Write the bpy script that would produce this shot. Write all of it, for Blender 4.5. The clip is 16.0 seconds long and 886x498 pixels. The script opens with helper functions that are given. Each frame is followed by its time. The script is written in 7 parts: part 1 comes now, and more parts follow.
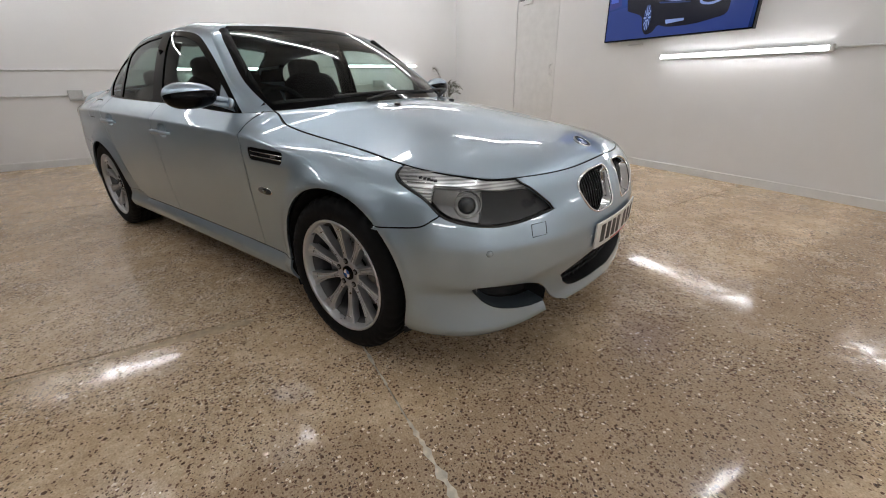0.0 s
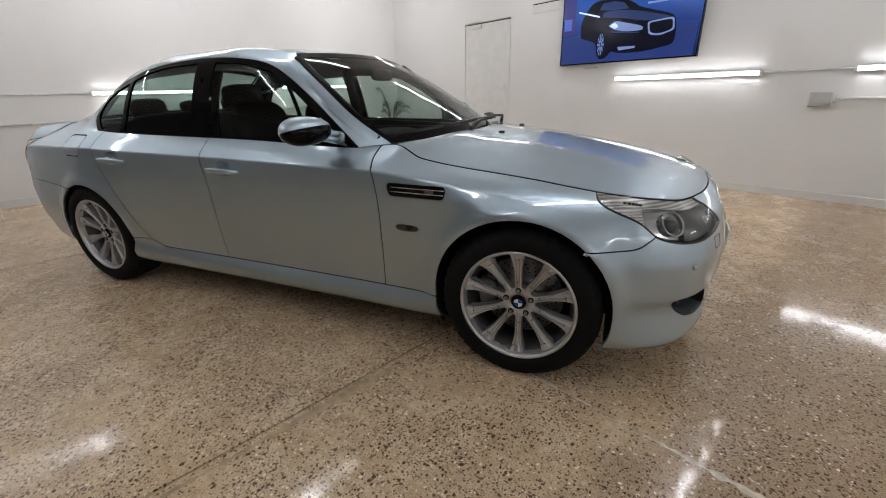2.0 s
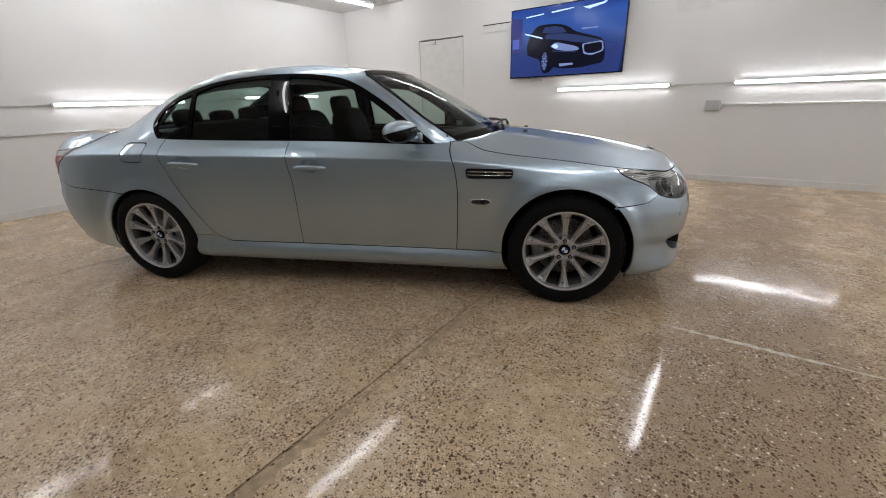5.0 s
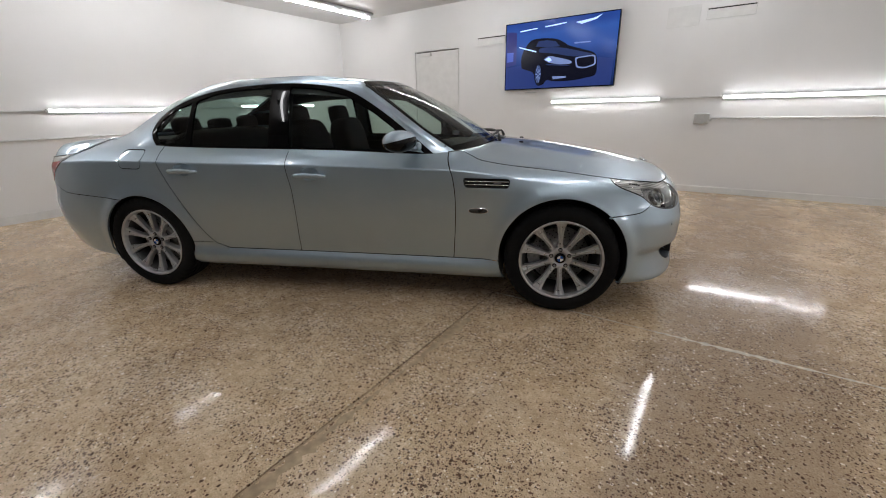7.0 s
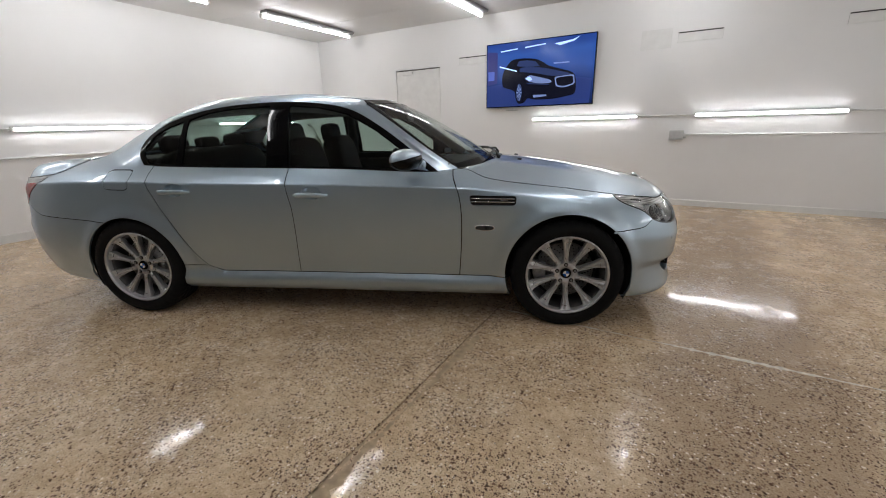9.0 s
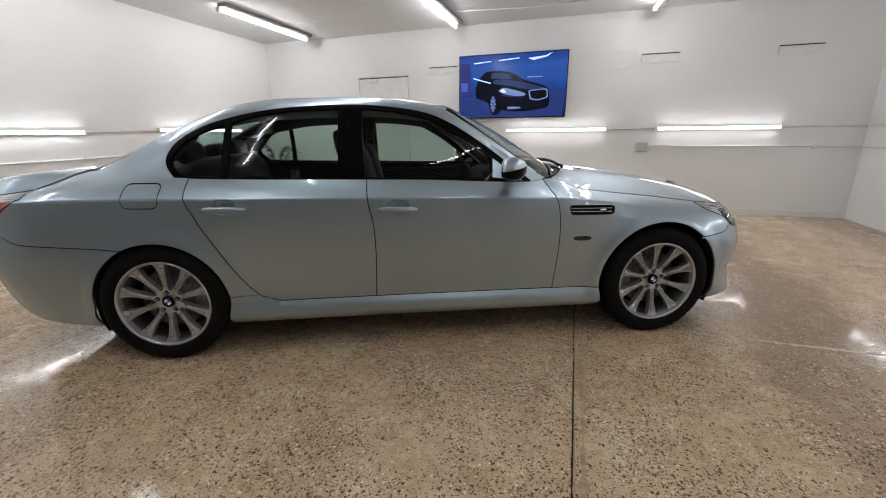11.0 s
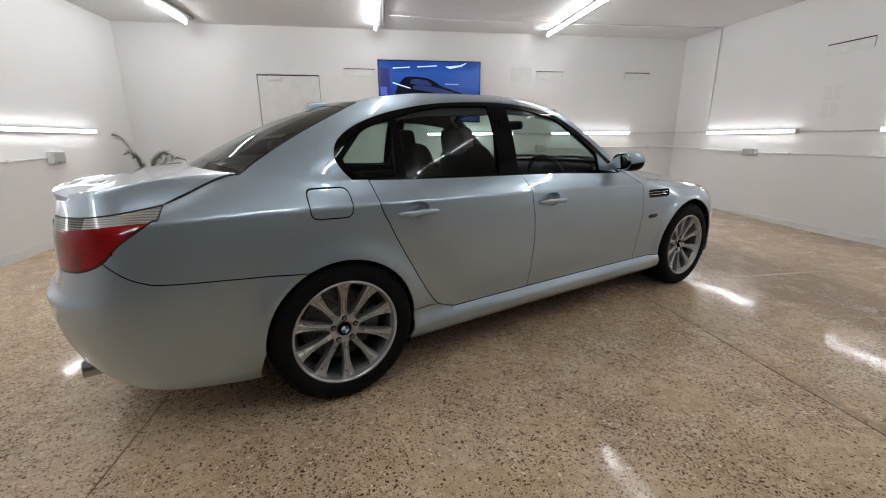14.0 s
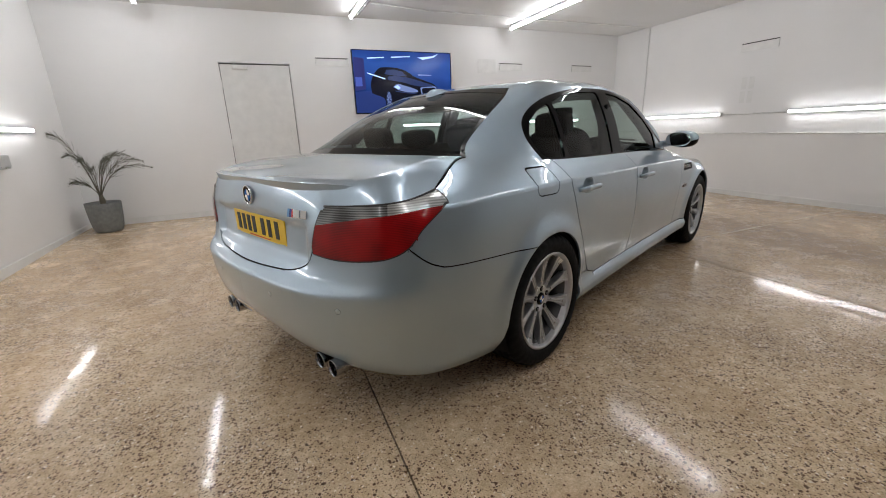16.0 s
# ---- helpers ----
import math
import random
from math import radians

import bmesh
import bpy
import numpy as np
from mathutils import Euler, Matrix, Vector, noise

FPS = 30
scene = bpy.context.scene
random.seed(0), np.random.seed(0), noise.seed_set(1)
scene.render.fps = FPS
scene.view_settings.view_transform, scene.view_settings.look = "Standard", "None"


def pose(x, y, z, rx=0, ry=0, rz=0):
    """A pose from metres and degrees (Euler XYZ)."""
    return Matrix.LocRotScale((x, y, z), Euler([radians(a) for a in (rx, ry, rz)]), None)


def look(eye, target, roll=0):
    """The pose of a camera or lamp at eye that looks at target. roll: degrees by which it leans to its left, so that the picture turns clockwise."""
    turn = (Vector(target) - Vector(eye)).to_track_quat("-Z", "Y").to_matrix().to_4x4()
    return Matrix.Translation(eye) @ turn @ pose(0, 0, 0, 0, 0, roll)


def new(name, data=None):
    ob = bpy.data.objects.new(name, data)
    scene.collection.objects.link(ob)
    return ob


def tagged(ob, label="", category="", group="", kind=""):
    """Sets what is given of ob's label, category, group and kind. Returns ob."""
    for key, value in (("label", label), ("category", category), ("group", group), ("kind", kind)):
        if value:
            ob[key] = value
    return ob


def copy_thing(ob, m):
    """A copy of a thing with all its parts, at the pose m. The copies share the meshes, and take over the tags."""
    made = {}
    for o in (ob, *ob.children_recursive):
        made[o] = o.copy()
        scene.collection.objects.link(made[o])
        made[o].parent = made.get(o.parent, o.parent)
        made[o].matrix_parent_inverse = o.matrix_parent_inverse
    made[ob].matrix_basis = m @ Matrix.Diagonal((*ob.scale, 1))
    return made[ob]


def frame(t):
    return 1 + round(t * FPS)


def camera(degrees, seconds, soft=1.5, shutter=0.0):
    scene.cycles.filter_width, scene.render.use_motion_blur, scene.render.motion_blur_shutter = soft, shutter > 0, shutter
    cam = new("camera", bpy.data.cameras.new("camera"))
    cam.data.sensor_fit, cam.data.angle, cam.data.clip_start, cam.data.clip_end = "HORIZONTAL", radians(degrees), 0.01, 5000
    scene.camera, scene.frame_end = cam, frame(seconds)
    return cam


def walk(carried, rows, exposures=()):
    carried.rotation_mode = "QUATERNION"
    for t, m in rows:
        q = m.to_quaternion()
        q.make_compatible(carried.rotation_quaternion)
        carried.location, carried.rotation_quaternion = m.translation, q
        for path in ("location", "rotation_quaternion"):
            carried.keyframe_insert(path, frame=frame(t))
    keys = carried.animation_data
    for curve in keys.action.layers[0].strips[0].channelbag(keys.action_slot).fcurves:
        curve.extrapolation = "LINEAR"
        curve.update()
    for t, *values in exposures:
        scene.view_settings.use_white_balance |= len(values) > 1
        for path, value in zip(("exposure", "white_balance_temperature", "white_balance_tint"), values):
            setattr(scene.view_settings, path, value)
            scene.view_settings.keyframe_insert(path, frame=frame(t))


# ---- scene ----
cam = camera(95.0, 16.0, soft=1.0)
PATH = [
    (0, (2.743, -1.855, 1.102), (1.601, -0.407, 0.329), -1.0),
    (0.5, (2.481, -1.965, 1.152), (1.426, -0.449, 0.385), -1.0),
    (1, (2.262, -2.107, 1.168), (1.3, -0.521, 0.42), -1.1),
    (1.5, (2.037, -2.272, 1.173), (1.184, -0.62, 0.436), -1.3),
    (2, (1.773, -2.412, 1.188), (1.024, -0.703, 0.468), -1.7),
    (2.5, (1.535, -2.6, 1.208), (0.899, -0.842, 0.498), -1.9),
    (3, (1.37, -2.808, 1.219), (0.825, -1.018, 0.514), -2.0),
    (3.5, (1.335, -2.997, 1.219), (0.853, -1.19, 0.512), -2.0),
    (4, (1.305, -3.115, 1.217), (0.878, -1.295, 0.506), -1.7),
    (4.2, (1.281, -3.164, 1.212), (0.859, -1.342, 0.503), -1.9),
    (6.5, (1.188, -3.29, 1.217), (0.823, -1.437, 0.559), -1.3),
    (7, (1.19, -3.293, 1.218), (0.826, -1.437, 0.566), -1.3),
    (7.5, (1.187, -3.295, 1.216), (0.833, -1.434, 0.577), -1.2),
    (8, (1.172, -3.297, 1.218), (0.838, -1.427, 0.593), -1.1),
    (8.5, (1.118, -3.297, 1.224), (0.826, -1.413, 0.621), -1.0),
    (8.7, (1.077, -3.304, 1.233), (0.803, -1.414, 0.639), -1.2),
    (10.8, (0.017, -3.171, 1.232), (0.155, -1.253, 0.682), -0.5),
    (11, (-0.107, -3.143, 1.228), (0.081, -1.227, 0.687), -0.6),
    (11.5, (-0.437, -3.115, 1.231), (-0.112, -1.213, 0.706), -0.6),
    (12, (-0.731, -3.072, 1.23), (-0.264, -1.198, 0.708), -0.7),
    (12.5, (-1.058, -2.966, 1.214), (-0.44, -1.138, 0.687), -0.6),
    (13, (-1.413, -2.877, 1.218), (-0.647, -1.108, 0.687), -0.4),
    (13.5, (-1.695, -2.768, 1.189), (-0.794, -1.062, 0.66), -0.4),
    (14, (-1.983, -2.6, 1.194), (-0.953, -0.966, 0.674), -0.5),
    (14.5, (-2.307, -2.471, 1.194), (-1.172, -0.91, 0.669), -0.8),
    (15, (-2.595, -2.294, 1.177), (-1.368, -0.808, 0.643), -1.3),
    (15.5, (-2.867, -2.051, 1.172), (-1.554, -0.646, 0.623), -1.7),
    (16, (-3.155, -1.841, 1.174), (-1.77, -0.511, 0.615), -2.1),
]
walk(cam, [(t, look(eye, target, roll)) for t, eye, target, roll in PATH])

# ---------------------------------------------------------------- light and exposure
world = bpy.data.worlds.new("world")
scene.world = world
world.use_nodes = True
world.node_tree.nodes["Background"].inputs["Color"].default_value = (0.9, 0.95, 1.0, 1)
world.node_tree.nodes["Background"].inputs["Strength"].default_value = 0.02
scene.view_settings.exposure = 0.65
TUBE_GLOW, CEILING_GLOW = 15.0, 27.5


# ---------------------------------------------------------------- materials
def material(name, color=(0.5, 0.5, 0.5), rough=0.5, metal=0.0, **more):
    m = bpy.data.materials.new(name)
    m.use_nodes = True
    b = m.node_tree.nodes["Principled BSDF"]
    b.inputs["Base Color"].default_value = (*color, 1)
    b.inputs["Roughness"].default_value = rough
    b.inputs["Metallic"].default_value = metal
    for key, value in more.items():
        b.inputs[key.replace("_", " ")].default_value = value
    return m


class Nodes:
    """A short hand for building a node tree."""

    def __init__(self, m):
        self.tree = m.node_tree
        self.bsdf = m.node_tree.nodes["Principled BSDF"]

    def add(self, kind, **inputs):
        n = self.tree.nodes.new(kind)
        for key, value in inputs.items():
            k = key.replace("_", " ")
            if isinstance(value, bpy.types.NodeSocket):
                self.tree.links.new(value, n.inputs[k])
            else:
                n.inputs[k].default_value = value
        return n

    def link(self, a, b):
        self.tree.links.new(a, b)

    def coords(self, kind="Object"):
        return self.tree.nodes.new("ShaderNodeTexCoord").outputs[kind]

    def ramp(self, fac, stops):
        n = self.tree.nodes.new("ShaderNodeValToRGB")
        self.link(fac, n.inputs["Fac"])
        e = n.color_ramp.elements
        while len(e) < len(stops):
            e.new(0.5)
        for el, (p, c) in zip(e, stops):
            el.position = p
            el.color = (*c, 1) if len(c) == 3 else c
        return n.outputs["Color"]

    def mix(self, fac, a, b, blend="MIX"):
        n = self.tree.nodes.new("ShaderNodeMix")
        n.data_type, n.blend_type = "RGBA", blend
        for socket, value in ((n.inputs[0], fac), (n.inputs[6], a), (n.inputs[7], b)):
            if isinstance(value, bpy.types.NodeSocket):
                self.link(value, socket)
            else:
                socket.default_value = value if not isinstance(value, tuple) or len(value) == 4 else (*value, 1)
        return n.outputs[2]

    def math(self, op, a, b=0.0):
        n = self.tree.nodes.new("ShaderNodeMath")
        n.operation = op
        for socket, value in zip(n.inputs, (a, b)):
            if isinstance(value, bpy.types.NodeSocket):
                self.link(value, socket)
            else:
                socket.default_value = value
        return n.outputs[0]

    def bump(self, height, strength=0.2, distance=0.01):
        n = self.add("ShaderNodeBump", Height=height, Strength=strength, Distance=distance)
        self.link(n.outputs[0], self.bsdf.inputs["Normal"])


def paint_material():
    """Silver-blue metallic car paint under clear coat."""
    m = material("silver_blue_paint", (0.40, 0.45, 0.49), 0.43, 0.94, Coat_Weight=1.0, Coat_Roughness=0.003, Coat_IOR=1.85)
    n = Nodes(m)
    flake = n.add("ShaderNodeTexNoise", Vector=n.coords(), Scale=420.0, Detail=2.0)
    big = n.add("ShaderNodeTexNoise", Vector=n.coords(), Scale=1.6, Detail=3.0)
    f = n.math("ADD", n.math("MULTIPLY", flake.outputs["Fac"], 0.3), n.math("MULTIPLY", big.outputs["Fac"], 0.7))
    n.link(n.ramp(f, [(0.3, (0.375, 0.475, 0.562)), (0.7, (0.43, 0.535, 0.622))]), n.bsdf.inputs["Base Color"])
    dust = n.add("ShaderNodeTexNoise", Vector=n.coords(), Scale=7.0, Detail=5.0)
    n.link(n.ramp(dust.outputs["Fac"], [(0.35, (0.41,) * 3), (0.8, (0.46,) * 3)]), n.bsdf.inputs["Roughness"])
    return m


def concrete_material():
    """Ground and polished concrete with brown paste and exposed pebbles."""
    m = material("polished_concrete", (0.2, 0.15, 0.1), 0.25)
    n = Nodes(m)
    co = n.coords()

    def noise(scale, detail, rough=0.55):
        return n.add("ShaderNodeTexNoise", Vector=co, Scale=scale, Detail=detail, Roughness=rough).outputs["Fac"]

    paste = n.ramp(noise(1.5, 9.0, 0.7), [(0.30, (0.33, 0.205, 0.105)), (0.46, (0.60, 0.43, 0.245)), (0.58, (0.75, 0.58, 0.36)), (0.72, (0.90, 0.78, 0.57))])
    paste = n.mix(n.ramp(noise(0.55, 5.0), [(0.45, (0, 0, 0)), (0.60, (0.75,) * 3)]), paste, (0.31, 0.215, 0.13))
    paste = n.mix(n.ramp(noise(0.8, 6.0, 0.65), [(0.52, (0, 0, 0)), (0.66, (0.55,) * 3)]), paste, (0.56, 0.36, 0.18))
    blotch = noise(5.5, 8.0, 0.68)
    paste = n.mix(0.52, paste, n.ramp(blotch, [(0.34, (0.27, 0.18, 0.10)), (0.5, (0.56, 0.42, 0.26)), (0.66, (0.90, 0.78, 0.58))]))
    swirl = noise(26.0, 6.0, 0.7)
    paste = n.mix(0.32, paste, n.ramp(swirl, [(0.36, (0.24, 0.17, 0.105)), (0.5, (0.56, 0.43, 0.28)), (0.62, (0.95, 0.85, 0.66))]))
    # two long darker lanes beside the east wall, with ragged borders
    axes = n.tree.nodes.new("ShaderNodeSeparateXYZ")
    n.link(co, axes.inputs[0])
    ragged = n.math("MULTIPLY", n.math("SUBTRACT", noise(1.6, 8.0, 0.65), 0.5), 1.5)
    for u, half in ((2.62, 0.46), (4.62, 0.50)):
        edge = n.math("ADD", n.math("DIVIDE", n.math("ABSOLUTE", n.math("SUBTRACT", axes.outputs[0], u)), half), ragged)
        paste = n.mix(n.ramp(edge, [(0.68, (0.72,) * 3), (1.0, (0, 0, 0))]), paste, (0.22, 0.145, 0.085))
    fine = noise(150.0, 3.0)
    paste = n.mix(0.4, paste, n.ramp(fine, [(0.3, (0.19, 0.13, 0.075)), (0.7, (0.72, 0.60, 0.43))]))
    warp = n.add("ShaderNodeTexNoise", Vector=co, Scale=70.0, Detail=3.0)
    bent = n.mix(0.012, co, warp.outputs["Color"], "ADD")
    dense = n.ramp(noise(2.2, 6.0, 0.65), [(0.38, (0.15,) * 3), (0.62, (1.0,) * 3)])
    for scale, size, chance, tones in ((88.0, 0.55, 0.27, ((0.55, 0.46, 0.35), (0.92, 0.85, 0.72))), (58.0, 0.47, 0.28, ((0.045, 0.026, 0.017), (0.26, 0.165, 0.11))),
                                       (78.0, 0.50, 0.54, ((0.016, 0.010, 0.008), (0.16, 0.085, 0.05))), (118.0, 0.57, 0.72, ((0.014, 0.010, 0.008), (0.18, 0.105, 0.065))),
                                       (165.0, 0.60, 0.46, ((0.03, 0.02, 0.016), (0.28, 0.19, 0.13)))):
        v = n.add("ShaderNodeTexVoronoi", Vector=bent, Scale=scale)
        pick_ = n.tree.nodes.new("ShaderNodeSeparateColor")
        n.link(v.outputs["Color"], pick_.inputs[0])
        r = n.math("MULTIPLY", pick_.outputs[1], size)
        hit = n.math("LESS_THAN", v.outputs["Distance"], r)
        hit = n.math("MULTIPLY", hit, n.math("LESS_THAN", pick_.outputs[0], n.math("MULTIPLY", dense, chance)))
        tone = n.mix(pick_.outputs[2], tones[0], tones[1])
        paste = n.mix(n.math("MULTIPLY", hit, 0.94), paste, tone)
    hue = n.add("ShaderNodeHueSaturation", Hue=0.494, Saturation=1.04, Value=1.18, Color=paste)
    n.link(hue.outputs["Color"], n.bsdf.inputs["Base Color"])
    wear = noise(4.5, 9.0, 0.72)
    scuff = noise(60.0, 5.0, 0.65)
    dull = n.math("ADD", n.math("MULTIPLY", wear, 0.6), n.math("MULTIPLY", scuff, 0.4))
    n.link(n.ramp(dull, [(0.39, (0.02,) * 3), (0.49, (0.08,) * 3), (0.59, (0.46,) * 3)]), n.bsdf.inputs["Roughness"])
    n.link(n.ramp(dull, [(0.38, (0.52,) * 3), (0.60, (0.24,) * 3)]), n.bsdf.inputs["Specular IOR Level"])
    n.bump(n.math("ADD", n.math("MULTIPLY", fine, 0.6), n.math("ADD", scuff, n.math("MULTIPLY", wear, 2.0))), 0.05, 0.0015)
    return m


def wall_material(name, color, scale=1.0):
    """White painted board or blockwork with roller marks and faint stains."""
    m = material(name, color, 0.5)
    n = Nodes(m)
    co = n.coords()
    stain = n.add("ShaderNodeTexNoise", Vector=co, Scale=0.8 * scale, Detail=6.0, Roughness=0.6)
    col = n.ramp(stain.outputs["Fac"], [(0.3, tuple(c * 0.95 for c in color)), (0.7, color)])
    n.link(col, n.bsdf.inputs["Base Color"])
    grain = n.add("ShaderNodeTexNoise", Vector=co, Scale=70.0, Detail=4.0)
    wave = n.add("ShaderNodeTexNoise", Vector=co, Scale=3.0, Detail=2.0)
    n.bump(n.math("ADD", grain.outputs["Fac"], n.math("MULTIPLY", wave.outputs["Fac"], 4.0)), 0.12, 0.003)
    return m


def rough_material(name, color, rough, metal=0.0, scale=30.0, spread=0.25, bump=0.1, **more):
    """A plain surface with small uneven tone, gloss and relief."""
    m = material(name, color, rough, metal, **more)
    n = Nodes(m)
    t = n.add("ShaderNodeTexNoise", Vector=n.coords(), Scale=scale, Detail=5.0)
    n.link(n.ramp(t.outputs["Fac"], [(0.25, tuple(c * (1 - spread) for c in color)), (0.75, tuple(min(1, c * (1 + spread)) for c in color))]), n.bsdf.inputs["Base Color"])
    n.link(n.ramp(t.outputs["Fac"], [(0.25, (rough * 0.8,) * 3), (0.75, (min(1, rough * 1.2),) * 3)]), n.bsdf.inputs["Roughness"])
    if bump:
        n.bump(t.outputs["Fac"], bump, 0.002)
    return m


def glow_material(name, color, strength):
    m = material(name, (0.9, 0.9, 0.9), 0.4)
    b = m.node_tree.nodes["Principled BSDF"]
    b.inputs["Emission Color"].default_value = (*color, 1)
    b.inputs["Emission Strength"].default_value = strength
    return m


def glass_material(name, tint, rough=0.0):
    """Thin tinted glass: a clear tinted view through with a mirror coat that grows at grazing angles."""
    m = bpy.data.materials.new(name)
    m.use_nodes = True
    tree = m.node_tree
    tree.nodes.clear()
    out = tree.nodes.new("ShaderNodeOutputMaterial")
    clear = tree.nodes.new("ShaderNodeBsdfTransparent")
    clear.inputs["Color"].default_value = (*tint, 1)
    gloss = tree.nodes.new("ShaderNodeBsdfGlossy")
    gloss.inputs["Roughness"].default_value = rough
    gloss.inputs["Color"].default_value = (1, 1, 1, 1)
    facing = tree.nodes.new("ShaderNodeLayerWeight")
    facing.inputs["Blend"].default_value = 0.5
    power = tree.nodes.new("ShaderNodeMath")
    power.operation = "POWER"
    power.inputs[1].default_value = 5.0
    tree.links.new(facing.outputs["Facing"], power.inputs[0])
    fresnel = tree.nodes.new("ShaderNodeMath")
    fresnel.operation = "MULTIPLY_ADD"
    fresnel.inputs[1].default_value, fresnel.inputs[2].default_value = 0.72, 0.020
    tree.links.new(power.outputs[0], fresnel.inputs[0])
    mix = tree.nodes.new("ShaderNodeMixShader")
    tree.links.new(fresnel.outputs[0], mix.inputs[0])
    tree.links.new(clear.outputs[0], mix.inputs[1])
    tree.links.new(gloss.outputs[0], mix.inputs[2])
    tree.links.new(mix.outputs[0], out.inputs["Surface"])
    return m


PAINT = paint_material()
CONCRETE = concrete_material()
WALL = wall_material("white_wall_paint", (0.80, 0.797, 0.795))
# grey of the unseen south wall, set to darken what the car reflects
GREY_WALL = wall_material("unseen_wall_grey", (0.20, 0.20, 0.205))
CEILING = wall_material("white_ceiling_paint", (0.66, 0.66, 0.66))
TRIM = rough_material("white_trim_paint", (0.74, 0.74, 0.73), 0.35, scale=8.0, spread=0.06, bump=0.03)
BATTEN = rough_material("grey_batten_paint", (0.30, 0.30, 0.30), 0.5, scale=20.0, spread=0.08, bump=0.0)
CONDUIT = rough_material("painted_conduit", (0.72, 0.72, 0.71), 0.4, scale=20.0, spread=0.08, bump=0.03)
GREY_BOX = rough_material("grey_plastic", (0.50, 0.51, 0.51), 0.45, scale=40.0, spread=0.08, bump=0.03)
STEEL = rough_material("galvanised_steel", (0.30, 0.30, 0.305), 0.45, 0.6, 40.0, 0.15, 0.05)
# dark tone for floor joints, and for shade painted into door gaps and slots
DARK_LINE = rough_material("dark_gap", (0.03, 0.028, 0.026), 0.7, scale=30.0)
FILLER = rough_material("pale_filler", (0.62, 0.56, 0.46), 0.6, scale=35.0, spread=0.4)
FILLER_TAN = rough_material("tan_filler", (0.42, 0.31, 0.19), 0.5, scale=22.0, spread=0.35)
TUBE = glow_material("lit_tube", (0.975, 0.982, 1.0), TUBE_GLOW)
CEILING_TUBE = glow_material("lit_ceiling_tube", (0.975, 0.982, 1.0), CEILING_GLOW)
BLACK_TRIM = rough_material("gloss_black_trim", (0.0025, 0.0025, 0.003), 0.012, scale=15.0, spread=0.2, bump=0.0, Specular_IOR_Level=0.14)
BLACK_PLASTIC = rough_material("black_plastic", (0.012, 0.012, 0.013), 0.5, scale=90.0, spread=0.3, bump=0.1)
# near-black for black linings, and for shade painted into holes and gaps
CAVITY = rough_material("cavity_and_shade_black", (0.006, 0.006, 0.006), 0.8, scale=20.0)
RUBBER = rough_material("tyre_rubber", (0.0075, 0.0075, 0.008), 0.7, scale=60.0, spread=0.35, bump=0.12, Specular_IOR_Level=0.12)
ALLOY = rough_material("silver_alloy", (0.54, 0.55, 0.57), 0.32, 0.75, 25.0, 0.08, 0.0)
# the rim's alloy in a darker tone, with the barrel's shade in its colour
SHADED_BARREL = rough_material("shaded_alloy_barrel", (0.085, 0.085, 0.088), 0.40, 0.7, 25.0, 0.15, 0.02)
DISC = rough_material("brake_disc", (0.34, 0.335, 0.33), 0.4, 0.7, 50.0, 0.3, 0.05)
CALIPER = rough_material("caliper_casting", (0.28, 0.28, 0.285), 0.5, 0.6, 50.0, 0.3, 0.1)
CHROME = rough_material("chrome", (0.80, 0.81, 0.82), 0.07, 1.0, 8.0, 0.05, 0.0)
GLASS = glass_material("green_tinted_glass", (0.59, 0.69, 0.655))
REAR_GLASS = glass_material("dark_rear_glass", (0.36, 0.45, 0.42))
SCREEN_GLASS = glass_material("windscreen_glass", (0.66, 0.74, 0.71))
LENS = glass_material("clear_lens", (0.93, 0.94, 0.94))
LEATHER = rough_material("dark_leather", (0.010, 0.006, 0.0055), 0.6, scale=120.0, spread=0.3, bump=0.2, Specular_IOR_Level=0.12)
CABIN = rough_material("cabin_plastic", (0.004, 0.004, 0.0042), 0.7, scale=100.0, spread=0.3, bump=0.15, Specular_IOR_Level=0.15)
SHELF = rough_material("parcel_shelf_felt", (0.03, 0.03, 0.032), 0.9, scale=150.0, spread=0.3, bump=0.2)


# ---------------------------------------------------------------- mesh helpers
def mesh_object(name, bm, mat, smooth=False):
    me = bpy.data.meshes.new(name)
    if smooth:
        for f in bm.faces:
            f.smooth = True
    bm.to_mesh(me)
    bm.free()
    for x in mat if isinstance(mat, (list, tuple)) else (mat,):
        me.materials.append(x)
    return new(name, me)


def part(name, bm, mat, parent, label="", smooth=False, m=None):
    """One mesh object under a thing or a part."""
    ob = mesh_object(name, bm, mat, smooth)
    if m is not None:
        ob.matrix_basis = m
    ob.parent = parent
    if label:
        ob["label"] = label
    return ob


def thing(name, m, label, category, group="", kind=""):
    ob = new(name)
    ob.empty_display_size = 0.1
    ob.matrix_basis = m
    return tagged(ob, label, category, group, kind)


def add_box(bm, x0, y0, z0, x1, y1, z1, bevel=0.0, segments=2):
    made = bmesh.ops.create_cube(bm, size=1.0)["verts"]
    for v in made:
        v.co = Vector(((x0 + x1) / 2 + v.co.x * (x1 - x0), (y0 + y1) / 2 + v.co.y * (y1 - y0), (z0 + z1) / 2 + v.co.z * (z1 - z0)))
    if bevel:
        edges = list({e for v in made for e in v.link_edges})
        bmesh.ops.bevel(bm, geom=edges, offset=bevel, segments=segments, affect="EDGES", profile=0.5)
    return bm


def box(x0, y0, z0, x1, y1, z1, bevel=0.0, segments=2):
    return add_box(bmesh.new(), x0, y0, z0, x1, y1, z1, bevel, segments)


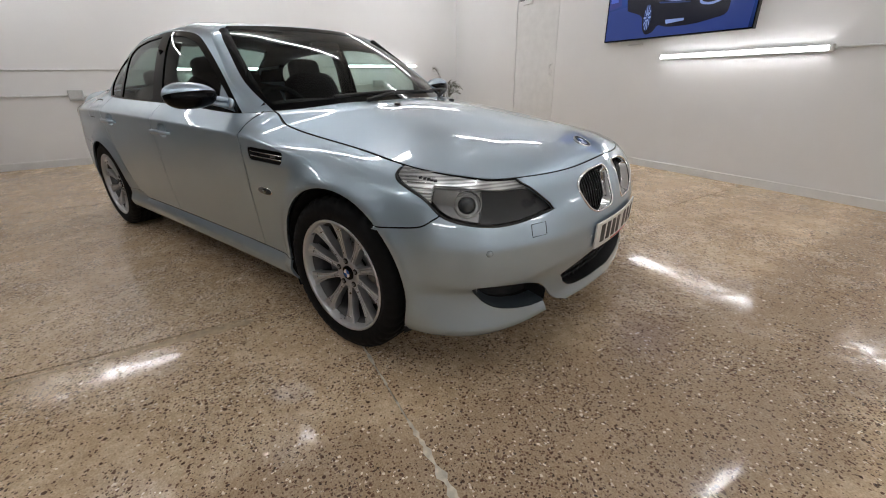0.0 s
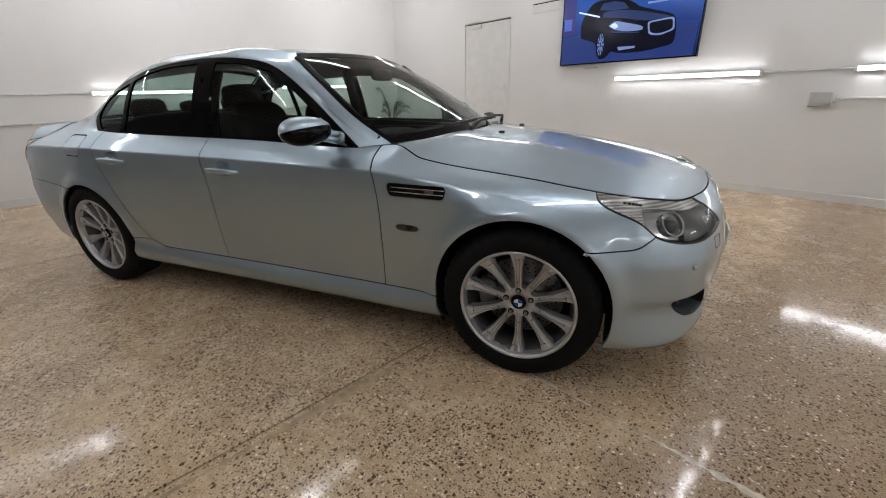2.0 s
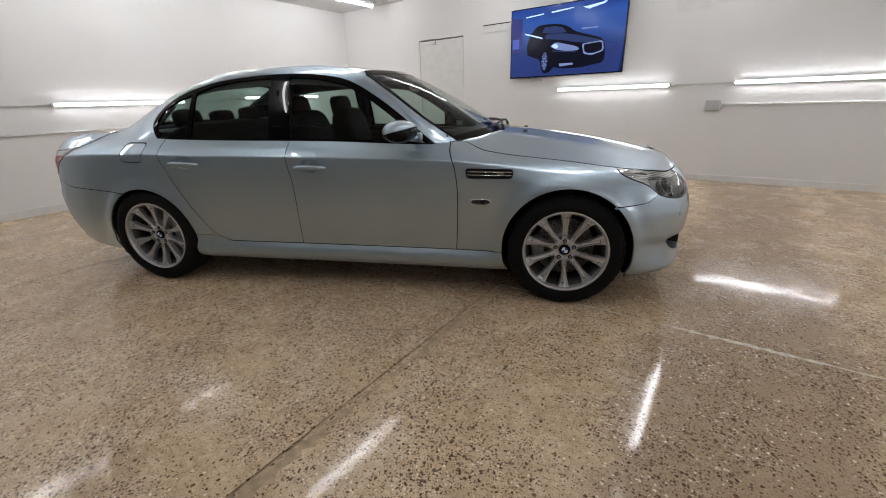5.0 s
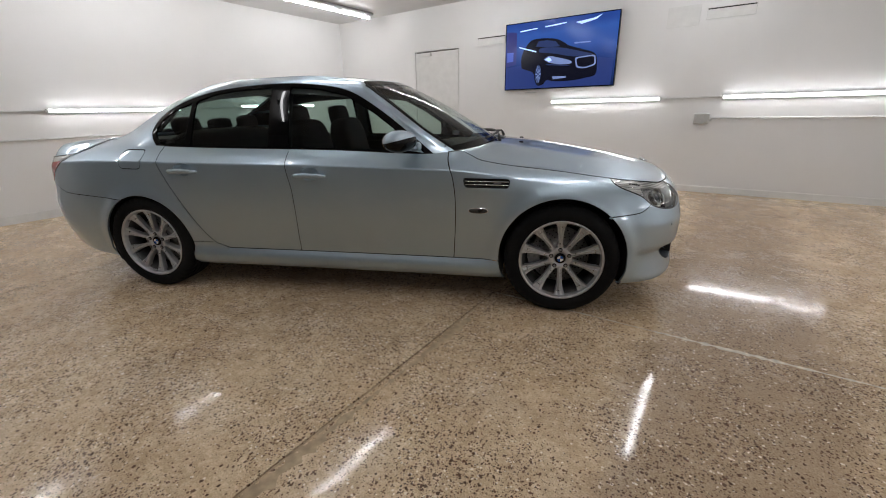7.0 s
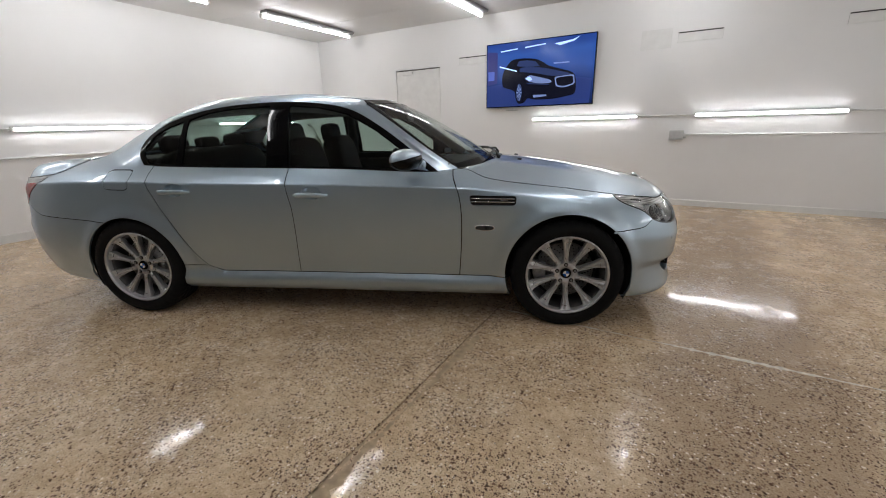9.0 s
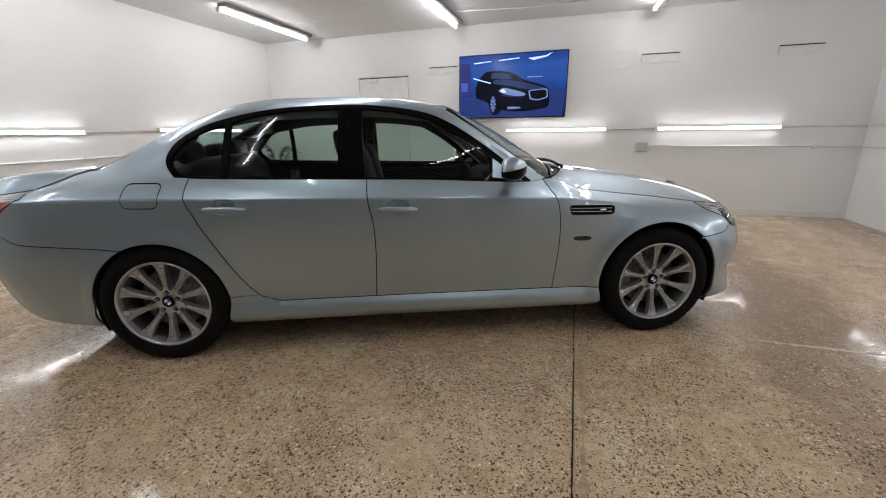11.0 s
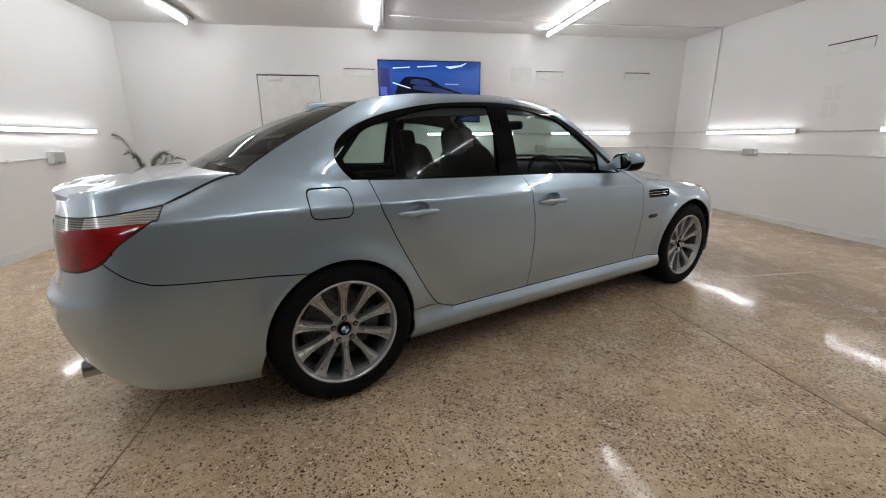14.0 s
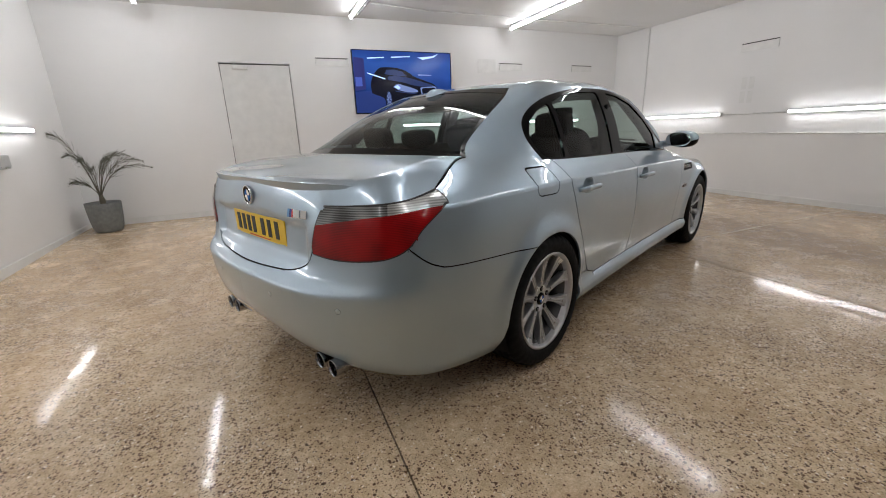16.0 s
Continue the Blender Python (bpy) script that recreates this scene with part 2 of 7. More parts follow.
def add_rod(bm, a, b, r, n=10, r2=None, caps=True):
    a, b = Vector(a), Vector(b)
    d = b - a
    made = bmesh.ops.create_cone(bm, cap_ends=caps, segments=n, radius1=r, radius2=r if r2 is None else r2, depth=d.length)["verts"]
    q = d.to_track_quat("Z", "Y").to_matrix().to_4x4()
    bmesh.ops.transform(bm, matrix=Matrix.Translation((a + b) / 2) @ q, verts=made)
    return made


def rod(a, b, r, n=10, r2=None):
    bm = bmesh.new()
    add_rod(bm, a, b, r, n, r2)
    return bm


def sweep(path, r, n=8):
    """A round bar along a list of points."""
    bm = bmesh.new()
    rings = []
    path = [Vector(p) for p in path]
    for i, p in enumerate(path):
        d = (path[min(i + 1, len(path) - 1)] - path[max(i - 1, 0)]).normalized()
        q = d.to_track_quat("Z", "Y").to_matrix()
        rr = r[i] if isinstance(r, (list, tuple)) else r
        rings.append([bm.verts.new(p + q @ Vector((rr * math.cos(2 * math.pi * k / n), rr * math.sin(2 * math.pi * k / n), 0))) for k in range(n)])
    for a, b in zip(rings, rings[1:]):
        for k in range(n):
            bm.faces.new((a[k], a[(k + 1) % n], b[(k + 1) % n], b[k]))
    bm.faces.new(rings[0][::-1])
    bm.faces.new(rings[-1])
    return bm


def lathe(profile, n=48, closed=False, axis="Y"):
    """Turns (radius, offset) pairs about the y axis."""
    bm = bmesh.new()
    rings = []
    for k in range(n):
        a = 2 * math.pi * k / n
        rings.append([bm.verts.new((r * math.cos(a), o, r * math.sin(a))) for r, o in profile])
    m = len(profile)
    for k in range(n):
        a, b = rings[k], rings[(k + 1) % n]
        for i in range(m if closed else m - 1):
            j = (i + 1) % m
            bm.faces.new((a[i], a[j], b[j], b[i]))
    return bm


def bevel_all(bm, offset, segments=2):
    bmesh.ops.bevel(bm, geom=bm.edges[:], offset=offset, segments=segments, affect="EDGES", profile=0.5)
    return bm


def prism(points, depth, axis="y", start=0.0):
    """A flat outline in two coordinates, given thickness along the third."""
    bm = bmesh.new()
    place = {"y": lambda a, b, c: (a, c, b), "x": lambda a, b, c: (c, a, b), "z": lambda a, b, c: (a, b, c)}[axis]
    lo = [bm.verts.new(place(a, b, start)) for a, b in points]
    hi = [bm.verts.new(place(a, b, start + depth)) for a, b in points]
    bm.faces.new(lo)
    bm.faces.new(hi[::-1])
    k = len(points)
    for i in range(k):
        bm.faces.new((lo[i], hi[i], hi[(i + 1) % k], lo[(i + 1) % k]))
    bmesh.ops.recalc_face_normals(bm, faces=bm.faces[:])
    return bm


# ---------------------------------------------------------------- the room, turned against the car
ROOM = pose(0, 0, 0, 0, 0, -23.3)
WEST, EAST, NORTH, SOUTH, TOP = -4.46, 4.72, 3.93, -5.2, 2.875


def rise(u, v):
    """The slab lifts a little towards the door wall."""
    t = min(1.0, max(0.0, (v - 0.8) / 3.1))
    w = min(1.0, max(0.0, (-2.6 - u) / 1.9))
    return 0.075 * t * t * (3 - 2 * t) + 0.035 * w * w * (1 - t)


def structure(name, bm, mat, label, category, smooth=False):
    ob = mesh_object(name, bm, mat, smooth)
    ob.matrix_basis = ROOM
    return tagged(ob, label, category, kind="structure")


DOOR_U0, DOOR_U1, DOOR_TOP = -2.565, -1.629, 2.196


def build_room():
    t = 0.2
    bm = box(WEST - t, NORTH, -0.1, DOOR_U0, NORTH + t, TOP + 0.1)
    add_box(bm, DOOR_U1, NORTH, -0.1, EAST + t, NORTH + t, TOP + 0.1)
    add_box(bm, DOOR_U0, NORTH, DOOR_TOP, DOOR_U1, NORTH + t, TOP + 0.1)
    structure("wall_north", bm, WALL, "white painted wall with a flush door and a screen", "wall")
    # south wall is out of view, added to close the room and dim reflections
    structure("wall_south", box(WEST - t, SOUTH - t, -0.1, EAST + t, SOUTH, TOP + 0.1), GREY_WALL, "unseen plain wall closing the room, grey to darken reflections in the car", "wall")
    structure("wall_west", box(WEST - t, SOUTH, -0.1, WEST, NORTH, TOP + 0.1), WALL, "white painted wall with surface conduits", "wall")
    structure("wall_east", box(EAST, SOUTH, -0.1, EAST + t, NORTH, TOP + 0.1), WALL, "white painted wall with surface conduits", "wall")
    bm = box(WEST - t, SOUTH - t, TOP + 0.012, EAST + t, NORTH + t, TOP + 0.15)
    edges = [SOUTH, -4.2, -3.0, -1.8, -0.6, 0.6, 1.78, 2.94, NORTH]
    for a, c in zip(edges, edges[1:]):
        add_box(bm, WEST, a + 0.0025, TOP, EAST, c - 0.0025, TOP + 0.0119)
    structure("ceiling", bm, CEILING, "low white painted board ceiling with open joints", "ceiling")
    floor = structure("floor", box(WEST - 0.1, SOUTH - 0.1, -0.08, EAST + 0.1, NORTH + 0.1, -0.03), DARK_LINE, "polished brown concrete floor of large sawn slabs with exposed pebbles", "floor")

    def slab(u0, v0, u1, v1):
        b = bmesh.new()
        nu, nv = 12, max(4, int((v1 - v0) / 0.25))
        grid = [[b.verts.new((u0 + (u1 - u0) * i / nu, v0 + (v1 - v0) * j / nv, 0)) for j in range(nv + 1)] for i in range(nu + 1)]
        for row in grid:
            for v in row:
                v.co.z = rise(v.co.x, v.co.y)
        for i in range(nu):
            for j in range(nv):
                b.faces.new((grid[i][j], grid[i + 1][j], grid[i + 1][j + 1], grid[i][j + 1])).smooth = True
        rim = [e for e in b.edges if e.is_boundary]
        made = bmesh.ops.extrude_edge_only(b, edges=rim)["geom"]
        for e in rim:
            e.smooth = False
        for g in made:
            if isinstance(g, bmesh.types.BMVert):
                g.co.z -= 0.05
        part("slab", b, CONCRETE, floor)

    g = 0.0036
    slab(WEST - 0.05, SOUTH - 0.05, -1.852 - g, NORTH + 0.05)
    slab(-1.852 + g, SOUTH - 0.05, 1.222 - g, NORTH + 0.05)
    slab(1.222 + g, SOUTH - 0.05, EAST + 0.05, -0.220 - g)
    slab(1.222 + g, -0.220 + g, EAST + 0.05, NORTH + 0.05)
    rng = random.Random(7)

    def filler(p0, p1, half, mat, label):
        """A ragged strip of filler along a joint."""
        b = bmesh.new()
        lo, hi = [], []
        p0, p1 = Vector(p0), Vector(p1)
        d = (p1 - p0).normalized()
        side = Vector((-d.y, d.x))
        n = int((p1 - p0).length / 0.02)
        for k in range(n + 1):
            p = p0.lerp(p1, k / n)
            w = max(0.0012, half * (1 + 0.8 * math.sin(k * 0.11) + rng.uniform(-0.7, 0.9)))
            for row, q in ((lo, -1), (hi, 1)):
                a = p + side * q * w * rng.uniform(0.5, 1.3)
                row.append(b.verts.new((a.x, a.y, rise(a.x, a.y) + 0.0007)))
        for k in range(n):
            b.faces.new((lo[k], lo[k + 1], hi[k + 1], hi[k]))
        for e in bmesh.ops.extrude_edge_only(b, edges=[e for e in b.edges if e.is_boundary])["geom"]:
            if isinstance(e, bmesh.types.BMVert):
                e.co.z -= 0.02
        part("joint_filler", b, mat, floor, label)

    filler((1.24, -0.22), (EAST, -0.22), 0.0068, FILLER, "pale ragged joint filler")
    filler((1.2295, -0.35), (1.2295, -3.6), 0.0035, FILLER_TAN, "tan ragged joint filler")
    filler((1.266, -0.6), (1.258, -3.4), 0.016, FILLER_TAN, "smooth tan patch of filler beside the joint")
    for name, b in (("baseboard_north", (DOOR_U1 + 0.01, NORTH - 0.014, 0.06, EAST, NORTH, 0.155)), ("baseboard_northwest", (WEST, NORTH - 0.014, 0.06, DOOR_U0 - 0.01, NORTH, 0.155)),
                    ("baseboard_west", (WEST, SOUTH, -0.02, WEST + 0.014, NORTH - 0.014, 0.13)), ("baseboard_east", (EAST - 0.014, SOUTH, -0.02, EAST, NORTH - 0.014, 0.085))):
        structure(name, box(*b, 0.004), TRIM, "white painted skirting board along the wall", "baseboard")


def wall_tube(name, m):
    """A slim batten with a lit tube under it, 1.5 m long, seen along its local x."""
    ob = thing(name, m, "lit white tube lamp fixed along the white wall", "tube lamp", "tube lamps on the walls")
    part("tube", sweep([(x, -0.036, 0) for x in (-0.745, -0.3, 0.3, 0.745)], 0.0165, 12), TUBE, ob, "glowing white tube", True)
    part("batten", box(-0.75, -0.028, -0.027, 0.75, -0.002, 0.027, 0.004), BATTEN, ob, "slim white metal batten")
    for s in (-1, 1):
        part("end_cap", box(s * 0.755 - 0.012, -0.056, -0.028, s * 0.755 + 0.012, 0.0, 0.028, 0.005), TRIM, ob)
    return ob


def ceiling_lamp(m):
    ob = thing("ceiling_lamp", m, "lit white tube lamp on a ribbed metal batten under the ceiling", "ceiling lamp", "tube lamps on the ceiling")
    part("tube", sweep([(-0.04, y, -0.075) for y in (-0.9, -0.4, 0.4, 0.9)], 0.0155, 12), CEILING_TUBE, ob, "glowing white tube", True)
    bat = part("batten", box(-0.055, -0.92, -0.04, 0.085, 0.92, -0.003, 0.006), STEEL, ob, "ribbed grey metal batten")
    for k in range(3):
        part("rib", box(-0.02 + 0.035 * k, -0.91, -0.046, -0.008 + 0.035 * k, 0.91, -0.0405, 0.002), STEEL, bat)
    for s in (-1, 1):
        part("end_cap", box(-0.068, s * 0.925 - 0.012, -0.10, -0.012, s * 0.925 + 0.012, -0.041, 0.006), TRIM, ob)
    return ob


def build_lamps():
    for u in (0.815, 3.02):
        wall_tube("wall_lamp", ROOM @ pose(u, NORTH - 0.002, 1.285))
    # the southmost east lamp lies out of view, added to carry on the row
    for v in (2.35, -0.1, -2.55):
        wall_tube("wall_lamp", ROOM @ pose(EAST - 0.002, v, 1.265, 0, 0, -90))
    for v, z in ((2.275, 1.335), (-0.185, 1.297)):
        wall_tube("wall_lamp", ROOM @ pose(WEST + 0.002, v, z, 0, 0, 90))
    first = ceiling_lamp(ROOM @ pose(-3.3, 2.69, TOP))
    for u, dv in ((-3.3, 0.0), (-0.68, 0.03), (2.06, 0.05)):
        for v in (2.69, 0.05, -2.7):
            if (u, v) != (-3.3, 2.69):
                copy_thing(first, ROOM @ pose(u, v + dv, TOP))


build_room()
build_lamps()

# ---------------------------------------------------------------- the car: surface curves (x ahead, right side at -y)
def slopes(xs, ys):
    """Slopes of a smooth curve that does not overshoot."""
    h, d = np.diff(xs, axis=-1), np.diff(ys, axis=-1) / np.maximum(np.diff(xs, axis=-1), 1e-9)
    m = np.zeros_like(ys)
    same = d[..., :-1] * d[..., 1:] > 0
    w1, w2 = 2 * h[..., 1:] + h[..., :-1], h[..., 1:] + 2 * h[..., :-1]
    with np.errstate(all="ignore"):
        inner = (w1 + w2) / (w1 / d[..., :-1] + w2 / d[..., 1:])
    m[..., 1:-1] = np.where(same, np.nan_to_num(inner), 0)
    m[..., 0], m[..., -1] = d[..., 0], d[..., -1]
    return m


def glide(xs, ys, at):
    """A smooth curve through (xs, ys), at one or many places."""
    xs, ys, at = np.asarray(xs, float), np.asarray(ys, float), np.asarray(at, float)
    m = slopes(xs, ys)
    a = np.clip(at, xs[0], xs[-1])
    i = np.clip(np.searchsorted(xs, a) - 1, 0, len(xs) - 2)
    h = xs[i + 1] - xs[i]
    t = (a - xs[i]) / h
    return (1 + 2 * t) * (1 - t) ** 2 * ys[i] + t * (1 - t) ** 2 * h * m[i] + t * t * (3 - 2 * t) * ys[i + 1] + t * t * (t - 1) * h * m[i + 1]


def glide_rows(xs, ys, at):
    """The same with a curve of its own for every row."""
    m = slopes(xs, ys)
    a = np.clip(at, xs[:, 0], xs[:, -1])
    i = np.clip((xs <= a[:, None]).sum(1) - 1, 0, xs.shape[1] - 2)
    r = np.arange(len(a))
    h = np.maximum(xs[r, i + 1] - xs[r, i], 1e-9)
    t = (a - xs[r, i]) / h
    return (1 + 2 * t) * (1 - t) ** 2 * ys[r, i] + t * (1 - t) ** 2 * h * m[r, i] + t * t * (3 - 2 * t) * ys[r, i + 1] + t * t * (t - 1) * h * m[r, i + 1]


AXLE = 1.4445
WHEEL_Z = 0.338
# widest outline of the body seen from above, from tail to nose
PLAN = [(-2.49, 0.0), (-2.486, 0.2), (-2.468, 0.42), (-2.42, 0.62), (-2.33, 0.77), (-2.2, 0.852), (-2.0, 0.894), (-1.75, 0.914), (-1.4445, 0.922), (-1.0, 0.914), (-0.5, 0.907),
        (0.0, 0.905), (0.6, 0.906), (1.1, 0.913), (1.4445, 0.921), (1.7, 0.913), (1.86, 0.89), (1.99, 0.832), (2.10, 0.735), (2.185, 0.58), (2.24, 0.4), (2.272, 0.2), (2.282, 0.0)]


def plan_curve():
    p = np.array(PLAN)
    u = np.concatenate([[0], np.cumsum(np.hypot(*np.diff(p, axis=0).T))])
    fine = np.linspace(0, u[-1], 3001)
    x, y = glide(u, p[:, 0], fine), glide(u, p[:, 1], fine)
    for _ in range(40):
        x[1:-1] = 0.25 * x[:-2] + 0.5 * x[1:-1] + 0.25 * x[2:]
        y[1:-1] = 0.25 * y[:-2] + 0.5 * y[1:-1] + 0.25 * y[2:]
    s = np.concatenate([[0], np.cumsum(np.hypot(np.diff(x), np.diff(y)))])
    s -= np.interp(0.0, x, s)
    tx, ty = np.gradient(x, s), np.gradient(y, s)
    k = np.hypot(tx, ty)
    return s, x, y, -ty / k, tx / k


PS, PX, PY, PNX, PNY = plan_curve()
S_TAIL, S_NOSE = PS[0], PS[-1]


def s_at(x, y):
    """The place along the outline nearest to a point."""
    return PS[np.argmin((PX - x) ** 2 + (PY - abs(y)) ** 2)]


# cross profiles: inset from the outline and height, from the bottom edge to the top edge
STATIONS = []


def profile(s, *v):
    STATIONS.append((s, v[0::2], v[1::2]))


profile(S_TAIL, .06, .30, .03, .33, -.005, .38, -.04, .44, -.056, .52, -.06, .612, -.015, .657, .034, .72, .039, .86, .043, 0.985)
profile(s_at(-2.468, 0.42), .045, .29, .02, .325, -.01, .375, -.033, .435, -.048, .52, -.054, .612, -.012, .660, .012, .72, .020, .84, .032, .93)
profile(s_at(-2.33, .77), .068, .255, .038, .295, .012, .35, -.010, .42, -.024, .5, -.030, .612, -.017, .668, -.006, .755, .002, .86, .034, .940)
profile(s_at(-2.1, .875), .06, .225, .03, .27, .018, .33, .002, .40, -.004, .48, -.004, .60, .006, .76, .020, .915, .062, .942, .112, .964)
profile(-1.8, .06, .20, .03, .25, .015, .31, .005, .38, .0, .47, .0, .60, .006, .78, .020, .923, .106, .994, .235, 1.058)
profile(-1.4445, .05, .2, .02, .25, .01, .3, .005, .36, .0, .45, .0, .60, .003, .78, .010, .924, .064, .975, .138, 1.026)
profile(-1.0, .05, .186, .012, .225, .008, .268, .030, .32, .014, .45, .003, .64, .0, .80, .004, .914, .054, .964, .112, 1.008)
profile(0.0, .05, .186, .012, .225, .008, .268, .033, .318, .016, .45, .0, .66, .0, .81, .003, .897, .048, .944, .102, .986)
profile(0.62, .05, .186, .012, .225, .008, .268, .032, .315, .018, .45, .001, .65, .0, .79, .003, .880, .048, .922, .103, .962)
profile(0.80, .05, .186, .012, .225, .008, .268, .030, .315, .018, .45, .002, .64, .0, .78, .006, .874, .080, .920, .200, .968)
profile(0.95, .05, .186, .012, .225, .008, .268, .028, .315, .018, .45, .003, .63, .0, .765, .010, .860, .075, .886, .168, .914)
profile(1.4445, .05, .2, .0, .25, .0, .3, .0, .35, .0, .45, .0, .61, .006, .715, .034, .782, .09, .825, .178, .848)
profile(1.75, .02, .2, .0, .25, .0, .3, .0, .36, .0, .45, .0, .56, .01, .655, .034, .735, .082, .785, .150, .811)
profile(s_at(1.99, .832), .02, .202, .004, .222, .014, .28, .028, .372, .004, .425, .0, .545, .010, .605, .036, .69, .085, .755, .140, .790)
profile(s_at(2.14, .67), .03, .21, .014, .228, .026, .29, .034, .372, .004, .425, .0, .545, .012, .598, .037, .67, .080, .73, .130, .772)
profile(s_at(2.24, .40), .045, .228, .020, .246, .030, .30, .02, .38, .0, .46, .0, .53, .012, .60, .034, .67, .068, .725, .112, .770)
profile(S_NOSE, .03, .228, .006, .246, .016, .295, .02, .38, .0, .46, .0, .53, .010, .60, .030, .68, .058, .735, .100, .785)
ST_S = np.array([a[0] for a in STATIONS])
ST_D = np.array([a[1] for a in STATIONS])
ST_Z = np.array([a[2] for a in STATIONS])
FLANK_S = np.concatenate([np.linspace(S_TAIL, -2.3, 48, endpoint=False), np.linspace(-2.3, 1.72, 190, endpoint=False), np.linspace(1.72, S_NOSE, 70)])
GREEN_S = FLANK_S[(FLANK_S >= -1.805) & (FLANK_S <= 0.735)]
ARCHES = ((AXLE, 0.345, 0.372), (-AXLE, 0.338, 0.350))


def controls(s):
    d = np.stack([glide(ST_S, ST_D[:, k], s) for k in range(ST_D.shape[1])], 1)
    z = np.stack([glide(ST_S, ST_Z[:, k], s) for k in range(ST_Z.shape[1])], 1)
    return d, z


def flank(s, z, deeper=0.0):
    """The body's side wrapped round nose and tail: outline place s and height z to a point on the right side."""
    s, z = np.atleast_1d(np.asarray(s, float)), np.atleast_1d(np.asarray(z, float))
    dc, zc = controls(s)
    # a crisp shoulder line along doors and wings, dying out towards nose and tail
    soft = glide_rows(zc, dc, z)
    crisp = np.where(z <= zc[:, 7], glide_rows(zc[:, :8], dc[:, :8], z), glide_rows(zc[:, 7:], dc[:, 7:], z))
    k = np.clip((s + 2.25) / 0.15, 0, 1) * np.clip((1.30 - s) / 0.4, 0, 1)
    d = soft + (crisp - soft) * k + deeper
    for cx, cz, r in ARCHES:
        q = np.hypot(s - cx, z - cz)
        d -= 0.019 * np.exp(-((q - r - 0.012) / 0.048) ** 2) * np.clip((z - 0.20) / 0.08, 0, 1)
    # shallow panel of the boot lid below its handle crease
    ease = lambda q: np.clip(q, 0, 1) ** 2 * (3 - 2 * np.clip(q, 0, 1))
    d += 0.024 * ease((-2.70 - s) / 0.03) * ease((0.862 - z) / 0.014) * ease((z - 0.69) / 0.03)
    x, y = np.interp(s, PS, PX), np.interp(s, PS, PY)
    nx, ny = np.interp(s, PS, PNX), np.interp(s, PS, PNY)
    return np.stack([x - nx * d, -(y - ny * d), z], 1)


def top_edge(s):
    _, zc = controls(np.atleast_1d(s))
    return flank(s, zc[:, -1])


# ---------------------------------------------------------------- cutting a flat sheet into panels
def cut_line(bm, pts, closed=False):
    """Splits the faces of a sheet in the plane z = 0 along a line of points."""
    pts = [Vector((a, b, 0)) for a, b in pts]
    if closed:
        pts.append(pts[0])
    lo = (min(p.x for p in pts) - 0.05, min(p.y for p in pts) - 0.05)
    hi = (max(p.x for p in pts) + 0.05, max(p.y for p in pts) + 0.05)
    near = {f for f in bm.faces if any(lo[0] < v.co.x < hi[0] and lo[1] < v.co.y < hi[1] for v in f.verts)}
    for a, b in zip(pts, pts[1:]):
        x0, x1, y0, y1 = min(a.x, b.x), max(a.x, b.x), min(a.y, b.y), max(a.y, b.y)
        faces = []
        n = Vector((b.y - a.y, a.x - b.x, 0)).normalized()
        for f in near:
            if not f.is_valid:
                continue
            xs, ys = [v.co.x for v in f.verts], [v.co.y for v in f.verts]
            if max(xs) >= x0 - 1e-4 and min(xs) <= x1 + 1e-4 and max(ys) >= y0 - 1e-4 and min(ys) <= y1 + 1e-4:
                faces.append(f)
        if not faces:
            continue
        geom = set(faces)
        for f in faces:
            geom.update(f.edges)
            geom.update(f.verts)
        made = bmesh.ops.bisect_plane(bm, geom=list(geom), plane_co=a, plane_no=n, dist=2e-5)
        near = {f for f in near if f.is_valid} | {g for g in made["geom"] if isinstance(g, bmesh.types.BMFace)}


def inside(poly, x, y):
    hit = False
    for (x0, y0), (x1, y1) in zip(poly, poly[1:] + poly[:1]):
        if (y0 > y) != (y1 > y) and x < (x1 - x0) * (y - y0) / (y1 - y0) + x0:
            hit = not hit
    return hit


def rounded(pts, r=0.03, n=5):
    """A closed outline with its corners rounded."""
    out = []
    k = len(pts)
    for i in range(k):
        p, a, b = Vector(pts[i]), Vector(pts[i - 1]), Vector(pts[(i + 1) % k])
        ra = min(r, (a - p).length * 0.45)
        rb = min(r, (b - p).length * 0.45)
        p0, p1 = p + (a - p).normalized() * ra, p + (b - p).normalized() * rb
        for j in range(n + 1):
            t = j / n
            q = p0 * (1 - t) ** 2 + p * 2 * t * (1 - t) + p1 * t * t
            out.append((q.x, q.y))
    return out


def flowing(pts, n=6):
    """An open line of points made smooth."""
    p = [Vector(q) for q in pts]
    out = []
    for i in range(len(p) - 1):
        a, b, c, d = p[max(i - 1, 0)], p[i], p[i + 1], p[min(i + 2, len(p) - 1)]
        for j in range(n):
            t = j / n
            q = 0.5 * ((2 * b) + (c - a) * t + (2 * a - 5 * b + 4 * c - d) * t * t + (3 * b - a - 3 * c + d) * t ** 3)
            out.append((q.x, q.y))
    out.append(tuple(p[-1]))
    return out


def circle(cx, cy, r, n=56):
    return [(cx + r * math.cos(2 * math.pi * k / n), cy + r * math.sin(2 * math.pi * k / n)) for k in range(n)]


def subsheet(faces, keep_edges=()):
    """A new bmesh of some faces of a sheet."""
    out = bmesh.new()
    seen = {}
    for f in faces:
        vs = []
        for v in f.verts:
            if v not in seen:
                seen[v] = out.verts.new(v.co)
            vs.append(seen[v])
        try:
            out.faces.new(vs)
        except ValueError:
            pass
    return out


